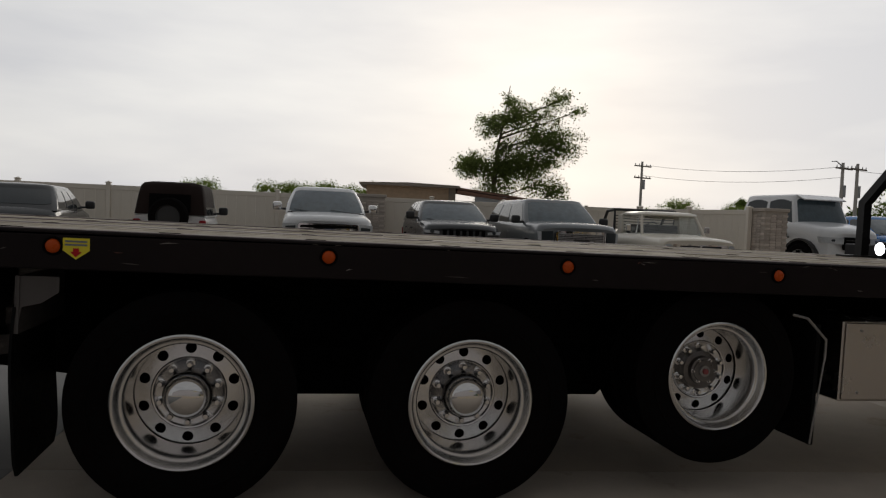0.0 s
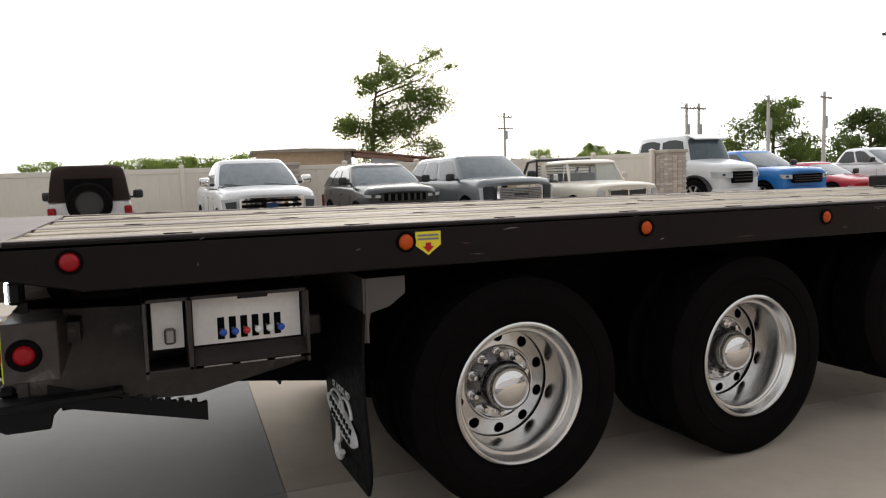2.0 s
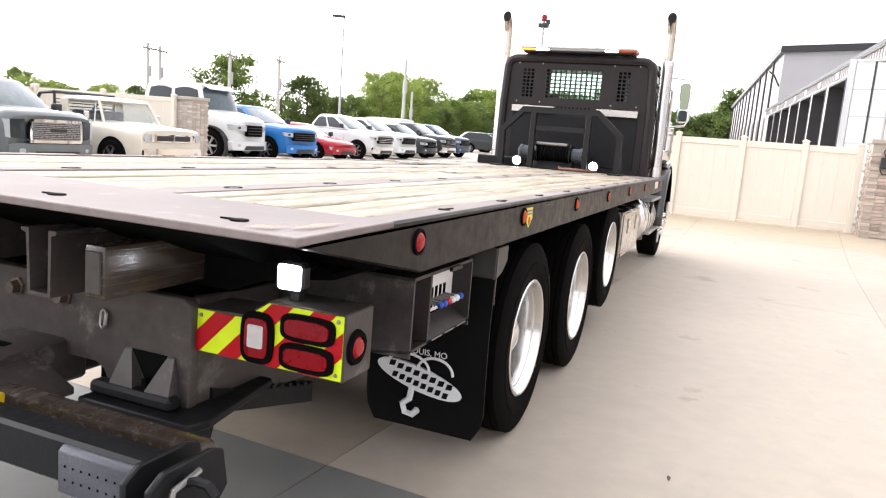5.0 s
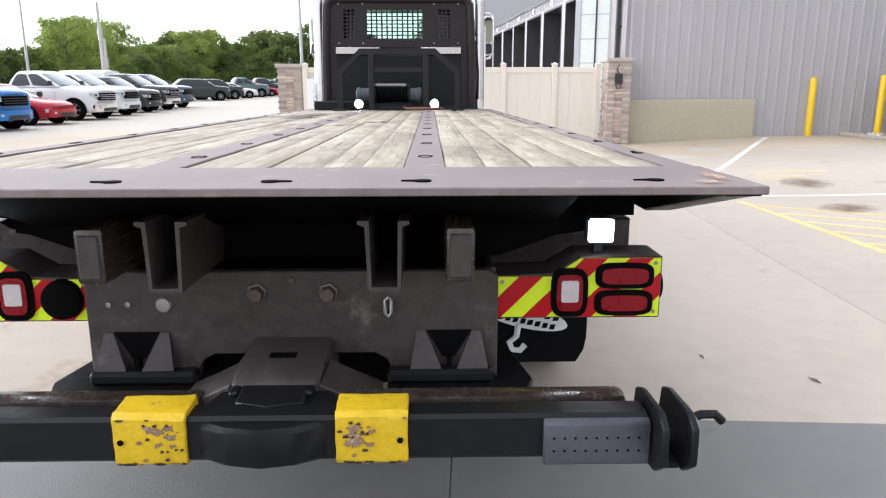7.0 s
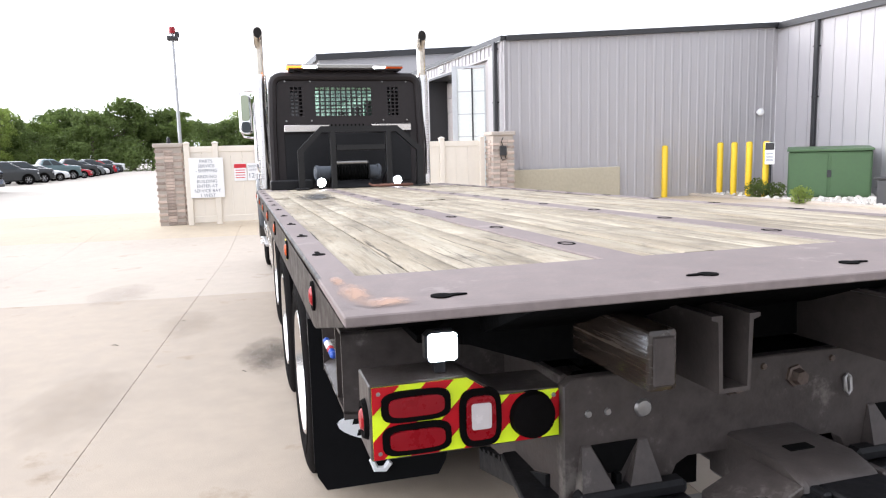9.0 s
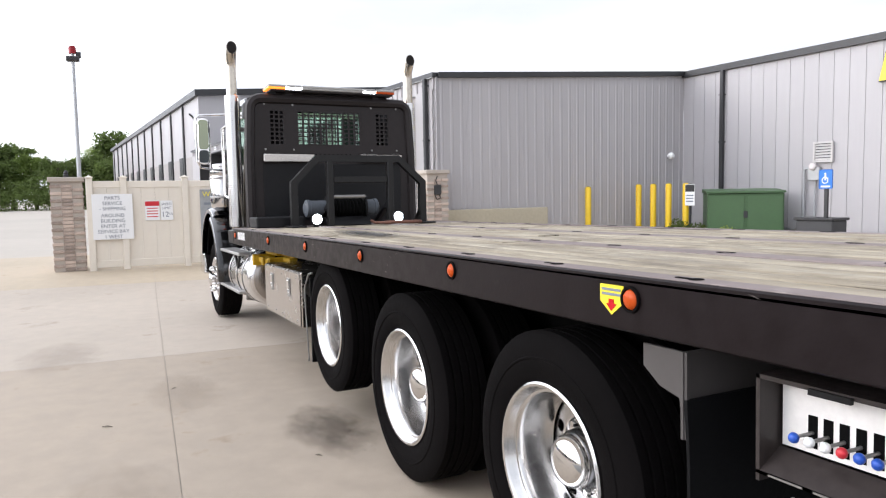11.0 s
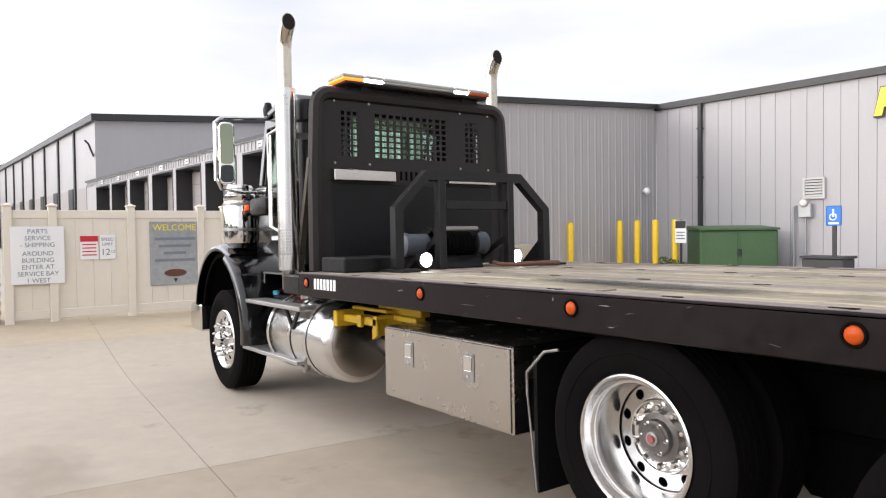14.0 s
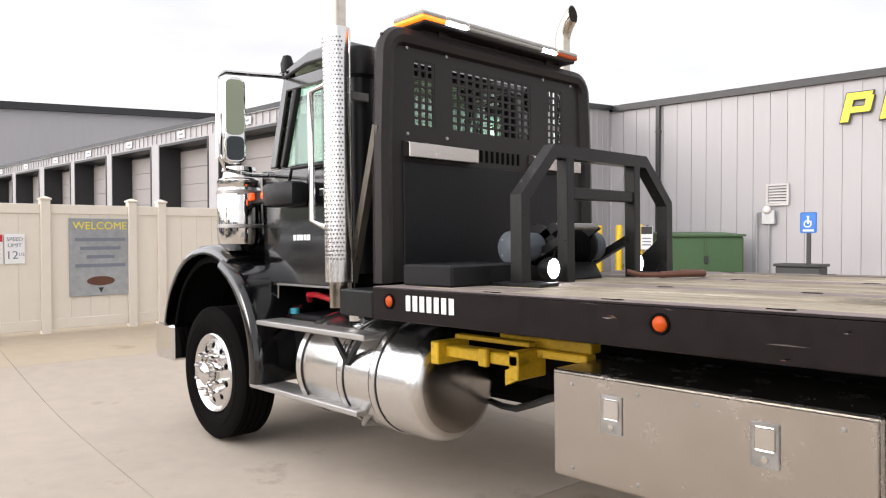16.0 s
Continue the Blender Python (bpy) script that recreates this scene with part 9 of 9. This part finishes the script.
def utility_pole(x, y, h, arms, lamp=False):
    p = thing("utility_pole", "weathered utility pole with crossarms, paled for haze", "pole", pose(x, y, 0, 0, 0, 20), "utility poles")
    part("pole", cyl(bmesh.new(), (0, 0, -0.3), (0, 0, h), 0.16, 0.11, 10), POLEGREY, p)
    for k in range(arms):
        a = part("crossarm", box(bmesh.new(), (-1.1, -0.16, h - 0.5 - k * 1.1), (1.1, -0.06, h - 0.38 - k * 1.1)), TIMBER, p)
        for q in (-1.0, -0.5, 0.5, 1.0):
            part("insulator", cyl(bmesh.new(), (q, -0.11, h - 0.38 - k * 1.1), (q, -0.11, h - 0.22 - k * 1.1), 0.04, 0.03, 8), GALV, a)
    bm = bmesh.new()
    cyl(bm, (0.25, 0, h - 2.6), (0.25, 0, h - 1.7), 0.18, n=12)
    part("transformer", bm, GALV, p)
    if lamp:
        part("lamp_arm", tube(bmesh.new(), [(0, 0, h - 0.3), (-0.9, 0, h + 0.05), (-1.5, 0, h)], 0.04, 6), GALV, p)
    return p


utility_pole(32.5, 62.0, 7.6, 2)
utility_pole(41.0, 46.5, 6.9, 1, True)
utility_pole(42.3, 46.5, 6.9, 1)
utility_pole(42.9, 40.0, 6.8, 1, True)
utility_pole(43.8, 36.0, 6.6, 1)
utility_pole(49.0, 27.6, 7.2, 0)
utility_pole(64.5, 34.1, 5.6, 0)
for a, b in (((32.5, 62, 7.3), (41, 46.5, 6.6)), ((41, 46.5, 6.6), (42.9, 40.0, 6.3)), ((42.9, 40.0, 6.3), (43.8, 36.0, 6.1)), ((32.5, 62, 6.3), (41, 46.5, 5.8))):
    bm = bmesh.new()
    a, b = Vector(a), Vector(b)
    tube(bm, [a.lerp(b, k / 8) - Vector((0, 0, 0.5 * (1 - (k / 4 - 1) ** 2))) for k in range(9)], 0.018, 4)
    single("power_line", bm, HOSE, "thin overhead power line between poles", "cable")


def lot_lamp(x, y, h, yaw):
    p = thing("lot_lamp", "tall grey parking lot lamp with a flat head", "lamp", pose(x, y, 0.1, 0, 0, yaw), "lot lamps")
    part("pole", cyl(bmesh.new(), (0, 0, 0), (0, 0, h), 0.085, 0.06, 10), GALV, p)
    part("head", box(bmesh.new(), (-0.1, -0.18, h - 0.05), (0.75, 0.18, h + 0.1), 0.04), DARKTRIM, p)


lot_lamp(38.07, 27.06, 8.5, 120)

# ---- trees ----
def tuft(bm, c, r, n, size, rnd, flat=0.75):
    """Leaves scattered thickly at a twig's end and thinning outwards."""
    c = Vector(c)
    for _ in range(n):
        p = c + Vector((rnd.gauss(0, 0.5), rnd.gauss(0, 0.5), rnd.gauss(0, 0.5) * flat)) * r
        a = Vector((rnd.gauss(0, 1), rnd.gauss(0, 1), rnd.gauss(0, 1) + 0.6)).normalized()
        b = Matrix.Rotation(rnd.random() * 6.28, 3, a) @ a.orthogonal().normalized()
        e = b.cross(a)
        s = size * rnd.uniform(0.6, 1.3)
        bm.faces.new([bm.verts.new(p + b * s), bm.verts.new(p + e * s * 0.5), bm.verts.new(p - b * s), bm.verts.new(p - e * s * 0.5)])


def grow(name, label, x, y, yaw, h, lean, masses, leaf, seed, size, group="trees", trunk_r=0.2):
    """A tree of one trunk and a limb to each mass of leaves.
    masses: (centre x, y, z, half-width, half-height, tufts, leaves a tuft)."""
    r = random.Random(seed)
    t = thing(name, label, "tree", pose(x, y, 0, 0, 0, yaw), group)
    wood = bmesh.new()
    crown = bmesh.new()
    stem = [Vector((lean * q * q + r.uniform(-0.06, 0.06) * h * 0.12, r.uniform(-0.06, 0.06) * h * 0.12, h * q)) for q in (0, 0.2, 0.4, 0.6, 0.8, 1.0)]
    stem[0] = Vector((0, 0, -0.3))
    tube(wood, stem, 0.1, 8, [trunk_r * 1.3, trunk_r, trunk_r * 0.8, trunk_r * 0.55, trunk_r * 0.3, 0.02])
    for mx, my, mz, hw_, hh_, tufts, leaves in masses:
        c = Vector((mx, my, mz))
        q = min(4.6, max(0.7, (mz - 0.35 * math.hypot(mx, my)) / h * 5))
        b0 = stem[int(q)].lerp(stem[int(q) + 1], q - int(q))
        knee = b0.lerp(c, 0.5) + Vector((r.uniform(-0.2, 0.2), r.uniform(-0.2, 0.2), -0.1 * hh_))
        tube(wood, [b0, knee, c], 0.05, 5, [trunk_r * 0.42, trunk_r * 0.28, trunk_r * 0.12])
        for _ in range(tufts):
            d = Vector((r.gauss(0, 1), r.gauss(0, 1), r.gauss(0, 1))).normalized() * r.random() ** 0.45
            p = c + Vector((d.x * hw_, d.y * hw_, d.z * hh_))
            tube(wood, [knee.lerp(c, r.uniform(0.3, 1.0)), p], 0.012, 3, [trunk_r * 0.09, 0.006])
            tuft(crown, p, r.uniform(0.6, 1.0) * (0.42 * hw_ + 0.16), leaves, size, r)
    part("trunk", wood, BARK, t)
    part("crown", crown, leaf, t, smooth=None)
    return t


def lot_tree(label, x, y, h, spread, leaf, seed, size, n, leaves):
    """A broad round-headed tree: masses piled in a loose dome."""
    r = random.Random(seed)
    masses = []
    for k in range(n):
        f = (k + 0.5) / n
        a = k * 2.4 + r.uniform(-0.4, 0.4)
        env = math.sin(math.pi * (0.18 + 0.74 * f)) ** 0.8
        d = spread * env * r.uniform(0.35, 0.8)
        masses.append((d * math.cos(a), d * math.sin(a), h * (0.16 + 0.74 * f) + r.uniform(-0.25, 0.25), spread * r.uniform(0.24, 0.42), h * r.uniform(0.07, 0.13), 15, leaves))
    return grow("tree", label, x, y, seed * 37, h * 0.92, r.uniform(-0.5, 0.5), masses, leaf, seed, size)


TREELEAF = mat("backlit_leaf", (0.185, 0.235, 0.07), 0.6, var=0.45, scale=1.2, translucent=0.65, spec=0.2)
grow("tall_tree", "open-crowned green tree standing above the shed", 12.6, 43.5, -18, 10.0, 1.0,
     [(-1.2, 0, 4.9, 1.1, 0.9, 40, 93), (0.6, 0.5, 4.7, 1.6, 1.2, 64, 93), (2.4, -0.3, 5.0, 1.2, 0.9, 36, 86), (-0.1, 0.2, 7.6, 0.9, 0.9, 34, 68), (1.5, -0.4, 8.0, 1.3, 1.0, 46, 74),
      (2.7, 0.3, 6.7, 1.3, 0.9, 40, 74), (4.3, 0, 6.4, 1.4, 0.9, 44, 68), (3.4, 0.4, 5.4, 0.9, 0.6, 16, 55), (4.1, -0.2, 9.1, 1.0, 0.6, 22, 49), (5.2, 0.1, 8.5, 0.5, 0.4, 8, 37), (4.0, 0.2, 3.3, 1.0, 0.9, 26, 74), (0.9, 0, 9.1, 0.5, 0.5, 9, 43),
      (1.0, 0.2, 6.2, 1.1, 0.8, 26, 49), (3.0, -0.2, 8.0, 1.0, 0.8, 20, 43), (1.8, -0.3, 5.7, 1.4, 0.7, 30, 55), (3.9, 0.2, 7.3, 0.9, 0.7, 12, 37), (2.9, 0.3, 3.9, 1.2, 0.8, 24, 68), (0.2, -0.3, 3.2, 1.3, 0.8, 26, 68)],
     TREELEAF, 11, 0.075, trunk_r=0.17)
lib = [lot_tree("leafy green tree on the far side of the lot", 48, 44, 7.5, 4.3, LEAF, 21, 0.12, 16, 62),
       lot_tree("leafy green tree on the far side of the lot", 58.5, 43, 6.6, 3.6, LEAF3, 22, 0.12, 15, 60),
       lot_tree("pale green tree on the far side of the lot", 71, 41, 8.6, 4.6, LEAF2, 23, 0.12, 16, 62),
       lot_tree("dark leafy tree on the far side of the lot", 130, 30, 9.0, 4.6, LEAF3, 24, 0.21, 14, 46)]
rt = random.Random(7)
places = [(63, 43, 0.74, 1), (54, 45.5, 0.66, 0), (66.5, 42.5, 0.72, 0), (77.5, 42, 1.0, 2), (83, 42, 0.9, 0), (89, 41, 0.86, 1), (95, 40.5, 0.92, 0), (100, 40, 1.0, 1), (107, 39.5, 1.15, 2), (112, 39, 1.1, 3), (119, 38, 1.2, 1), (126, 37, 1.2, 0), (133, 36, 1.25, 3), (40.5, 44, 0.5, 0)]
for k in range(30):
    a = radians(-12 + 40 * k / 30)
    d = rt.uniform(125, 155)
    places.append((-4 + d * math.cos(a), 5 + d * math.sin(a), rt.uniform(1.0, 1.5), rt.choice((0, 1, 3, 3, 2))))
for k in range(16):
    a = radians(30 + 40 * k / 16)
    places.append((112 * math.cos(a), 112 * math.sin(a), rt.uniform(0.55, 0.85), rt.choice((0, 1, 3))))
for x_, y_, s_, m_ in ((-7.5, 62, 0.66, 2), (-4.6, 60, 0.62, 0), (-1.2, 63, 0.68, 2), (1.2, 62, 0.62, 2), (3.4, 61, 0.6, 2), (17, 58, 0.5, 2), (21, 60, 0.48, 0), (24, 61, 0.5, 2), (27, 60, 0.5, 0), (31, 58, 0.52, 2), (35, 56, 0.5, 0), (-16, 70, 0.5, 2), (6, 66, 0.6, 1), (0.4, 62.5, 0.66, 2), (2.3, 63, 0.69, 2), (4.7, 62, 0.67, 2), (6.1, 63, 0.65, 2), (7.4, 62.5, 0.69, 2), (33.5, 61, 0.66, 0), (36.5, 62, 0.69, 2), (39, 61.5, 0.64, 0), (41.5, 63, 0.69, 0), (44, 62.5, 0.66, 2), (47, 63, 0.69, 0), (50, 64, 0.69, 0), (53, 64, 0.69, 2)):
    places.append((x_, y_, s_, m_))
for x_, y_, s_, m_ in places:
    copy_thing(lib[m_], pose(x_, y_, -1.6 * (s_ < 0.7), 0, 0, rt.uniform(0, 360)) @ Matrix.Scale(s_, 4))

# the low growth that closes the wood's edge under the crowns
ru = random.Random(31)
bm = bmesh.new()
for k in range(560):
    f = ru.random()
    if k % 2:
        c_ = Vector((44 + 92 * f, 47.5 - 8 * f + ru.uniform(-1.5, 1.5), 0.3 + ru.random() ** 1.4 * (2.2 + 1.8 * f)))
    else:
        a_ = radians(-12 + 40 * f)
        c_ = Vector((-4 + 122 * math.cos(a_) + ru.uniform(-2, 2), 5 + 122 * math.sin(a_), 0.3 + ru.random() ** 1.4 * 4.0))
    tuft(bm, c_, ru.uniform(1.2, 2.2), 70, 0.2, ru)
single("undergrowth", bm, LEAF3, "dense green undergrowth along the edge of the wood", "shrubs", None, "", "stuff", smooth=None)

# oil and water stains soaked into the slabs
OIL = stain_mat("oil_stain", (0.09, 0.07, 0.052), 0.55)
FAINT = stain_mat("faint_water_mark", (0.28, 0.225, 0.17), 0.2)
DAMP = stain_mat("brown_damp_stain", (0.20, 0.13, 0.08), 0.6)
for x_, y_, sx_, sy_, m_ in ((2.35, 5.82, 0.95, 0.48, OIL), (3.9, 6.6, 1.1, 0.5, FAINT), (1.5, 7.2, 1.3, 0.6, FAINT), (6.2, 7.6, 1.4, 0.7, FAINT), (7.0, -2.0, 0.95, 0.6, DAMP), (4.75, -1.4, 0.6, 0.6, DAMP)):
    bm = bmesh.new()
    ring_ = [bm.verts.new((math.cos(q * 0.2618), math.sin(q * 0.2618), (gz(x_ + sx_ * math.cos(q * 0.2618), y_ + sy_ * math.sin(q * 0.2618)) - gz(x_, y_)))) for q in range(24)]
    mid_ = bm.verts.new((0, 0, 0))
    for q in range(24):
        bm.faces.new((mid_, ring_[q], ring_[(q + 1) % 24]))
    single("stain", bm, m_, "dark stain soaked into the concrete", "stain", pose(x_, y_, gz(x_, y_) + 0.004) @ Matrix.Diagonal((sx_, sy_, 1, 1)), "stains", "structure")

# leaf litter and grit on the slabs
rl = random.Random(9)
for k in range(8):
    x_, y_ = ((rl.uniform(-1.5, 6.5), rl.uniform(5.9, 7.6)) if k % 2 else (rl.uniform(-2.6, 1.5), rl.uniform(1.2, 3.2)))
    bm = bmesh.new()
    a_ = rl.uniform(0, 3)
    s_ = rl.uniform(0.012, 0.028)
    pts_ = [(math.cos(a_) * s_ * 1.6, math.sin(a_) * s_ * 1.6, 0.006), (-math.sin(a_) * s_ * 0.5, math.cos(a_) * s_ * 0.5, 0.012), (-math.cos(a_) * s_ * 1.6, -math.sin(a_) * s_ * 1.6, 0.004), (math.sin(a_) * s_ * 0.5, -math.cos(a_) * s_ * 0.5, 0.010)]
    lo_ = [bm.verts.new((p_[0], p_[1], p_[2] - 0.003)) for p_ in pts_]
    hi_ = [bm.verts.new(p_) for p_ in pts_]
    bm.faces.new(hi_)
    bm.faces.new(list(reversed(lo_)))
    for q in range(4):
        bm.faces.new((lo_[q], lo_[(q + 1) % 4], hi_[(q + 1) % 4], hi_[q]))
    single("dead_leaf", bm, BARK, "dry brown leaf lying on the concrete", "leaf", pose(x_, y_, gz(x_, y_) + 0.001), "fallen leaves")
